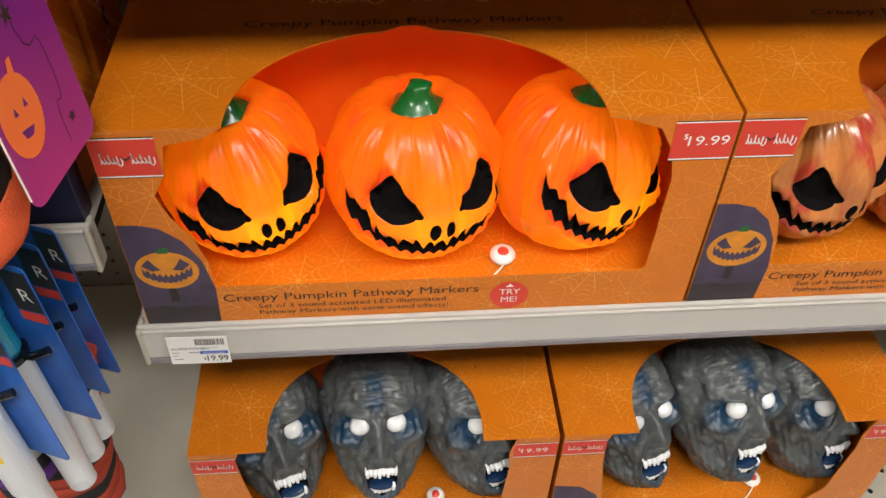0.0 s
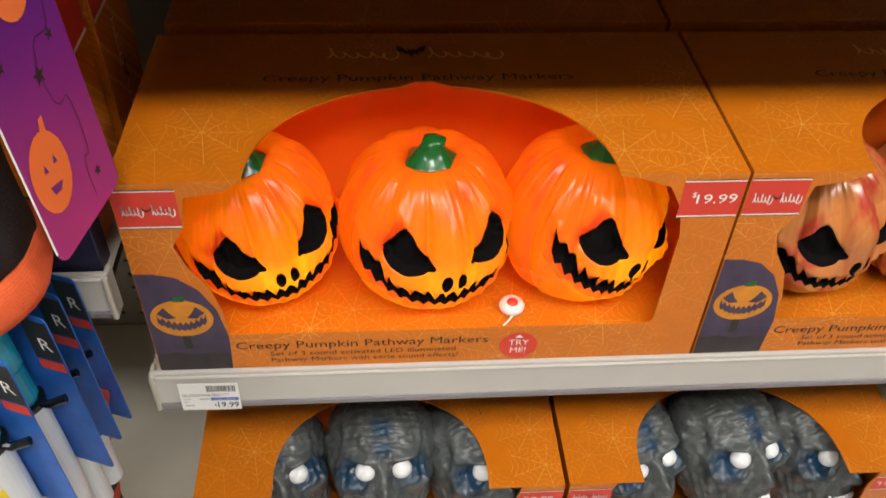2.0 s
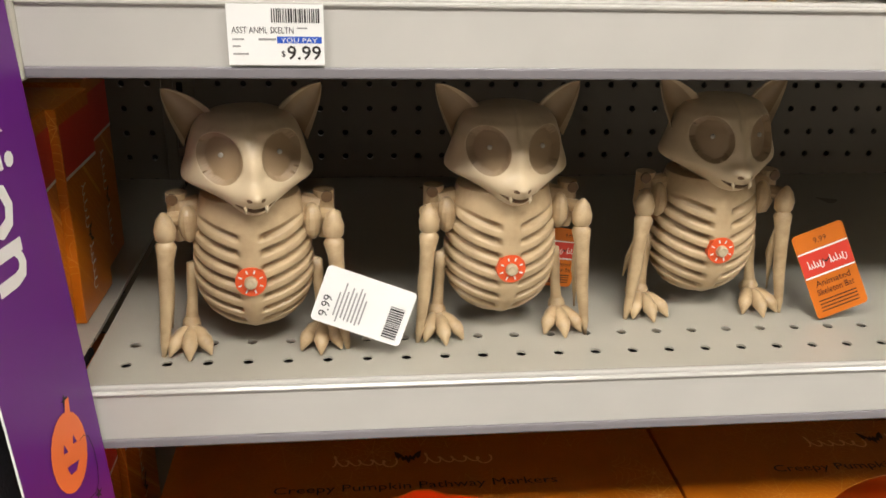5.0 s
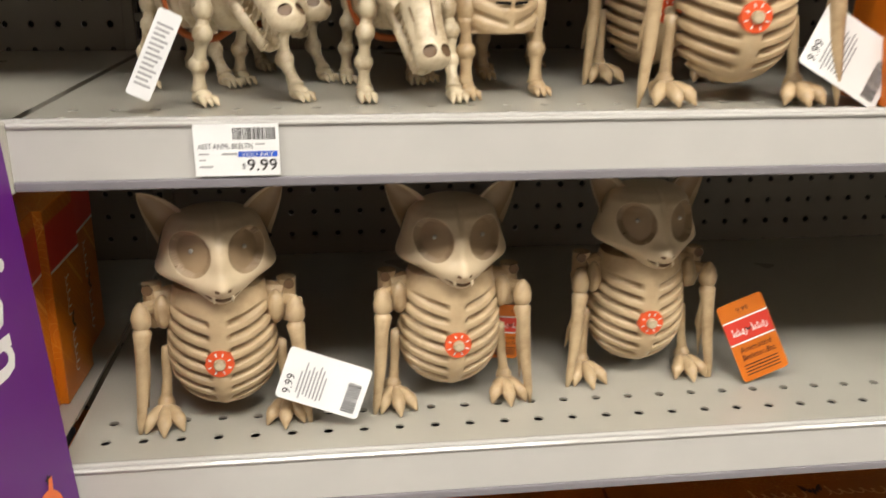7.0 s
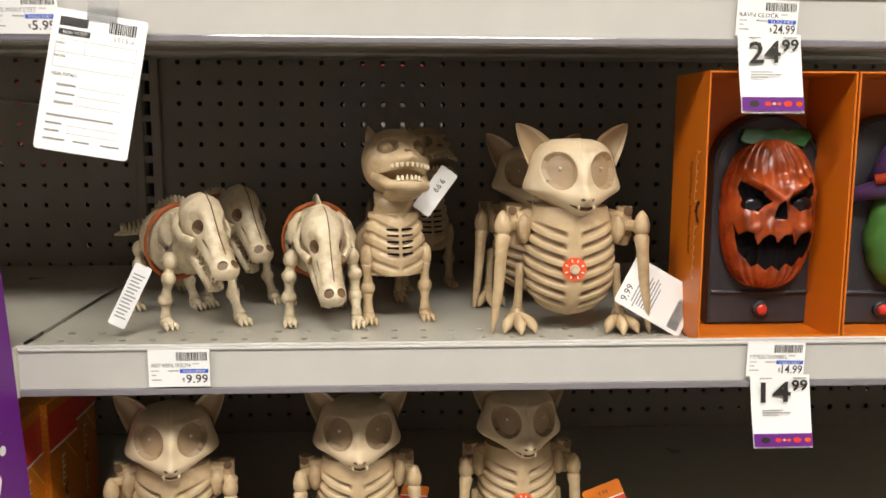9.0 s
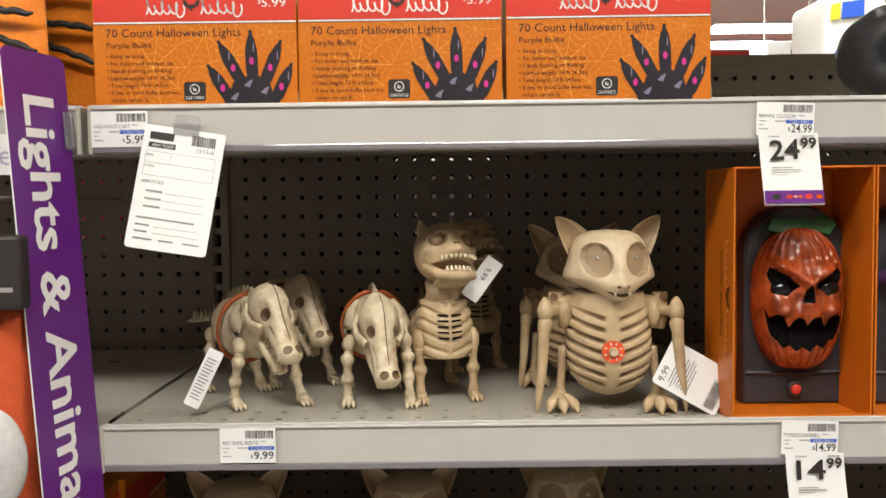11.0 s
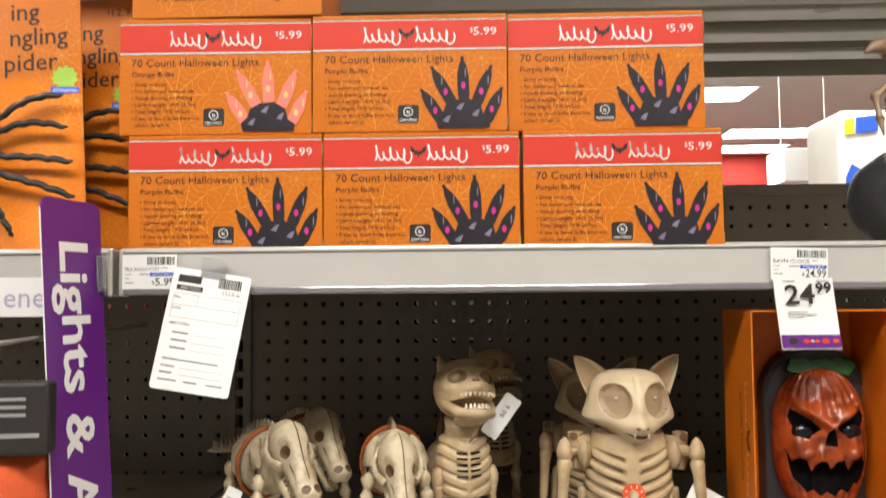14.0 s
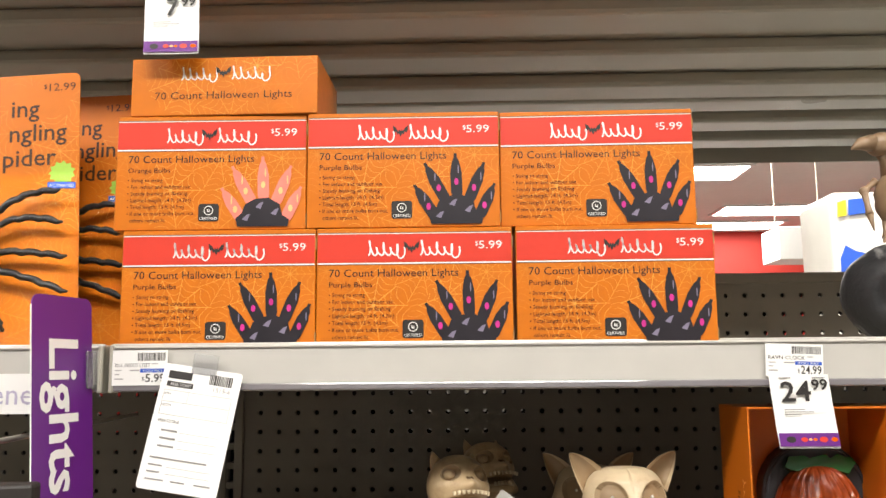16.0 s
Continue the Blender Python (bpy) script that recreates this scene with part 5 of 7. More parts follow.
def doorbell(m, face, label):
    """An arched dark plaque with a carved pumpkin face and a red button."""
    bell = thing("doorbell", m, label, "doorbell", "novelty doorbells")
    out = [(-.0480, 0), (.0480, 0), (.0480, .142)] + ring_pts(0, .142, .0480, .0460, 6, 174, 14) + [(-.0480, .142)]
    bm = bmesh.new()
    slab(bm, out, .018)
    bmesh.ops.bevel(bm, geom=[e for e in bm.edges if abs(e.verts[0].co.y) < 1e-6 and abs(e.verts[1].co.y) < 1e-6 and len({f.normal.y < -.5 for f in e.link_faces}) == 2], offset=.003, segments=2, profile=.5, affect="EDGES")
    part("plaque", bm, M["darkrubber"], bell)
    bm = bmesh.new()
    rim = [(-.0445, .030), (.0445, .030), (.0445, .142)] + ring_pts(0, .142, .0445, .0425, 6, 174, 14) + [(-.0445, .142)]
    tube(bm, [(a, -.001, b) for a, b in rim], .0016, 6)
    tube(bm, [(-.046, -.001, .030), (0, -.0015, .0290), (.046, -.001, .030)], .0018, 6)
    part("moulding", bm, M["darkrubber"], bell)
    bm = bmesh.new()
    tube(bm, [(0, .002, .0145), (0, -.004, .0145), (0, -.0055, .0145)], [.0075, .0075, .0060], 20)
    part("button_ring", bm, M["darkrubber"], bell, smooth=False)
    bm = bmesh.new()
    ball(bm, (0, -.0055, .0145), (.0050, .0025, .0050), 16, 8)
    part("button", bm, M["red"], bell, "round red button", smooth=True)
    if face == "pumpkin":
        def fn(u, v):
            a, t = 2 * math.pi * (u - .5), math.pi * v
            d, el = a * 57.3, (v - .5) * 180
            k = math.sin(t) ** .75
            g = lambda c, b, s, q: math.exp(-((d - c) / s) ** 2 - ((el - b) / q) ** 2)
            r = 1 + .05 * abs(math.sin(4.5 * a)) ** .7 * (1 if el > 15 or el < -45 else .35)
            bump = .006 * (g(-22, 27, 18, 6) + g(22, 27, 18, 6)) + .007 * g(0, 8, 9, 12) + .006 * (g(-40, -4, 12, 10) + g(40, -4, 12, 10)) - .004 * (g(0, 30, 4, 10))
            bump += .005 * (g(-12, -10, 6, 8) + g(12, -10, 6, 8)) + .0012 * noise.noise(Vector((d * .12, el * .1, 3)))
            m = abs(d)
            bump += .0075 * math.exp(-((el - 15 - .38 * m) / 4.5) ** 2) * (1 if 4 < m < 46 else math.exp(-(min(abs(m - 4), abs(m - 46)) / 6) ** 2)) - .0045 * (g(-27, 13, 16, 6) + g(27, 13, 16, 6))
            bump += .0045 * math.exp(-((el + 6 + .10 * m) / 4) ** 2 - ((m - 34) / 14) ** 2) - .0030 * math.exp(-((m - 9 - (6 - el) * .6) / 3) ** 2) * (1 if -12 < el < 6 else 0)
            bump += .0014 * math.sin(d * .42 + 2 * noise.noise(Vector((d * .05, el * .06, 8)))) * (1 if el > 26 or el < -44 else .4)
            return ((.0440 * k * r) * math.sin(a), -(.026 * k * r + bump) * math.cos(a), -.0600 * math.cos(t))
        eye = [(-10, 12), (-26, 4), (-42, 7), (-55, 22), (-52, 28), (-38, 24), (-24, 20)]
        nose = [(-8, -1), (8, -1), (5, 9), (0, 14), (-5, 9)]
        mouth = [(-58, -4), (-50, -14), (-42, -10), (-30, -12), (-24, -22), (-14, -12), (-4, -14), (0, -20), (6, -13), (16, -12), (24, -22), (30, -12), (42, -10), (50, -14), (58, -4),
                 (56, -24), (46, -34), (38, -33), (30, -42), (16, -38), (8, -46), (-4, -40), (-14, -45), (-24, -38), (-34, -42), (-42, -34), (-52, -28)]
        uv = lambda poly: [(.5 + a / 360, .5 + b / 180) for a, b in poly]
        fl = lambda poly: [(-a, b) for a, b in reversed(poly)]
        bm = bmesh.new()
        carved(bm, Form(fn), 150, 110, [(uv(eye), 1, .004), (uv(fl(eye)), 1, .004), (uv(nose), 1, .006), (uv(mouth), 1, .010)])
        bm.transform(Matrix.Translation((0, -.004, .1000)) @ Matrix.Diagonal((.95, 1.0, 1.10, 1)))
        part("pumpkin_face", bm, [M["brick"], M["hollow"]], bell, "rust-orange carved pumpkin face")
        for s in (-1, 1):
            bm = bmesh.new()
            ball(bm, (s * .0205, -.0215, .1105), (.0110, .0066, .0080), 16, 10)
            part("eyeball", bm, M["gloss_black"], bell, "shiny black eye", smooth=True)
        rnd = random.Random(9)
        for k in range(3):
            bm = bmesh.new()
            cx = (-.016, .004, .022)[k]
            pts = [((.0105 + .005 * rnd.random()) * math.cos(q), (.0065 + .004 * rnd.random()) * math.sin(q)) for q in [i * .57 for i in range(11)]]
            slab(bm, pts, .006, Matrix.Translation((cx, -.008 + .001 * k, .1680)) @ pose(0, 0, 0, -20))
            part("leaf", bm, M["green"], bell, "dark green painted leaf")
    else:
        bm = bmesh.new()
        ball(bm, (.010, -.006, .080), (.032, .020, .048), 30, 20)
        for v in bm.verts:
            v.co.y -= .016 * math.exp(-((v.co.x - .012) / .008) ** 2 - ((v.co.z - .075) / .012) ** 2)
            v.co += Vector((noise.noise(v.co * 60), noise.noise(v.co * 60 + Vector((5, 0, 0))), 0)) * .0025
        part("green_face", bm, M["green_face"], bell, "green painted face relief", smooth=True)
        bm = bmesh.new()
        tube(bm, [(-.040, -.010, .118), (0, -.020, .128), (.042, -.010, .120)], [.006, .011, .006], 12)
        tube(bm, [(0, -.010, .128), (.004, -.009, .155), (.014, -.006, .178)], [.026, .017, .005], 16, flat=.6)
        part("purple_hat", bm, M["hat"], bell, "purple pointed hat relief", smooth=True)
        bm = bmesh.new()
        tube(bm, [(-.026, -.022, .132), (0, -.030, .137), (.028, -.022, .133)], .0045, 10)
        part("orange_hatband", bm, M["pumpkin_dull"], bell, "orange hat band", smooth=True)
    return bell


M["brick"] = base_mix(mat("rust_orange_paint", (0.36, 0.062, 0.013), 0.27, vary=0.3, scale=50, bump=.2, bump_scale=90), grime, (0.10, 0.022, 0.010))
M["gloss_black"] = mat("gloss_black", (0.006, 0.006, 0.008), 0.08, vary=0.1)
M["green_face"] = mat("mottled_green_paint", (0.05, 0.16, 0.03), 0.35, vary=0.4, scale=50)
M["hat"] = mat("purple_paint", (0.06, 0.03, 0.10), 0.4, vary=0.3, scale=50)
doorbell_box(pose(.3215, .4410, 1.3618), "open orange carton with a pumpkin doorbell inside")
doorbell_box(pose(.4445, .4410, 1.3618), "open orange carton with a green-faced doorbell inside")
doorbell(pose(.3990, .5010, 1.3640), "pumpkin", "dark arched doorbell plaque with an angry rust-orange pumpkin face")
doorbell(pose(.5080, .4960, 1.3640), "witch", "dark arched doorbell plaque with a green face and hat")


# ---- skeleton bats ----
def mirrored(bm):
    bmesh.ops.scale(bm, vec=(-1, 1, 1), verts=bm.verts[:])
    bmesh.ops.reverse_faces(bm, faces=bm.faces[:])
    return bm


SKULL = [(0, -.0330, 0, 0), (.06, -.0322, .0080, .0270), (.14, -.0288, .0128, .0365), (.22, -.0236, .0195, .0385), (.30, -.0182, .0300, .0370), (.38, -.0128, .0405, .0345), (.44, -.0078, .0402, .0332),
         (.52, 0, .0372, .0322), (.62, .0100, .0346, .0304), (.72, .0185, .0312, .0270), (.82, .0245, .0258, .0215), (.91, .0280, .0172, .0140), (1, .0292, 0, 0)]


def on_skull(x, z):
    """The surface's u, v where it stands at x, z."""
    lo, hi = 0.0, 1.0
    for _ in range(24):
        mid = (lo + hi) / 2
        lo, hi = (mid, hi) if along(SKULL, mid, 1) < z else (lo, mid)
    return .5 + math.asin(max(-.98, min(.98, x / max(1e-4, along(SKULL, lo, 2))))) / (2 * math.pi), lo


def bat_skull():
    """A flat-crowned skull with flaring cheeks that runs down to a short muzzle."""
    rows = {}
    def fn(u, v):
        a = 2 * math.pi * (u - .5)
        key = round(v, 6)
        if key not in rows:
            rows[key] = tuple(along(SKULL, v, c) for c in (1, 2, 3))
        z, w, f = rows[key]
        x, c = w * math.sin(a), math.cos(a)
        if c < 0:
            return (x, -min(f, w * .8) * c, z)
        y = -f * c
        y -= c * (.0080 * math.exp(-(x / .0078) ** 2 - ((z + .0165) / .0055) ** 2) + .0040 * math.exp(-(x / .0050) ** 2 - ((z + .004) / .012) ** 2))
        y -= c * .0016 * math.exp(-((abs(x) - .018) / .013) ** 2 - ((z - .0185) / .004) ** 2)
        y += c * .0014 * math.exp(-(x / .0012) ** 2) * max(0, min(1, (z - .006) / .006))
        y += c * .0022 * math.exp(-((abs(x) - .030) / .007) ** 2 - ((z + .020) / .006) ** 2)
        return (x, y, z)
    def oval(cx, cz, rx, rz, tilt, n):
        out = []
        for i in range(n):
            q = 2 * math.pi * i / n
            p, r = rx * math.cos(q), rz * math.sin(q)
            out.append(on_skull(cx + p * math.cos(tilt) - r * math.sin(tilt), cz + p * math.sin(tilt) + r * math.cos(tilt)))
        return out
    bm = bmesh.new()
    cuts = [(oval(s * .0182, .0040, .0126, .0150, -s * .15, 36), 1, .0046) for s in (-1, 1)] + [(oval(s * .0040, -.0180, .0016, .0013, 0, 8), 2, .0016) for s in (-1, 1)]
    top = [on_skull(x, -.0238 + 14 * x * x) for x in (-.0125, -.008, -.004, 0, .004, .008, .0125)]
    low = [on_skull(x, -.0272 + 34 * x * x) for x in (.0105, .007, .0035, 0, -.0035, -.007, -.0105)]
    carved(bm, Form(fn), 150, 120, cuts + [(top + low, 2, .004)])
    return bm


def ear(side):
    """A cupped triangle, darker inside, leaning out from the crown."""
    bm = bmesh.new()
    n, w = 12, 8
    for layer, off, slot in ((0, 0.0, 1), (1, .0018, 0)):
        rows = []
        for i in range(n + 1):
            s = i / n
            half = (1 - s) ** .8 * (1 + .45 * s)
            row = []
            for j in range(w + 1):
                q = 2 * j / w - 1
                cup = (1 - q * q) * (1 - s) ** .7
                row.append(bm.verts.new((.0285 + .0190 * s ** 1.1 + q * half * .0086 + .002 * cup, -.004 + .010 * cup + .004 * s + off, .0170 + .0240 * s - q * half * .0105)))
            rows.append(row)
        for a, b in zip(rows, rows[1:]):
            for j in range(w):
                f = bm.faces.new([a[j], a[j + 1], b[j + 1], b[j]] if layer == 0 else [b[j], b[j + 1], a[j + 1], a[j]])
                f.material_index, f.smooth = slot if 0 < j < w - 1 else 0, True
        edge = [r[0] for r in rows] + [r[-1] for r in reversed(rows)]
        if layer == 0:
            first_edge = edge
        else:
            for k in range(len(edge) - 1):
                bm.faces.new([first_edge[k + 1], first_edge[k], edge[k], edge[k + 1]])
    return bm if side > 0 else mirrored(bm)


def torso():
    """A barrel of ribs, sagging towards the breastbone."""
    bm = bmesh.new()
    nu, nv = 150, 120
    rows, deep = [], []
    for j in range(nv + 1):
        t = j / nv
        z = .0120 + .0920 * t
        prof = (1 - abs(2 * min(.5, t * 1.05) - 1) ** 2.5) ** .5 if t < .476 else 1.0 - .20 * ((t - .476) / .524) ** 1.8
        row, dr = [], []
        for i in range(nu):
            a = 2 * math.pi * i / nu
            d = (math.degrees(a) + 180) % 360 - 180
            ph = (z - .0115 * min(1.2, abs(d) / 70)) / 0.0098
            s = math.sin(2 * math.pi * ph)
            gap = max(0, min(1, (abs(d) - 9) / 6)) * max(0, min(1, (150 - abs(d)) / 10)) * max(0, min(1, (z - .020) / .008)) * max(0, min(1, (.092 - z) / .01))
            g = gap * max(0, min(1, (s - .05) / .45))
            breast = .0016 * math.exp(-(d / 9) ** 2)
            x, y = (.0385 * prof - .0058 * g + breast) * math.sin(a), -(.0330 * prof - .0058 * g + breast) * math.cos(a)
            row.append(bm.verts.new((x, y, z)))
            dr.append(g)
        rows.append(row)
        deep.append(dr)
    for j in range(nv):
        for i in range(nu):
            k = (i + 1) % nu
            f = bm.faces.new([rows[j][i], rows[j][k], rows[j + 1][k], rows[j + 1][i]])
            f.smooth = True
            if (deep[j][i] + deep[j][k] + deep[j + 1][i] + deep[j + 1][k]) / 4 > 1.5:
                f.material_index = 1
    bm.faces.new(rows[-1])
    bm.faces.new(rows[0][::-1])
    return bm


def shoulder(side):
    bm = bmesh.new()
    tube(bm, [(.024, .004, .106), (.034, .002, .108), (.044, 0, .107)], [.0075, .0085, .0075], 12)
    ball(bm, (.0385, -.006, .1000), (.0065, .0085, .0125), 14, 10)
    tube(bm, [(.0460, .003, .118), (.0460, .003, .094), (.0455, .003, .086)], [.0068, .0068, .0045], 12)
    tube(bm, [(.0440, -.002, .1030), (.0540, -.010, .1030)], .0048, 10)
    tube(bm, [(.0480, -.0025, .1150), (.0480, -.0045, .1150)], .0038, 10, 1)
    return bm if side > 0 else mirrored(bm)


def wing_bone(side, spread):
    bm = bmesh.new()
    x = .0570
    tube(bm, [(x, -.016, .1160), (x, -.016, .1120), (x, -.016, .1050), (x, -.016, .0990), (x, -.0165, .0965)], [.0012, .0045, .0068, .0062, .0040], 14)
    tube(bm, [(x, -.0165, .0985), (x, -.017, .0945), (x + .001, -.018, .0850), (x + .003 * spread, -.020, .0550), (x + .006 * spread, -.022, .0300), (x + .008 * spread, -.0225, .0165)], [.0040, .0064, .0050, .0042, .0030, .0006], 14)
    for k, (dx, dy, z) in enumerate(((.003, .006, .034), (.005, .011, .046))):
        tube(bm, [(x, -.014, .082), (x + dx * spread * .5, -.014 + dy, .060), (x + dx * spread, -.014 + dy, z)], [.0030, .0024, .0005], 8)
    return bm if side > 0 else mirrored(bm)


def foot(side):
    bm = bmesh.new()
    cx, cy = .0430, -.004
    ball(bm, (cx, cy, .0125), (.0062, .0072, .0075), 12, 8)
    for ang, long in ((-32, .027), (-3, .030), (27, .026), (165, .014)):
        d = Vector((math.sin(radians(ang)), -math.cos(radians(ang)), 0))
        p = Vector((cx, cy, .009))
        pts = [p, p + d * long * .35 + Vector((0, 0, .0015)), p + d * long * .42, p + d * long * .62 + Vector((0, 0, .0005)), p + d * long * .68 - Vector((0, 0, .001)), p + d * long * .82 - Vector((0, 0, .0025)), p + d * long - Vector((0, 0, .0075))]
        tube(bm, pts, [.0050, .0044, .0058, .0042, .0054, .0042, .0008], 10)
    return bm if side > 0 else mirrored(bm)


def leg(side):
    bm = bmesh.new()
    tube(bm, [(.0360, .004, .0560), (.0385, .003, .0520), (.0405, .001, .0440), (.0415, -.001, .0300), (.0425, -.003, .0190), (.0430, -.004, .0140)], [.0030, .0058, .0040, .0034, .0040, .0052], 12)
    return bm if side > 0 else mirrored(bm)


def hang_tag(parent, m, W, H, kind):
    """A card on a loop: the printed orange front or the plain white back."""
    bm = bmesh.new()
    slab(bm, rounded(0, W, -H, 0, .003, 4), .0006)
    base = part("tag", bm, M["orange_plain"] if kind == "front" else M["paper"], parent, "orange swing tag" if kind == "front" else "white barcoded swing tag", m=m)
    e = -.0004
    def put(ob):
        ob.parent = base
        return ob
    if kind == "front":
        put(bar_print("red_band", [(.0004, W - .0004, -H * .50, -H * .24)], M["red"], base, e))
        put(bar_print("white_rule", [(.0004, W - .0004, -H * .525, -H * .505), (.0004, W - .0004, -H * .235, -H * .215)], M["white"], base, e))
        brand_marks(base, W * .12, W * .88, -H * .42, H * .10, e - .0002, M["white"], M["black"])
        letters("Animated", H * .105, M["brown"], base, W * .5, e, -H * .64, align="CENTER")
        letters("Skeleton Bat", H * .105, M["brown"], base, W * .5, e, -H * .74, W * .72, align="CENTER")
        put(bar_print("small_print", [(W * .12, W * .86, -H * z, -H * z + .0009) for z in (.81, .85, .89, .93)], M["brown"], base, e))
        letters("9.99", H * .09, M["brown"], base, W * .5, e, -H * .15, align="CENTER")
    else:
        letters("9.99", .0085, M["black"], base, 0, 0, 0, turn=Matrix.Translation((.0095, e, -H + .004)) @ pose(0, 0, 0, 0, -90, 0))
        rnd = random.Random(2)
        rects = [(x, x + .0010, -H + .003 + rnd.uniform(0, .004), -.007 - rnd.uniform(0, .008)) for x in [.0125 + .0025 * k for k in range(8)]]
        put(bar_print("small_print", rects, M["grey"], base, e))
        rects, z = [], -H + .0035
        while z < -.013:
            w = rnd.choice((.0005, .0008, .0012))
            rects.append((W - .0135, W - .0040, z, z + w))
            z += w + .0007
        put(bar_print("barcode", rects, M["black"], base, e))
    return base


def skeleton_bat(m, label, head=(0, 0, 0), spread=1.0, inset=0.0):
    bone = M["bone"]
    b = thing("skeleton_bat", m, label, "skeleton bat", "skeleton bats")
    hm = Matrix.Translation((0, -.004, .1300)) @ pose(0, 0, 0, *head)
    part("skull", bat_skull(), [M["bone_face"], M["socket"], M["groove"]], b, m=hm)
    for s in (-1, 1):
        bm = bmesh.new()
        tube(bm, [(s * .0062, -.0378, -.0225), (s * .0062, -.0386, -.0250), (s * .0060, -.0380, -.0272)], [.0013, .0010, .0003], 8)
        part("fang", bm, M["bone_pale"], b, m=hm)
        part("ear", ear(s), [M["bone_face"], M["ear_inside"]], b, m=hm, label="pointed bat ear")
        bm = bmesh.new()
        ball(bm, (s * .0172, -.0230, .0055), .0017, 10, 6)
        part("pupil", bm, M["clear_led"], b, smooth=True, m=hm)
    part("torso", torso(), [M["bone_ribs"], M["groove"]], b)
    bm = bmesh.new()
    tube(bm, [(0, .002, .100), (0, .001, .107), (0, 0, .114)], [.022, .018, .014], 20)
    part("neck", bm, bone, b, smooth=True)
    for s in (-1, 1):
        part("shoulder", shoulder(s), [bone, M["groove"]], b, smooth=False, m=Matrix.Translation((0, 0, -.0155)))
        part("wing_bone", wing_bone(s, spread), bone, b, smooth=True, m=Matrix.Translation((-s * (.0015 + inset), 0, -.0175 - inset)) @ Matrix.Scale(1.02, 4))
        part("leg", leg(s), bone, b, smooth=True)
        part("foot", foot(s), bone, b, smooth=True)
    bm = bmesh.new()
    tube(bm, [(0, -.0300, .0555), (0, -.0352, .0557)], .0096, 22)
    ring = part("try_me_ring", bm, M["ring"], b, "orange-red try-me ring")
    bm = bmesh.new()
    tube(bm, [(0, -.0340, .0555), (0, -.0378, .0557), (0, -.0386, .0557)], [.0042, .0040, .0030], 14)
    part("push_button", bm, M["bone_pale"], b, "small cream push button")
    for k in range(8):
        q = radians(20 + 46 * k)
        bm = bmesh.new()
        bars(bm, [(-.0005, .0005, -.0012, .0012)], -.0356, Matrix.Translation((.0070 * math.sin(q), 0, .0557 + .0070 * math.cos(q))) @ pose(0, 0, 0, 0, math.degrees(q), 0))
        part("ring_mark", bm, M["white"], b)
    return b


M["bone_face"] = base_mix(mat("pale_cream_plastic", (0.55, 0.43, 0.275), 0.36, vary=0.12, scale=60, bump=0.06, bump_scale=220), wash(45, 0.52, 0.72, 0.4), (0.34, 0.22, 0.12))
M["ring"] = mat("orange_red_print", (0.72, 0.09, 0.02), 0.4, vary=0.06)
M["ear_inside"] = mat("brown_washed_cream", (0.36, 0.245, 0.135), 0.42, vary=0.2, scale=60)
M["clear_led"] = mat("clear_led", (0.45, 0.42, 0.36), 0.05, vary=0.05)
ZB, ZA = DECKS["bat"] + .0005, DECKS["animal"] + .0005
batA = skeleton_bat(pose(-.1290, .5100, ZB, 0, 0, 2), "cream plastic skeleton bat standing on the shelf with a white tag", (0, 0, 10), inset=.005)
hang_tag(batA, pose(.0480, -.0280, .0630, -14, 20, -6), .0600, .0370, "back")
batB = skeleton_bat(pose(.0350, .5220, ZB, 0, 0, 4), "cream plastic skeleton bat in the middle of the shelf", (0, 0, 2), inset=.005)
hang_tag(batB, pose(.0430, .0120, .0650, 0, 15, 20), .0300, .0440, "front")
batC = skeleton_bat(pose(.1880, .5460, ZB, 0, 0, 2), "cream plastic skeleton bat turned aside with an orange tag", (0, 0, 5), inset=.005)
hang_tag(batC, pose(0, 0, 0, 0, 0, -2) @ pose(.0590, -.0200, .0580, -16, -22, 0), .0380, .0640, "front")
batD = skeleton_bat(pose(.2250, .5060, ZA, 0, 0, -3) @ Matrix.Scale(1.06, 4), "cream plastic skeleton bat with a white tag on its wing", (0, 0, 10))
hang_tag(batD, pose(.0540, -.0160, .0640, -14, 30, 0), .0620, .0420, "back")
batE = copy_thing(batB, pose(.2080, .6150, ZA, 0, 0, 0))
batE["label"] = "cream plastic skeleton bat standing in the shade behind another"


# ---- skeleton dogs and cats ----
def small_paw(bm, x, y, z=0.0):
    ball(bm, (x, y - .003, z + .0055), (.0062, .0085, .0055), 12, 8)
    for k in (-1, 0, 1):
        tube(bm, [(x + k * .0035, y - .006, z + .0055), (x + k * .0045, y - .0125, z + .0042), (x + k * .0048, y - .0160, z + .0008)], [.0026, .0025, .0006], 8)


def knob_leg(bm, pts, r, n=10):
    """A bony limb with thick joints at its points."""
    for a, b in zip(pts, pts[1:]):
        a, b = Vector(a), Vector(b)
        tube(bm, [a, a.lerp(b, .15), a.lerp(b, .5), a.lerp(b, .85), b], [r * 1.25, r * 1.05, r * .78, r * 1.0, r * 1.25], n)
    for p in pts[1:-1]:
        ball(bm, p, r * 1.4, 10, 7)


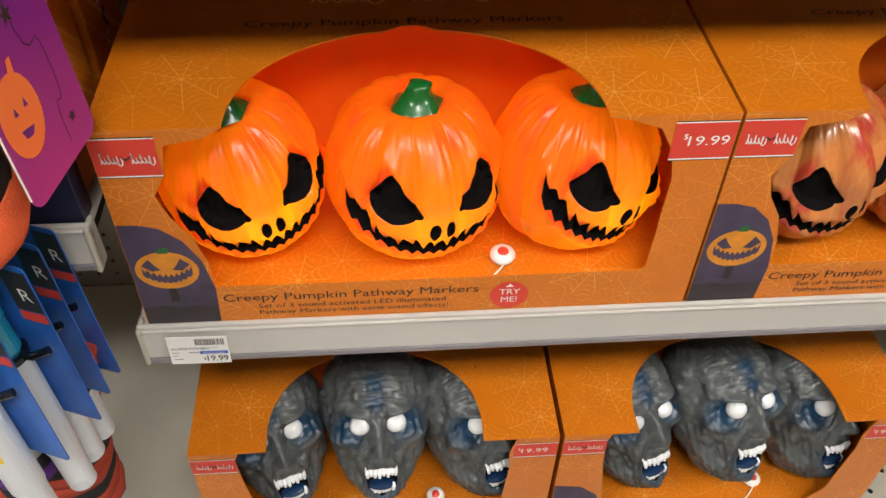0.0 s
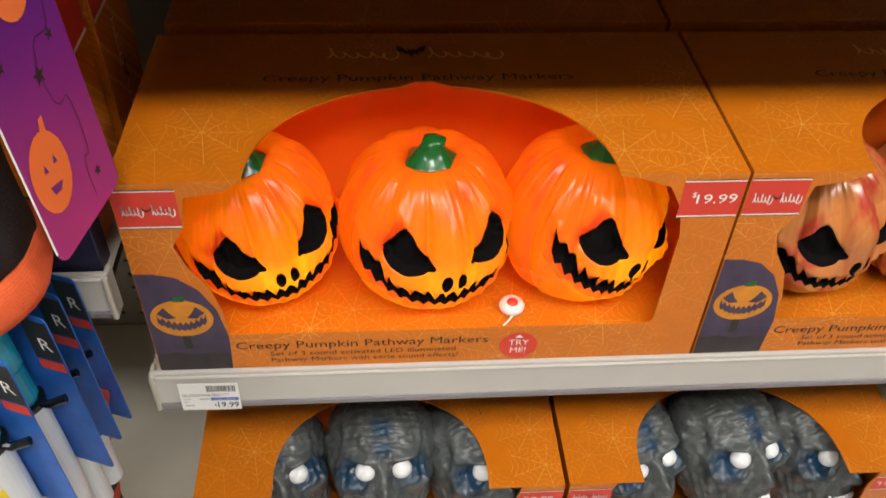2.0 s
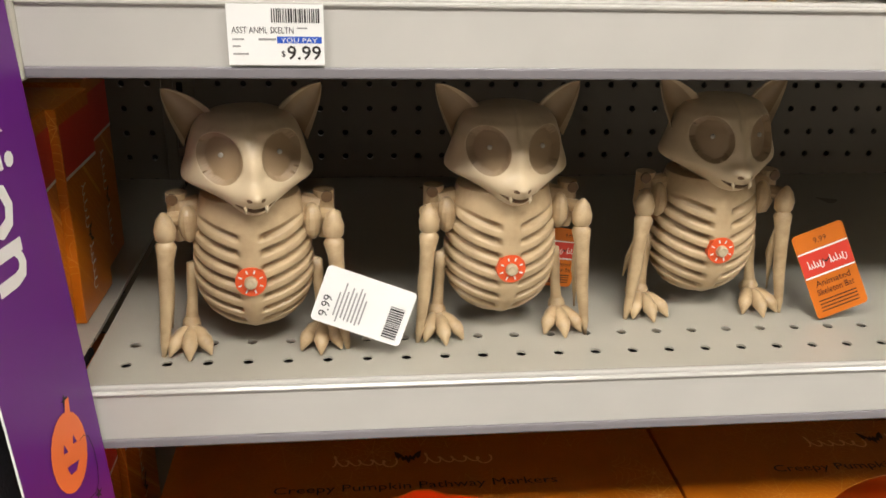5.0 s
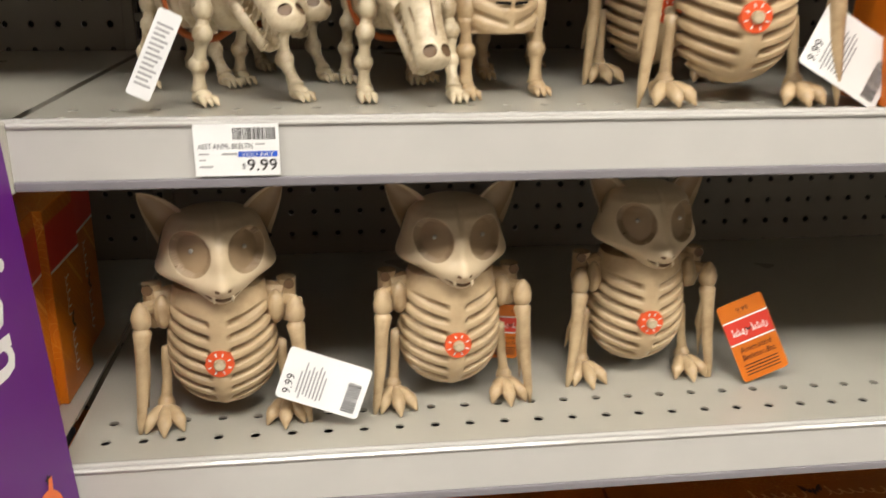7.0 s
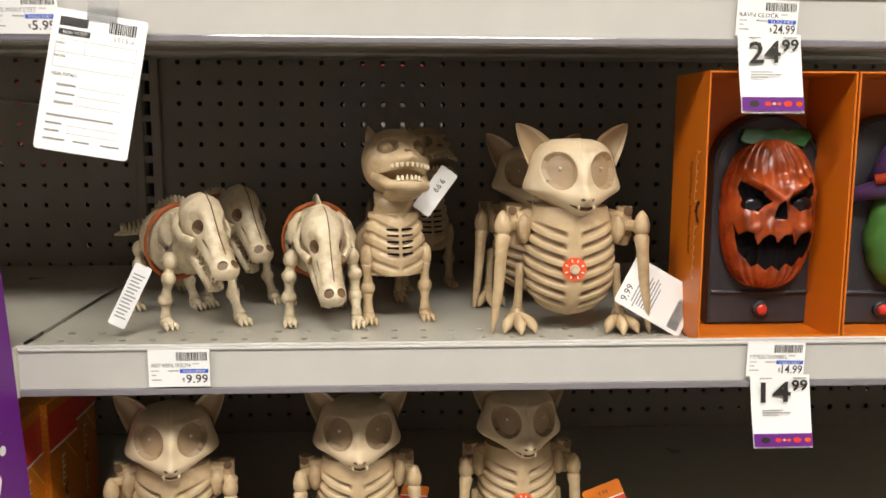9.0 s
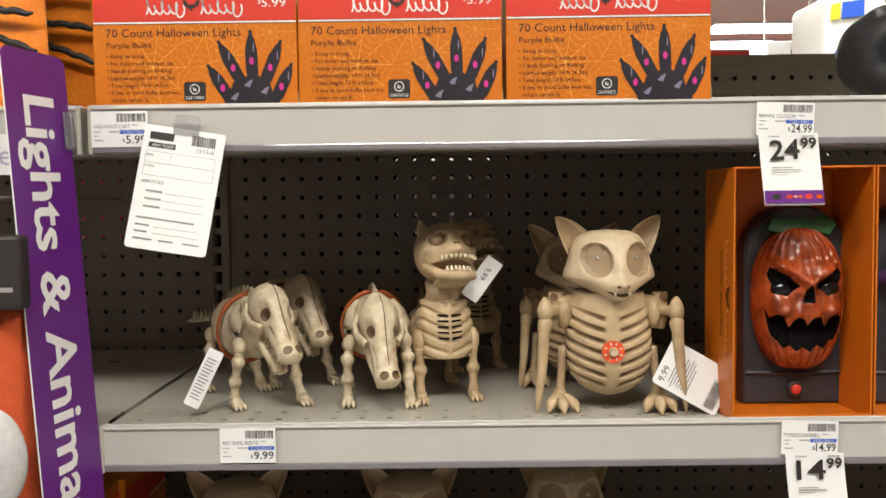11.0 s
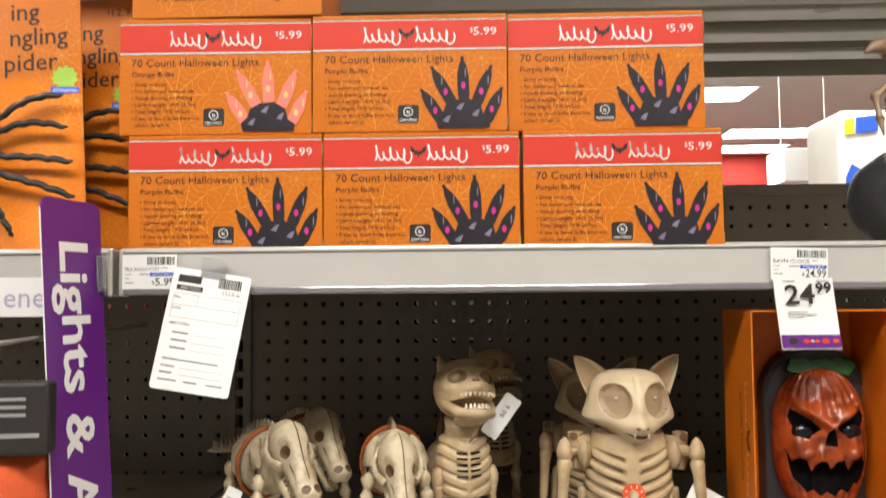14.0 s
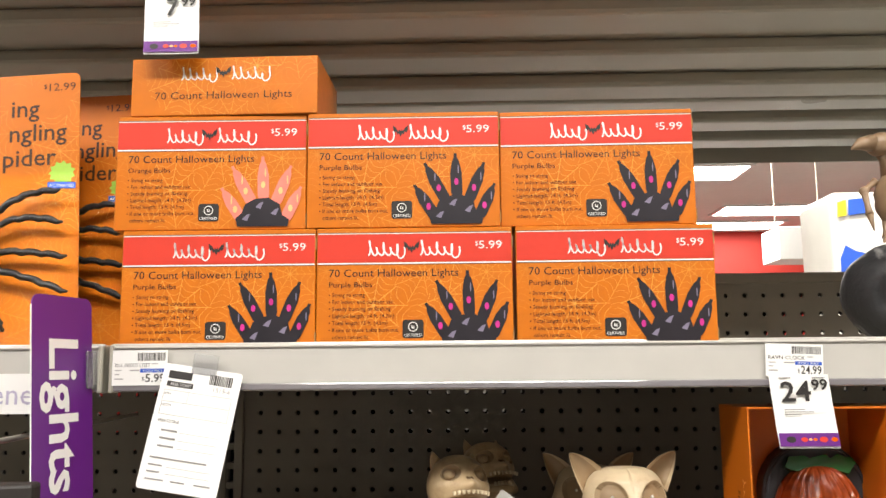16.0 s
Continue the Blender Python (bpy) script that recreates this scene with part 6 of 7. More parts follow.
def rib_shell(cy, cz, rx, ry, rz, period, lift=.0048, cut=None):
    bm = bmesh.new()
    nu, nv = 90, 60
    rows = []
    for j in range(1, nv):
        t = math.pi * j / nv
        row = []
        for i in range(nu):
            a = 2 * math.pi * i / nu
            y = -ry * math.cos(t)
            s = max(0, math.sin(2 * math.pi * (y + .18 * rz * math.cos(a)) / period)) ** .8
            side = max(0, min(1, (abs(math.sin(a)) - .12) / .2))
            r = 1 - lift / rx * s * side * math.sin(t)
            x, z = rx * math.sin(t) ** .7 * math.sin(a) * r, rz * math.sin(t) ** .7 * math.cos(a) * r
            if cut is not None:
                z = max(z, cut)
            row.append(bm.verts.new((x, cy + y, cz + z)))
        rows.append((row, y))
    for (a, _), (b, _) in zip(rows, rows[1:]):
        for i in range(nu):
            k = (i + 1) % nu
            bm.faces.new([a[i], a[k], b[k], b[i]]).smooth = True
    bm.faces.new(rows[0][0])
    bm.faces.new(rows[-1][0][::-1])
    bmesh.ops.recalc_face_normals(bm, faces=bm.faces[:])
    return bm


MUZZLE = [(0, 0, 0), (.06, .0110, .0120), (.18, .0165, .0185), (.32, .0160, .0195), (.45, .0118, .0165), (.60, .0102, .0125), (.80, .0098, .0100), (.92, .0104, .0094), (.97, .0076, .0070), (1, 0, 0)]


def hound_skull():
    """A long-snouted skull that points along -y; its neck end lies at the origin."""
    def fn(u, v):
        a, s = 2 * math.pi * (u - .5), v
        y = .014 - .082 * s
        w, h = along(MUZZLE, s, 1), along(MUZZLE, s, 2)
        d = abs(math.degrees(a))
        hollow = .0030 * math.exp(-((d - 118) / 18) ** 2 - ((s - .44) / .07) ** 2) + .0016 * math.exp(-((d - 105) / 14) ** 2 - ((s - .68) / .09) ** 2)
        brow = .0022 * math.exp(-((d - 148) / 12) ** 2 - ((s - .38) / .06) ** 2)
        crest = .0016 * math.exp(-((d - 180) / 9) ** 2 - ((s - .18) / .14) ** 2)
        z = -(h + brow + crest) * math.cos(a)
        if math.cos(a) > .50:
            z = -h * .50
        return ((w + brow - hollow) * math.sin(a), y, z)
    oval = lambda d, s, rd, rs: [(.5 + (d + rd * math.cos(q)) / 360, s + rs * math.sin(q)) for q in [2 * math.pi * i / 16 for i in range(16)]]
    bm = bmesh.new()
    f = Form(fn, (0, -.025, 0))
    carved(bm, f, 110, 90, [(oval(s * 116, .435, 21, .060), 1, .0062) for s in (-1, 1)] + [(oval(s * 150, .905, 24, .042), 1, .0045) for s in (-1, 1)] + [(oval(s * 112, .62, 6, .060), 2, .0016) for s in (-1, 1)])
    for s in (-1, 1):
        tube(bm, [(s * .0150, .002, -.004), (s * .0196, -.008, -.006), (s * .0190, -.018, -.006), (s * .0125, -.028, -.003)], [.0028, .0024, .0024, .0030], 10, flat=1.5)
    bmesh.ops.recalc_face_normals(bm, faces=bm.faces[:])
    return bm


def skeleton_hound(m, label, head=(42, 0, 0), step=.012, jaw=12, drop=0.0):
    d = thing("skeleton_dog", m, label, "skeleton dog", "skeleton animals")
    bone = M["bone_pale"]
    part("rib_cage", rib_shell(.018, .0720, .0290, .0560, .0330, .0135, lift=.0068, cut=-.0260), bone, d)
    for s in (-1, 1):
        bm = bmesh.new()
        tube(bm, [(s * .0170, -.002, .0990), (s * .0235, -.010, .0900), (s * .0275, -.019, .0770), (s * .0285, -.026, .0620)], [.0030, .0055, .0060, .0062], 12, flat=.8)
        part("shoulder_blade", bm, bone, d, smooth=True)
    hm = Matrix.Translation((0, -.0290, .1030 - drop)) @ pose(0, 0, 0, *head) @ Matrix.Scale(1.16, 4)
    part("skull", hound_skull(), [bone, M["groove"], M["socket"]], d, m=hm)
    bm = bmesh.new()
    for s in (-1, 1):
        tube(bm, [(s * .0120, .002, -.0090), (s * .0105, -.014, -.0165), (s * .0080, -.036, -.0150), (s * .0030, -.0600, -.0125)], [.0035, .0034, .0028, .0032], 10, flat=1.3)
    ball(bm, (0, -.0560, -.0130), (.0066, .0070, .0034), 12, 8)
    jm = hm @ pose(0, 0, 0, jaw, 0, 0)
    part("jaw", bm, bone, d, smooth=True, m=jm)
    for mtx, z0, zd in ((hm, -.0048, -.0062), (jm, -.0125, .0058)):
        bm = bmesh.new()
        for s in (-1, 1):
            for k in range(9):
                y = -.024 - .0046 * k
                x = s * (.0098 - .0004 * k) * (1 if zd < 0 else .86 - .04 * k)
                tube(bm, [(x, y, z0), (x, y, z0 + zd * (1.25 if k == 7 else .85))], [.0015, .0004], 6)
        part("teeth", bm, bone, d, m=mtx)
    bm = bmesh.new()
    tube(bm, [(0, .008, .0145), (0, -.001, .0203), (0, -.012, .0203), (0, -.023, .0170), (0, -.035, .0130), (0, -.052, .0101)], .0005, 5)
    part("seam", bm, M["groove"], d, m=hm)
    bm = bmesh.new()
    tube(bm, [(0, -.012, .090), (0, -.024, .0985), (0, -.034, .100)], [.016, .012, .010], 14)
    part("neck", bm, bone, d, smooth=True)
    bm = bmesh.new()
    for k in range(11):
        y = -.018 + .0095 * k
        h = .1060 - .00035 * (k - 3) ** 2
        tube(bm, [(0, y, h - .010), (0, y + .001, h), (0, y + .004, h + .0085)], [.0038, .0028, .0010], 8, flat=1.6)
    part("spine", bm, bone, d, smooth=True)
    bm = bmesh.new()
    pts = [Vector((.004 * math.sin(k * .5), .068 + .0085 * k, .0860 - .0034 * k + .00015 * k * k)) for k in range(12)]
    for k, p in enumerate(pts):
        ball(bm, p, .0058 - .0003 * k, 8, 6)
        tube(bm, [p, p + Vector((0, .005, .0150 - .0007 * k))], [.0026, .0008], 6)
        for s in (-1, 1):
            tube(bm, [p, p + Vector((s * .008, .004, -.004))], [.0020, .0006], 6)
    part("tail", bm, bone, d, smooth=True)
    for x, y, dy, name in ((-.0295, -.0260, step * .5, "front_leg"), (.0295, -.0260, -step, "front_leg"), (-.0240, .0600, step, "hind_leg"), (.0240, .0600, -step, "hind_leg")):
        bm = bmesh.new()
        ball(bm, (x * .92, y, .0610), (.0066, .0075, .0085), 12, 8)
        knob_leg(bm, [(x * .90, y, .0640), (x, y - .002, .0460), (x, y + dy * .4 + .003, .0260), (x, y + dy, .0090)], .0048)
        small_paw(bm, x, y + dy)
        part(name, bm, bone, d, smooth=True)
    bm = bmesh.new()
    tube(bm, [(.0325 * math.sin(q), .016 - .006 * math.cos(q), .0720 + .0350 * math.cos(q)) for q in [2 * math.pi * k / 22 for k in range(23)]], .0014, 6, flat=2.0)
    part("strap", bm, M["strap"], d, "orange-brown elastic strap", smooth=True)
    return d


M["strap"] = mat("orange_strap", (0.42, 0.10, 0.02), 0.5, vary=0.15, scale=80)
houndA = skeleton_hound(pose(-.1190, .5480, ZA, 0, 0, 36), "pale plastic skeleton dog with a spiny tail and white tag", (42, 0, 0), .016, 11)
copy_thing(houndA, pose(-.1010, .6420, ZA, 0, 0, 34))["label"] = "pale plastic skeleton dog standing behind another in the shade"
bm = bmesh.new()
slab(bm, rounded(0, .0150, -.0560, 0, .002), .0004)
tagA = part("tag", bm, M["paper"], houndA, "narrow white swing tag", m=pose(0, 0, 0, 0, 0, -36) @ pose(-.0290, -.0580, .0640, -10, 25, 0))
bar_print("small_print", [(.0025, .0125 - .0012 * (k % 3), -.010 - .0032 * k, -.0088 - .0032 * k) for k in range(13)], M["grey"], tagA, -.0003)
houndB = skeleton_hound(pose(.0010, .5500, ZA, 0, 0, 10), "pale plastic skeleton dog with its long skull bent down", (56, 0, 8), .010, 4, .012)


def cat_skull():
    def fn(u, v):
        a, t = 2 * math.pi * (u - .5), math.pi * v
        d, el = a * 57.3, (v - .5) * 180
        k = math.sin(t) ** .85
        g = lambda c, b, s, q: math.exp(-((d - c) / s) ** 2 - ((el - b) / q) ** 2)
        f = .0300 * k + .0110 * g(0, -20, 22, 12) + .003 * g(0, -8, 9, 9) + .0025 * (g(-32, 27, 18, 6) + g(32, 27, 18, 6)) + .0018 * (g(-48, -14, 14, 9) + g(48, -14, 14, 9))
        z = -.0290 * math.cos(t)
        if el < -32 and abs(d) < 70:
            z = max(z, -.0170)
        return ((.0300 * k + .002 * g(60, -10, 15, 12) + .002 * g(-60, -10, 15, 12)) * math.sin(a), -f * math.cos(a), z)
    oval = lambda d, e, rd, re: [(.5 + (d + rd * math.cos(q)) / 360, .5 + (e + re * math.sin(q)) / 180) for q in [2 * math.pi * i / 18 for i in range(18)]]
    bm = bmesh.new()
    carved(bm, Form(fn), 100, 70, [(oval(-33, 10, 20, 15), 1, .0055), (oval(33, 10, 20, 15), 1, .0055), (oval(-4, -4, 3.4, 5), 2, .003), (oval(4, -4, 3.4, 5), 2, .003)])
    return bm


def skeleton_cat(m, label, head=(-23, 4, 8)):
    c = thing("skeleton_cat", m, label, "skeleton cat", "skeleton animals")
    bone = M["bone"]
    hm = Matrix.Translation((0, -.004, .1460)) @ pose(0, 0, 0, *head)
    part("skull", cat_skull(), [bone, M["socket"], M["groove"]], c, m=hm)
    bm = bmesh.new()
    tube(bm, [(-.0240, -.006, -.0170), (-.0160, -.0230, -.0310), (0, -.0300, -.0335), (.0160, -.0230, -.0310), (.0240, -.006, -.0170)], [.0044, .0052, .0060, .0052, .0044], 12)
    ball(bm, (0, -.012, -.0340), (.0180, .0200, .0050), 16, 8)
    part("jaw", bm, bone, c, smooth=True, m=hm)
    bm = bmesh.new()
    for k in range(9):
        q = radians(-40 + 10 * k)
        x, y = .0265 * math.sin(q), -.0120 - .0265 * math.cos(q)
        tube(bm, [(x, y, -.0150), (x, y, -.0185)], [.0020, .0012], 8)
        if 1 <= k <= 7:
            tube(bm, [(x * .85, y + .0055, -.0290), (x * .85, y + .005, -.0245)], [.0020, .0010], 8)
    part("teeth", bm, M["bone_pale"], c, m=hm)
    for s in (-1, 1):
        bm = bmesh.new()
        tube(bm, [(s * .0175, .004, .0200), (s * .0200, .004, .0280), (s * .0215, .004, .0350)], [.0080, .0050, .0008], 10, flat=.5)
        part("ear", bm, bone, c, smooth=True, m=hm)
        bm = bmesh.new()
        ball(bm, (s * .0146, -.0172, .0050), (.0062, .0070, .0055), 14, 10)
        part("eye", bm, bone, c, smooth=True, m=hm)
    bm = bmesh.new()
    tube(bm, [(0, .004, .0920), (0, .002, .1040), (0, -.001, .1160)], [.0220, .0170, .0190], 18)
    part("neck", bm, bone, c, smooth=True)
    bm = bmesh.new()
    nu, nv = 80, 60
    rows = []
    for j in range(nv + 1):
        t = j / nv
        z = .0440 + .0560 * t
        w = .0315 - .0080 * t ** 2 - .003 * (1 - t) ** 3
        row = []
        for i in range(nu):
            a = 2 * math.pi * i / nu
            d = (math.degrees(a) + 180) % 360 - 180
            s = max(0, math.sin(2 * math.pi * (z - .010 * min(1, abs(d) / 60)) / .0115))
            fold = .0024 * s * max(0, min(1, (abs(d) - 4) / 4)) * max(0, min(1, (130 - abs(d)) / 20))
            row.append(bm.verts.new(((w - fold) * math.sin(a), -(w * .85 - fold) * math.cos(a), z)))
        rows.append(row)
    for a, b in zip(rows, rows[1:]):
        for i in range(nu):
            bm.faces.new([a[i], a[(i + 1) % nu], b[(i + 1) % nu], b[i]]).smooth = True
    bm.faces.new(rows[-1]), bm.faces.new(rows[0][::-1])
    part("rib_cage", bm, bone, c)
    for s in (-1, 1):
        for k in range(5):
            bm = bmesh.new()
            z = .0640 + .0055 * k
            patch(bm, [(s * .0015, z - .001), (s * .0120, z), (s * .0120, z + .0016), (s * .0015, z + .0014)], 0)
            for v in bm.verts:
                t = (v.co.z - .0440) / .056
                w = (.0315 - .0080 * t ** 2) * .85
                v.co.y = -w * math.cos(math.asin(min(.9, abs(v.co.x) / .030))) - .0004
            part("rib_slot", bm, M["hollow"], c)
    part("hind_body", rib_shell(.0500, .0640, .0270, .0460, .0260, .0130, cut=-.0200), bone, c)
    for x, y, name in ((-.0270, -.0080, "front_leg"), (.0270, -.0080, "front_leg"), (-.0240, .0800, "hind_leg"), (.0240, .0800, "hind_leg")):
        bm = bmesh.new()
        ball(bm, (x, y + .002, .0600), (.0070, .0095, .0120), 12, 8)
        knob_leg(bm, [(x, y, .0540), (x, y - .001, .0320), (x, y - .002, .0085)], .0050)
        small_paw(bm, x, y - .002)
        part(name, bm, bone, c, smooth=True)
    bm = bmesh.new()
    tube(bm, [(0, .092, .066), (0, .110, .074), (.004, .124, .090), (.006, .130, .106)], [.0055, .0048, .0040, .0015], 10)
    part("tail", bm, bone, c, smooth=True)
    return c


catA = skeleton_cat(pose(.0700, .5470, ZA, 0, 0, 14), "cream plastic skeleton cat with open jaws and a white tag")
copy_thing(catA, pose(.1020, .7000, ZA, 0, 0, 22))["label"] = "cream plastic skeleton cat standing behind another in the shade"
bm = bmesh.new()
slab(bm, rounded(0, .0180, -.0460, 0, .002), .0004)
tagC = part("tag", bm, M["paper"], catA, "small white swing tag", m=pose(0, 0, 0, 0, 0, -14) @ pose(.0440, -.0100, .1440, 0, 36, 0))
letters("9.99", .0080, M["black"], tagC, 0, 0, 0, turn=Matrix.Translation((.0060, -.0004, -.010)) @ pose(0, 0, 0, 0, 90, 0))


# ---- the neighbouring bay, the far shop ----
def side_carton(m, W, D, H, label):
    """A carton whose side shows past the upright: red band above, pen strokes down the side."""
    box = carton("light_string_box", m, W, D, H, M["orange"], label, "box", "boxes in the next bay")
    side = Matrix.Translation((W + .0004, 0, 0)) @ pose(0, 0, 0, 0, 0, 90)
    for name, mtl, rects in (("red_band", M["red"], [(.0006, D - .0006, H * .70, H * .93)]), ("white_rule", M["white"], [(.0006, D - .0006, H * .685, H * .70)])):
        bm = bmesh.new()
        bars(bm, rects, 0, side)
        part(name, bm, mtl, box)
    brand_marks(box, 0, H * .52, -.004, .009, 0, M["white"], M["black"], 7, side @ Matrix.Translation((D * .45, -.0003, H * .62)) @ pose(0, 0, 0, 0, 90, 0))
    return box


c1 = side_carton(pose(-.428, .462, DECKS["bat"] + .0005, 0, 0, 2), .176, .066, .150, "orange light-string carton with a red band in the next bay")
copy_thing(c1, pose(-.424, .536, DECKS["bat"] + .0005, 0, 0, -1))
copy_thing(c1, pose(-.432, .612, DECKS["bat"] + .0005, 0, 0, 1))
c2 = side_carton(pose(-.428, .470, .8795), .180, .085, .190, "tall orange carton with a red band in the next bay")
copy_thing(c2, pose(-.424, .562, .8795))


def dark_box(m):
    box = thing("dark_box", m, "dark navy carton on the shelf of the next bay", "box")
    bm = bmesh.new()
    block(bm, 0, .110, 0, .020, 0, .055, .0008)
    part("carton", bm, M["navy"], box)


M["navy"] = mat("navy_print", (0.012, 0.012, 0.035), 0.4, vary=0.3, scale=60)
dark_box(pose(-.352, .446, .8795))


# spider packs
M["spider"] = mat("black_spider_fur", (0.012, 0.012, 0.013), 0.45, vary=0.3, scale=200, bump=.4, bump_scale=500)
M["blister"] = mat("clear_blister", (0.95, 0.95, 0.95), 0.06, vary=0.02)
bb = M["blister"].node_tree.nodes["Principled BSDF"]
bb.inputs["Transmission Weight"].default_value, bb.inputs["IOR"].default_value = 1.0, 1.12


def spider_pack(m, label):
    W, H = .190, .268
    pack = thing("spider_pack", m, label, "toy pack", "spider packs")
    bm = bmesh.new()
    slab(bm, rounded(-W, 0, 0, H, .006, 4), .0012)
    part("card", bm, M["orange"], pack)
    e = -.0004
    letters("$", .0065, M["brown"], pack, -.0345, e, H - .0150)
    letters("12.99", .0110, M["brown"], pack, -.0290, e, H - .0175, .0250)
    for k, word in enumerate(("ing", "ngling", "pider")):
        letters(word, .0240, M["brown"], pack, -.008 - (.030 if k == 0 else .004 if k == 1 else .014), e, H - .042 - .0245 * k, align="RIGHT", bold=.0002)
    star = [(-.0160 + .0130 * (1 if i % 2 else .78) * math.cos(i * math.pi / 11), H - .100 + .0125 * (1 if i % 2 else .78) * math.sin(i * math.pi / 11)) for i in range(22)]
    flat("green_burst", star, M["lime"], pack, e)
    bar_print("blue_strip", [(-.0290, -.0030, H - .1155, H - .1095)], M["blue"], pack, e - .0002)
    letters("ACTIVATED", .0040, M["white"], pack, -.0275, e - .0004, H - .1142, .0230)
    bm = bmesh.new()
    ball(bm, (-.105, -.020, .095), (.030, .018, .034), 20, 14)
    part("spider_body", bm, M["spider"], pack, "furry black spider body", smooth=True)
    for k, (zz, tz, tx) in enumerate(((.115, .148, -.012), (.108, .117, -.009), (.094, .085, -.005), (.082, .052, -.004), (.070, .020, -.060))):
        pts = []
        for i in range(15):
            s = i / 14
            x = -.085 + (tx + .085) * s
            z = zz + (tz - zz) * s + .010 * math.sin(math.pi * s) * (1 if k < 2 else .2)
            tw = .0011
            pts.append((x, -.016 + .004 * s + tw * math.sin(i * 2.2), z + tw * math.cos(i * 2.2)))
        bm = bmesh.new()
        tube(bm, pts, [.0032] * 13 + [.0026, .0010], 8)
        part("spider_leg", bm, M["spider"], pack, smooth=True)
    bm = bmesh.new()
    n, w = 26, 16
    rows = []
    for j in range(w + 1):
        row = []
        for i in range(n + 1):
            x, z = -.180 + .176 * i / n, .008 + .160 * j / w
            k = min(1, 5 * i / n, 5 * (1 - i / n)) ** .5 * min(1, 5 * j / w, 5 * (1 - j / w)) ** .5
            row.append(bm.verts.new((x, -.0008 - .028 * k - .003 * noise.noise(Vector((x * 45, z * 45, 0))) * k, z)))
        rows.append(row)
    for a, b in zip(rows, rows[1:]):
        for i in range(n):
            bm.faces.new([a[i], a[i + 1], b[i + 1], b[i]]).smooth = True
    ob = part("blister", bm, M["blister"], pack, "crinkled clear plastic bubble")
    ob.visible_shadow = False
    return pack


M["lime"] = mat("lime_print", (0.30, 0.50, 0.06), 0.45, vary=0.15, scale=90)
s1 = spider_pack(pose(-.2700, .4560, DECKS["light"] + .0005, -3, -3.5, 2), "orange carded toy spider under crinkled clear plastic")
copy_thing(s1, pose(-.2460, .5250, DECKS["light"] + .0005, -3, -2, 0))["label"] = "orange carded toy spider standing behind another pack"


def strip_sign():
    s = thing("shelf_strip", pose(-.420, .4180, 1.6050), "white plastic shelf strip with pale purple lettering", "shelf strip")
    bm = bmesh.new()
    slab(bm, rounded(0, .140, -.020, .014, .002), .001)
    part("strip", bm, M["white"], s)
    letters("ene", .0260, M["lilac"], s, .132, -.0004, -.012, align="RIGHT")
    bm = bmesh.new()
    block(bm, .02, .03, .001, .018, -.006, .006)
    part("clip", bm, M["clear"], s)


M["lilac"] = mat("lilac_print", (0.42, 0.38, 0.50), 0.5)
strip_sign()

# knitted things hanging by the sign
def knit(nt):
    tc = nt.nodes.new("ShaderNodeTexCoord")
    w = nt.nodes.new("ShaderNodeTexWave")
    w.bands_direction = "Z"
    w.inputs["Scale"].default_value, w.inputs["Distortion"].default_value = 160, 1.5
    nt.links.new(tc.outputs["Object"], w.inputs["Vector"])
    return calc(nt, "MULTIPLY", w.outputs["Fac"], .35)


M["knit_orange"] = base_mix(mat("orange_knit", (0.80, 0.13, 0.035), 0.9, vary=0.12, scale=120, bump=.6, bump_scale=500), knit, (0.60, 0.07, 0.015))
M["knit_black"] = base_mix(mat("black_knit", (0.010, 0.010, 0.012), 0.9, vary=0.3, scale=120, bump=.6, bump_scale=500), knit, (0.02, 0.02, 0.022))
M["knit_white"] = mat("pale_grey_knit", (0.55, 0.54, 0.52), 0.9, vary=0.2, scale=150, bump=.6, bump_scale=500)


def soft_tube(zs, rx, ry, wobble, seed):
    bm = bmesh.new()
    n = 36
    rows = []
    for z, k in zs:
        rows.append([bm.verts.new((rx * k * math.cos(2 * math.pi * i / n) * (1 + wobble * noise.noise(Vector((math.cos(2 * math.pi * i / n) * 2 + seed, math.sin(2 * math.pi * i / n) * 2, z * 14)))),
                                   ry * k * math.sin(2 * math.pi * i / n), z)) for i in range(n)])
    for a, b in zip(rows, rows[1:]):
        for i in range(n):
            bm.faces.new([a[i], a[(i + 1) % n], b[(i + 1) % n], b[i]]).smooth = True
    bm.faces.new(rows[0][::-1]), bm.faces.new(rows[-1])
    return bm


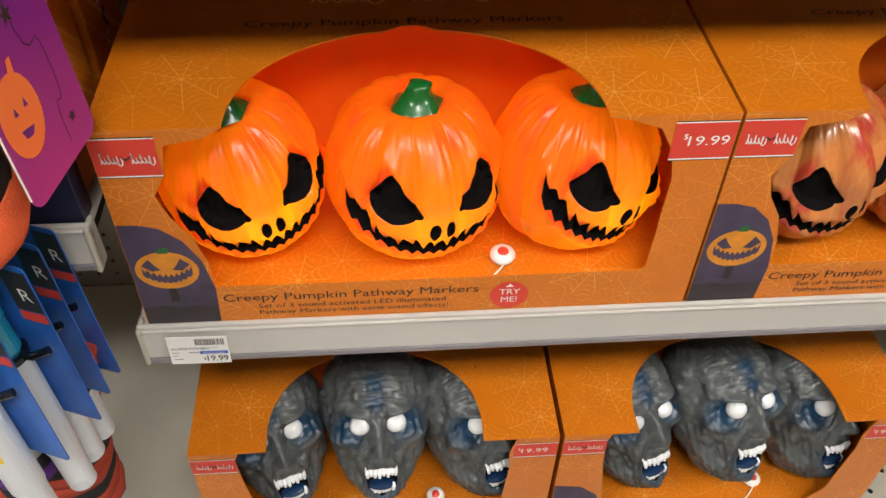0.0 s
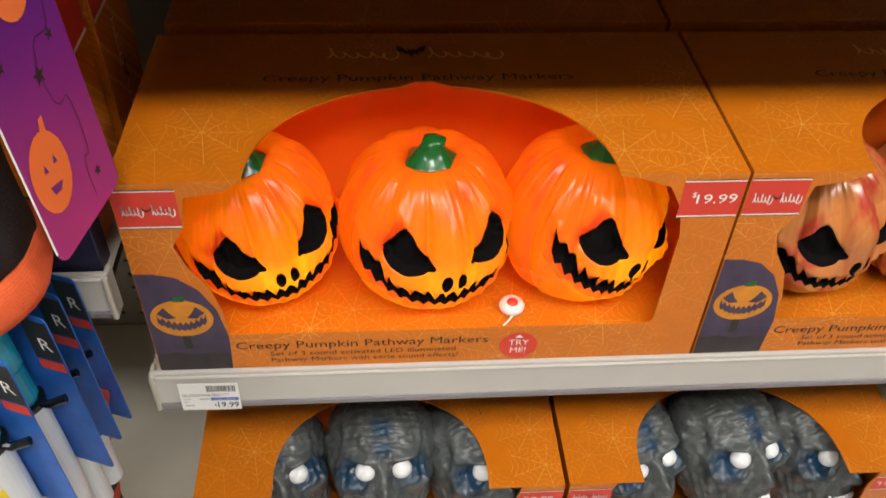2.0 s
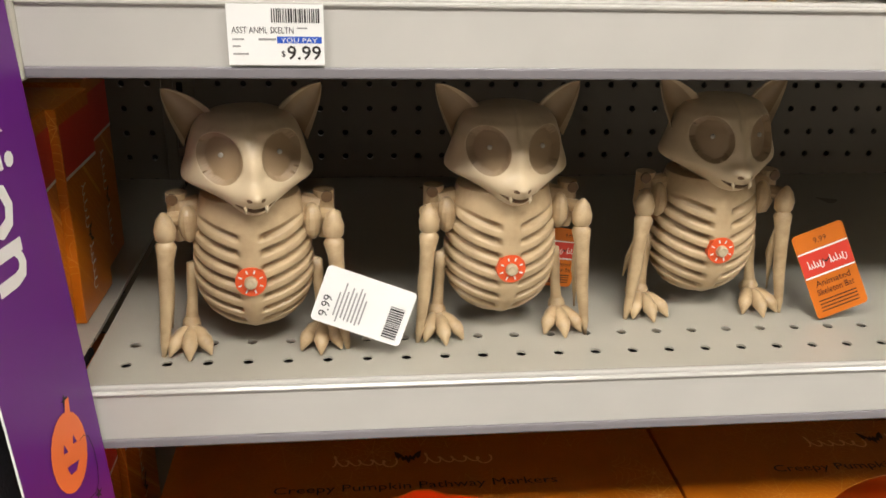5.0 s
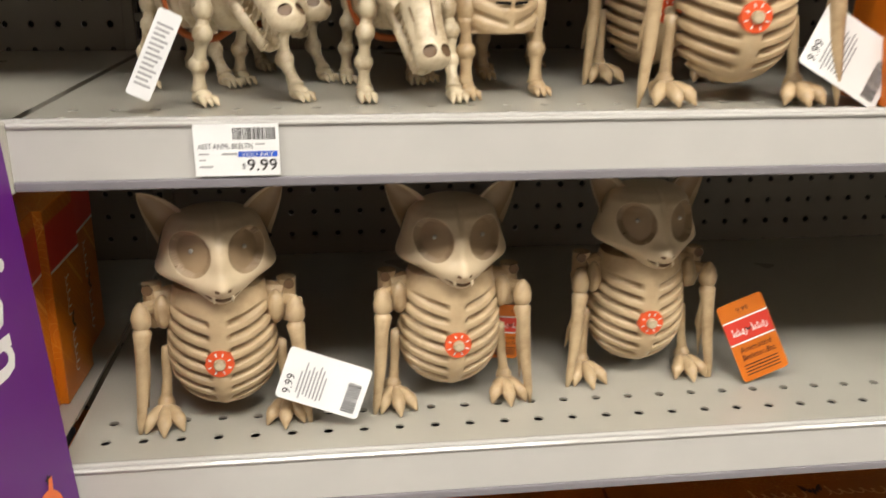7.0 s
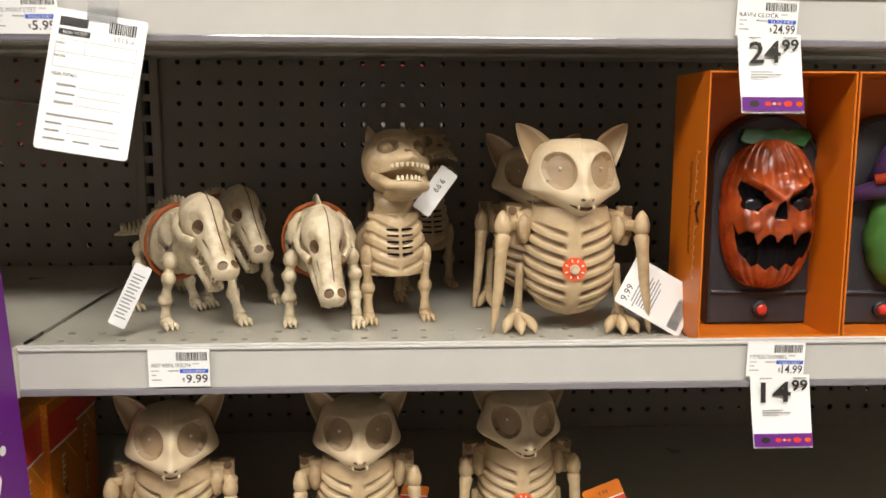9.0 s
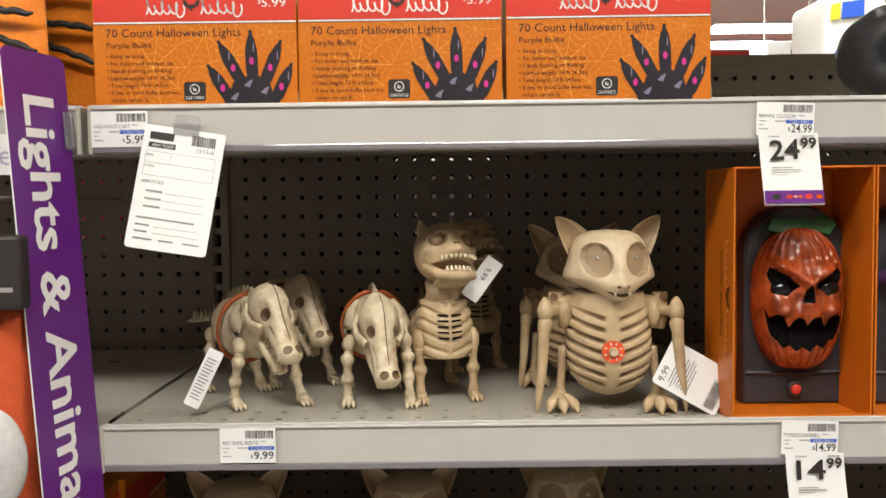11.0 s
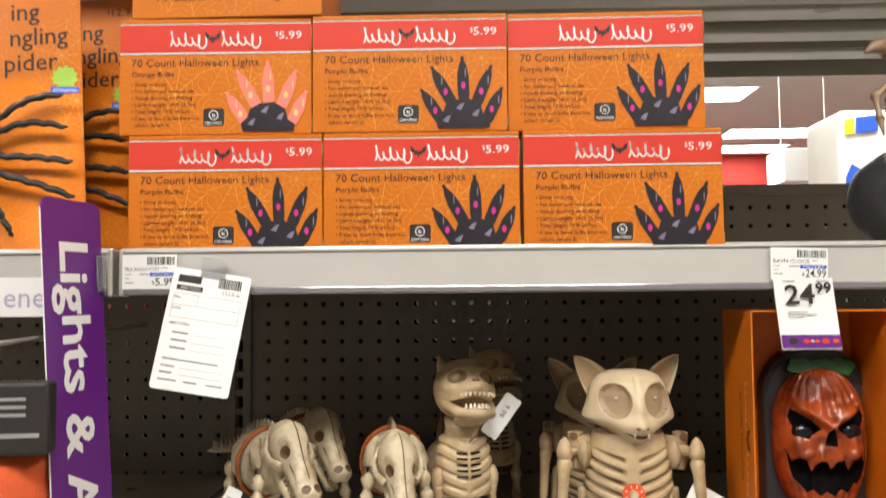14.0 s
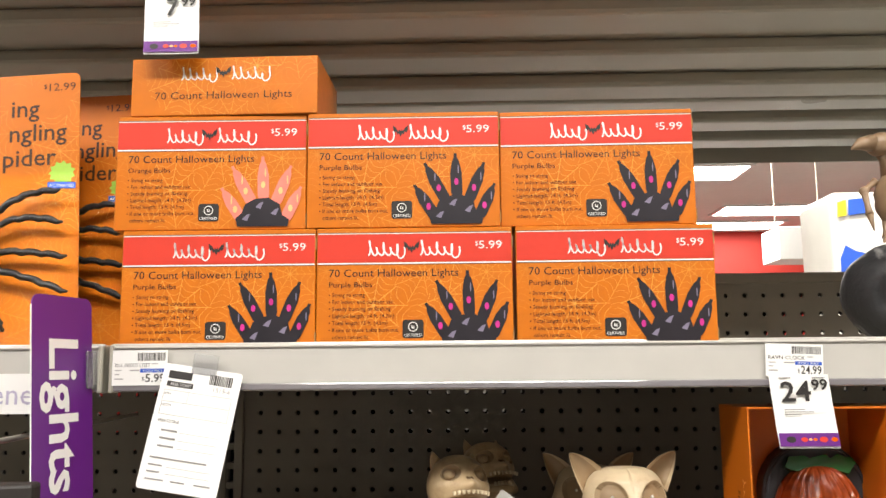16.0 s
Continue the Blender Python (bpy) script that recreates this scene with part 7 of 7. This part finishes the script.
def long_sock():
    s = thing("hanging_sock", pose(-.2980, .3900, .925, 0, 0, 8), "long orange and black knitted sock hanging from a hook", "sock")
    part("cuff", soft_tube([(0, .78), (.006, .98), (.016, 1.05), (.028, 1.0), (.036, .93)], .0480, .0620, .06, 1), M["knit_orange"], s, "ribbed orange cuff")
    part("black_leg", soft_tube([(.034 + .02 * k, .92 - .05 * math.sin(k * .5)) for k in range(18)], .0480, .0600, .08, 3), M["knit_black"], s, "black knitted leg")
    part("orange_leg", soft_tube([(.374 + .02 * k, .93 - .04 * math.sin(k * .4)) for k in range(10)], .0480, .0580, .06, 5), M["knit_orange"], s, "orange knitted upper part")
    bm = bmesh.new()
    block(bm, -.048, .046, -.062, -.040, .556, .612, .003, 2)
    part("header_card", bm, M["black"], s, "black folded header card")
    bar_print("small_print", [(-.010, .030, .598 - .006 * k, .6005 - .006 * k) for k in range(3)] + [(-.012, .040, .570, .5735)], M["grey"], s, -.0626)
    bm = bmesh.new()
    ball(bm, (.012, -.0500, .440), (.030, .012, .042), 20, 14)
    part("pale_patch", bm, M["knit_white"], s, "pale knitted motif", smooth=True)
    bm = bmesh.new()
    tube(bm, [(0, .20, .640), (0, .0, .640), (0, -.055, .640), (0, -.066, .648)], .0025, 8)
    tube(bm, [(0, -.045, .610), (0, -.045, .640)], .004, 8)
    tube(bm, [(0, .20, .640), (0, .463, .640)], .0025, 8)
    part("hook", bm, M["steel"], s, "steel peg hook")


long_sock()


def striped(name, m, cols, label, rx, ry, H, seed):
    s = thing(name, m, label, "tights")
    n = 14
    for k in range(n):
        z0, z1 = H * k / n, H * (k + 1) / n
        zs = [(z0, 1 - .15 * math.sin(3 * z0 / H)), ((z0 + z1) / 2, 1.03 - .15 * math.sin(3 * (z0 + z1) / 2 / H)), (z1 - .0003, 1 - .15 * math.sin(3 * z1 / H))]
        part("stripe", soft_tube(zs, rx, ry, .10, seed), cols[k % len(cols)], s)
    return s


M["knit_purple"] = mat("purple_knit", (0.10, 0.025, 0.20), 0.9, vary=0.2, scale=150, bump=.6, bump_scale=500)
M["knit_rust"] = mat("rust_red_cloth", (0.40, 0.045, 0.02), 0.8, vary=0.15, scale=60, bump=.3, bump_scale=300)
striped("striped_tights", pose(-.3180, .3700, .700, 0, 0, 20), [M["knit_purple"], M["knit_black"], M["knit_white"], M["knit_black"]], "purple, black and white striped knitted tights", .026, .024, .20, 2)
striped("striped_stocking", pose(-.3450, .4300, .560, 0, 8, 0), [M["knit_rust"], M["knit_rust"], M["knit_black"]], "rust-red cloth with wavy black stripes hanging low", .055, .045, .22, 6)


# glow wands on cards, one behind the other on a hook
M["wand"] = mat("frosted_white_plastic", (0.62, 0.64, 0.66), 0.28, vary=0.05, scale=40)
M["wand_blue"] = mat("clear_blue_plastic", (0.01, 0.23, 0.36), 0.12, vary=0.3, scale=70, coat=.5)
M["card_blue"] = mat("blue_lightning_card", (0.02, 0.11, 0.42), 0.35, vary=0.55, scale=40)
M["yellow"] = mat("yellow_label", (0.75, 0.55, 0.02), 0.4, vary=0.05)


def glow_wand(m, label):
    w = thing("glow_wand", m, label, "glow wand", "glow wands")
    bm = bmesh.new()
    slab(bm, rounded(-.030, .030, -.085, .070, .004), .0008)
    part("card", bm, M["card_blue"], w, "blue backing card with black corner")
    bm = bmesh.new()
    bars(bm, [(.010, .0295, .030, .066)], -.0004)
    part("black_print", bm, M["black"], w)
    bm = bmesh.new()
    bars(bm, [(.010, .0295, .020, .029)], -.0004)
    part("red_print", bm, M["red"], w)
    letters("R", .0160, M["white"], w, .0170, -.0008, .0400)
    bm = bmesh.new()
    tube(bm, [(-.006, -.013, .060), (-.006, -.013, .056), (-.006, -.013, .030), (-.006, -.013, .027), (-.006, -.013, .000), (-.006, -.013, -.004)], [.0095, .0115, .0115, .0105, .0115, .0100], 20)
    part("grip", bm, M["wand_blue"], w, "clear blue grip", smooth=False)
    bm = bmesh.new()
    tube(bm, [(-.006, -.013, -.004), (-.006, -.013, -.0085)], .0140, 20)
    tube(bm, [(-.006, -.013, -.006), (.012, -.010, -.006), (.022, -.004, -.003)], .0030, 8)
    part("strap", bm, M["gloss_black"], w, "black wrist strap")
    bm = bmesh.new()
    tube(bm, [(-.006, -.013, -.0085), (-.006, -.013, -.110), (-.006, -.013, -.1102), (-.006, -.013, -.160), (-.006, -.013, -.163)], [.0128, .0124, .0112, .0106, .0085], 22)
    part("tube", bm, M["wand"], w, "frosted white tube", smooth=False)
    bm = bmesh.new()
    n = 6
    for a, b in zip(range(n), range(1, n + 1)):
        q0, q1 = radians(-20 + 60 * a / n), radians(-20 + 60 * b / n)
        bm.faces.new([bm.verts.new((-.006 + .0131 * math.sin(q), -.013 - .0131 * math.cos(q), z)) for q, z in ((q0, -.065), (q1, -.065), (q1, -.040), (q0, -.040))])
    part("yellow_label", bm, M["yellow"], w, "yellow sticker")
    letters("TRY ME", .0095, M["black"], w, 0, 0, 0, turn=Matrix.Translation((-.010, -.0266, -.012)) @ pose(0, 0, 0, 0, 90, 0), bold=.0002)
    return w


w1 = glow_wand(pose(-.2740, .3720, .852, 0, -3, -22), "frosted white glow wand with a blue grip on a blue card")
copy_thing(w1, pose(-.2780, .4050, .838, 0, -3, -22))
copy_thing(w1, pose(-.2800, .4360, .822, 0, -3, -22))
copy_thing(w1, pose(-.2880, .3400, .852, 0, -2, -22))


def peg_hook(x, z, y):
    h = thing("peg_hook", pose(x, BACK, z), "thin steel peg hook reaching out of the pegboard", "peg hook")
    bm = bmesh.new()
    tube(bm, [(0, 0, 0), (0, y - BACK, 0), (0, y - BACK - .006, .010)], .0022, 8)
    part("wire", bm, M["steel"], h)


def dark_tag():
    t = thing("dark_card", pose(-.2600, .4280, 1.275), "dark rounded card with a green mark clipped below the shelf", "card")
    bm = bmesh.new()
    slab(bm, rounded(-.060, .030, -.004, .064, .006), .0008, pose(0, 0, 0, 0, -4, 0))
    part("card", bm, M["card_dark"], t)
    flat("green_print", [(.010, .020), (.016, .020), (.018, .040), (.012, .040)], M["lime"], t, -.0006)


M["card_dark"] = mat("charcoal_card", (0.03, 0.032, 0.036), 0.4, vary=0.15)
dark_tag()


# things at the far end of the top ledge
def ledge_skull():
    s = thing("dark_skull_stand", pose(.4950, .5060, DECKS["light"] + .0005), "black foam skull with chalky streaks on the shelf", "skull")
    bm = bmesh.new()
    ball(bm, (0, 0, .0480), (.0540, .0500, .0490), 40, 28)
    for v in bm.verts:
        v.co += v.co.normalized() * (.004 * noise.noise(v.co * 35))
        d = math.exp(-((v.co.x + .020) / .013) ** 2 - ((v.co.z - .045) / .014) ** 2) * (1 if v.co.y < 0 else 0)
        v.co.y += .018 * d
        v.co.z = max(v.co.z, 0)
    part("skull", bm, M["chalk_black"], s, smooth=True)
    bm = bmesh.new()
    slab(bm, rounded(-.020, .020, -.016, .016, .002), .0006, Matrix.Translation((.004, -.0570, .070)) @ pose(0, 0, 0, -18, 30, 0))
    part("tag", bm, M["orange_plain"], s, "orange swing tag")


def chalk(nt):
    tc = nt.nodes.new("ShaderNodeTexCoord")
    n = nt.nodes.new("ShaderNodeTexNoise")
    n.inputs["Scale"].default_value, n.inputs["Detail"].default_value, n.inputs["Distortion"].default_value = 22, 5, 1.2
    nt.links.new(tc.outputs["Object"], n.inputs["Vector"])
    k = nt.nodes.new("ShaderNodeMapRange")
    k.inputs[1].default_value, k.inputs[2].default_value, k.inputs[4].default_value = .57, .70, .7
    nt.links.new(n.outputs[0], k.inputs[0])
    return k.outputs[0]


M["chalk_black"] = base_mix(mat("black_foam", (0.02, 0.02, 0.022), 0.6, vary=0.3, scale=60, bump=.4, bump_scale=150), chalk, (0.35, 0.34, 0.33))
M["raven_bone"] = mat("brown_bone_plastic", (0.26, 0.17, 0.10), 0.4, vary=0.3, scale=60)
ledge_skull()


def skeleton_raven(m):
    r = thing("skeleton_raven", m, "brown plastic skeleton raven perched on the black skull", "skeleton bird")
    bm = bmesh.new()
    ball(bm, (0, 0, .042), (.0160, .0200, .0260), 20, 14)
    for v in bm.verts:
        v.co.x *= 1 + .06 * math.sin(v.co.z * 700)
    part("rib_cage", bm, M["raven_bone"], r, smooth=True)
    bm = bmesh.new()
    tube(bm, [(0, 0, .064), (-.003, -.003, .078), (-.006, -.006, .086)], [.009, .007, .008], 12)
    ball(bm, (-.008, -.008, .0940), (.0150, .0130, .0120), 18, 12)
    tube(bm, [(-.018, -.012, .0950), (-.030, -.020, .0930), (-.040, -.026, .0870)], [.0085, .0060, .0010], 12)
    part("skull", bm, M["raven_bone"], r, smooth=True)
    for s in (-1, 1):
        bm = bmesh.new()
        knob_leg(bm, [(s * .014, 0, .060), (s * .026, -.004, .050), (s * .024, -.010, .026)], .0034)
        tube(bm, [(s * .024, -.010, .026), (s * .022, -.013, .010)], [.0036, .0006], 8)
        part("wing", bm, M["raven_bone"], r, smooth=True)
        bm = bmesh.new()
        knob_leg(bm, [(s * .008, 0, .020), (s * .010, -.004, .004)], .0028)
        for k in (-25, 0, 25):
            tube(bm, [(s * .010, -.004, .004), (s * .010 + .012 * math.sin(radians(k)), -.016, -.002)], [.0028, .0008], 6)
        part("leg", bm, M["raven_bone"], r, smooth=True)


skeleton_raven(pose(.4930, .5060, DECKS["light"] + .0980, 0, 0, -10))


# the next aisle
def far_gondola():
    g = thing("far_shelf_unit", pose(-.6, 2.15, 0), "pale double-sided shop shelf unit in the next aisle", "shelf unit")
    bm = bmesh.new()
    block(bm, 0, 4.2, .24, .30, 0, 1.70)
    part("back_panel", bm, M["wall"], g)
    for z in (.3, .75, 1.2, 1.66):
        bm = bmesh.new()
        block(bm, 0, 4.2, 0, .235, z, z + .03, .003)
        part("shelf_board", bm, M["white"], g)
    bm = bmesh.new()
    block(bm, 0, 4.2, .235, .55, 1.66, 1.70, .003)
    part("top_board", bm, M["white"], g)


far_gondola()


def paper_pack(m, label):
    p = thing("paper_towel_pack", m, label, "paper towel pack", "paper towel packs")
    bm = bmesh.new()
    block(bm, 0, .36, 0, .26, 0, .445, .025, 4)
    for v in bm.verts:
        v.co += v.co.normalized() * .006 * noise.noise(v.co * 9)
    part("wrapper", bm, M["wrap"], p, smooth=True)
    flat("blue_print", [(.045, .370), (.110, .378), (.112, .425), (.047, .418)], M["blue"], p, -.008)
    flat("yellow_print", [(.012, .365), (.040, .370), (.042, .418), (.014, .410)], M["yellow"], p, -.008)
    flat("brand_patch", [(.012, .180), (.060, .200), (.092, .255), (.060, .262), (.030, .280), (.012, .240)], M["blue"], p, -.008)
    flat("brand_stripe", [(.012, .175), (.050, .185), (.060, .198), (.014, .190)], M["magenta"], p, -.009)
    return p


M["wrap"] = mat("white_plastic_wrap", (0.66, 0.64, 0.58), 0.3, vary=0.08, scale=12, bump=.2, bump_scale=30)
M["magenta"] = mat("purple_pink_print", (0.30, 0.03, 0.28), 0.4)
paper_pack(pose(1.185, 2.25, 1.701), "white wrapped paper towel pack with blue marks on the far shelf")
copy_thing(bpy.data.objects["paper_towel_pack"], pose(1.565, 2.25, 1.701))


def aisle_marker():
    a = thing("aisle_marker", pose(2.03, 5.0, 2.29), "white box-shaped aisle marker hanging from the ceiling", "aisle sign")
    bm = bmesh.new()
    block(bm, 0, .36, 0, .30, 0, .205, .004)
    part("box", bm, M["white"], a)
    letters("10", .085, M["black"], a, .130, -.002, .095)
    for x in (.04, .32):
        bm = bmesh.new()
        tube(bm, [(x, .15, .205), (x, .15, .91)], .004, 6)
        part("rod", bm, M["steel"], a)


aisle_marker()
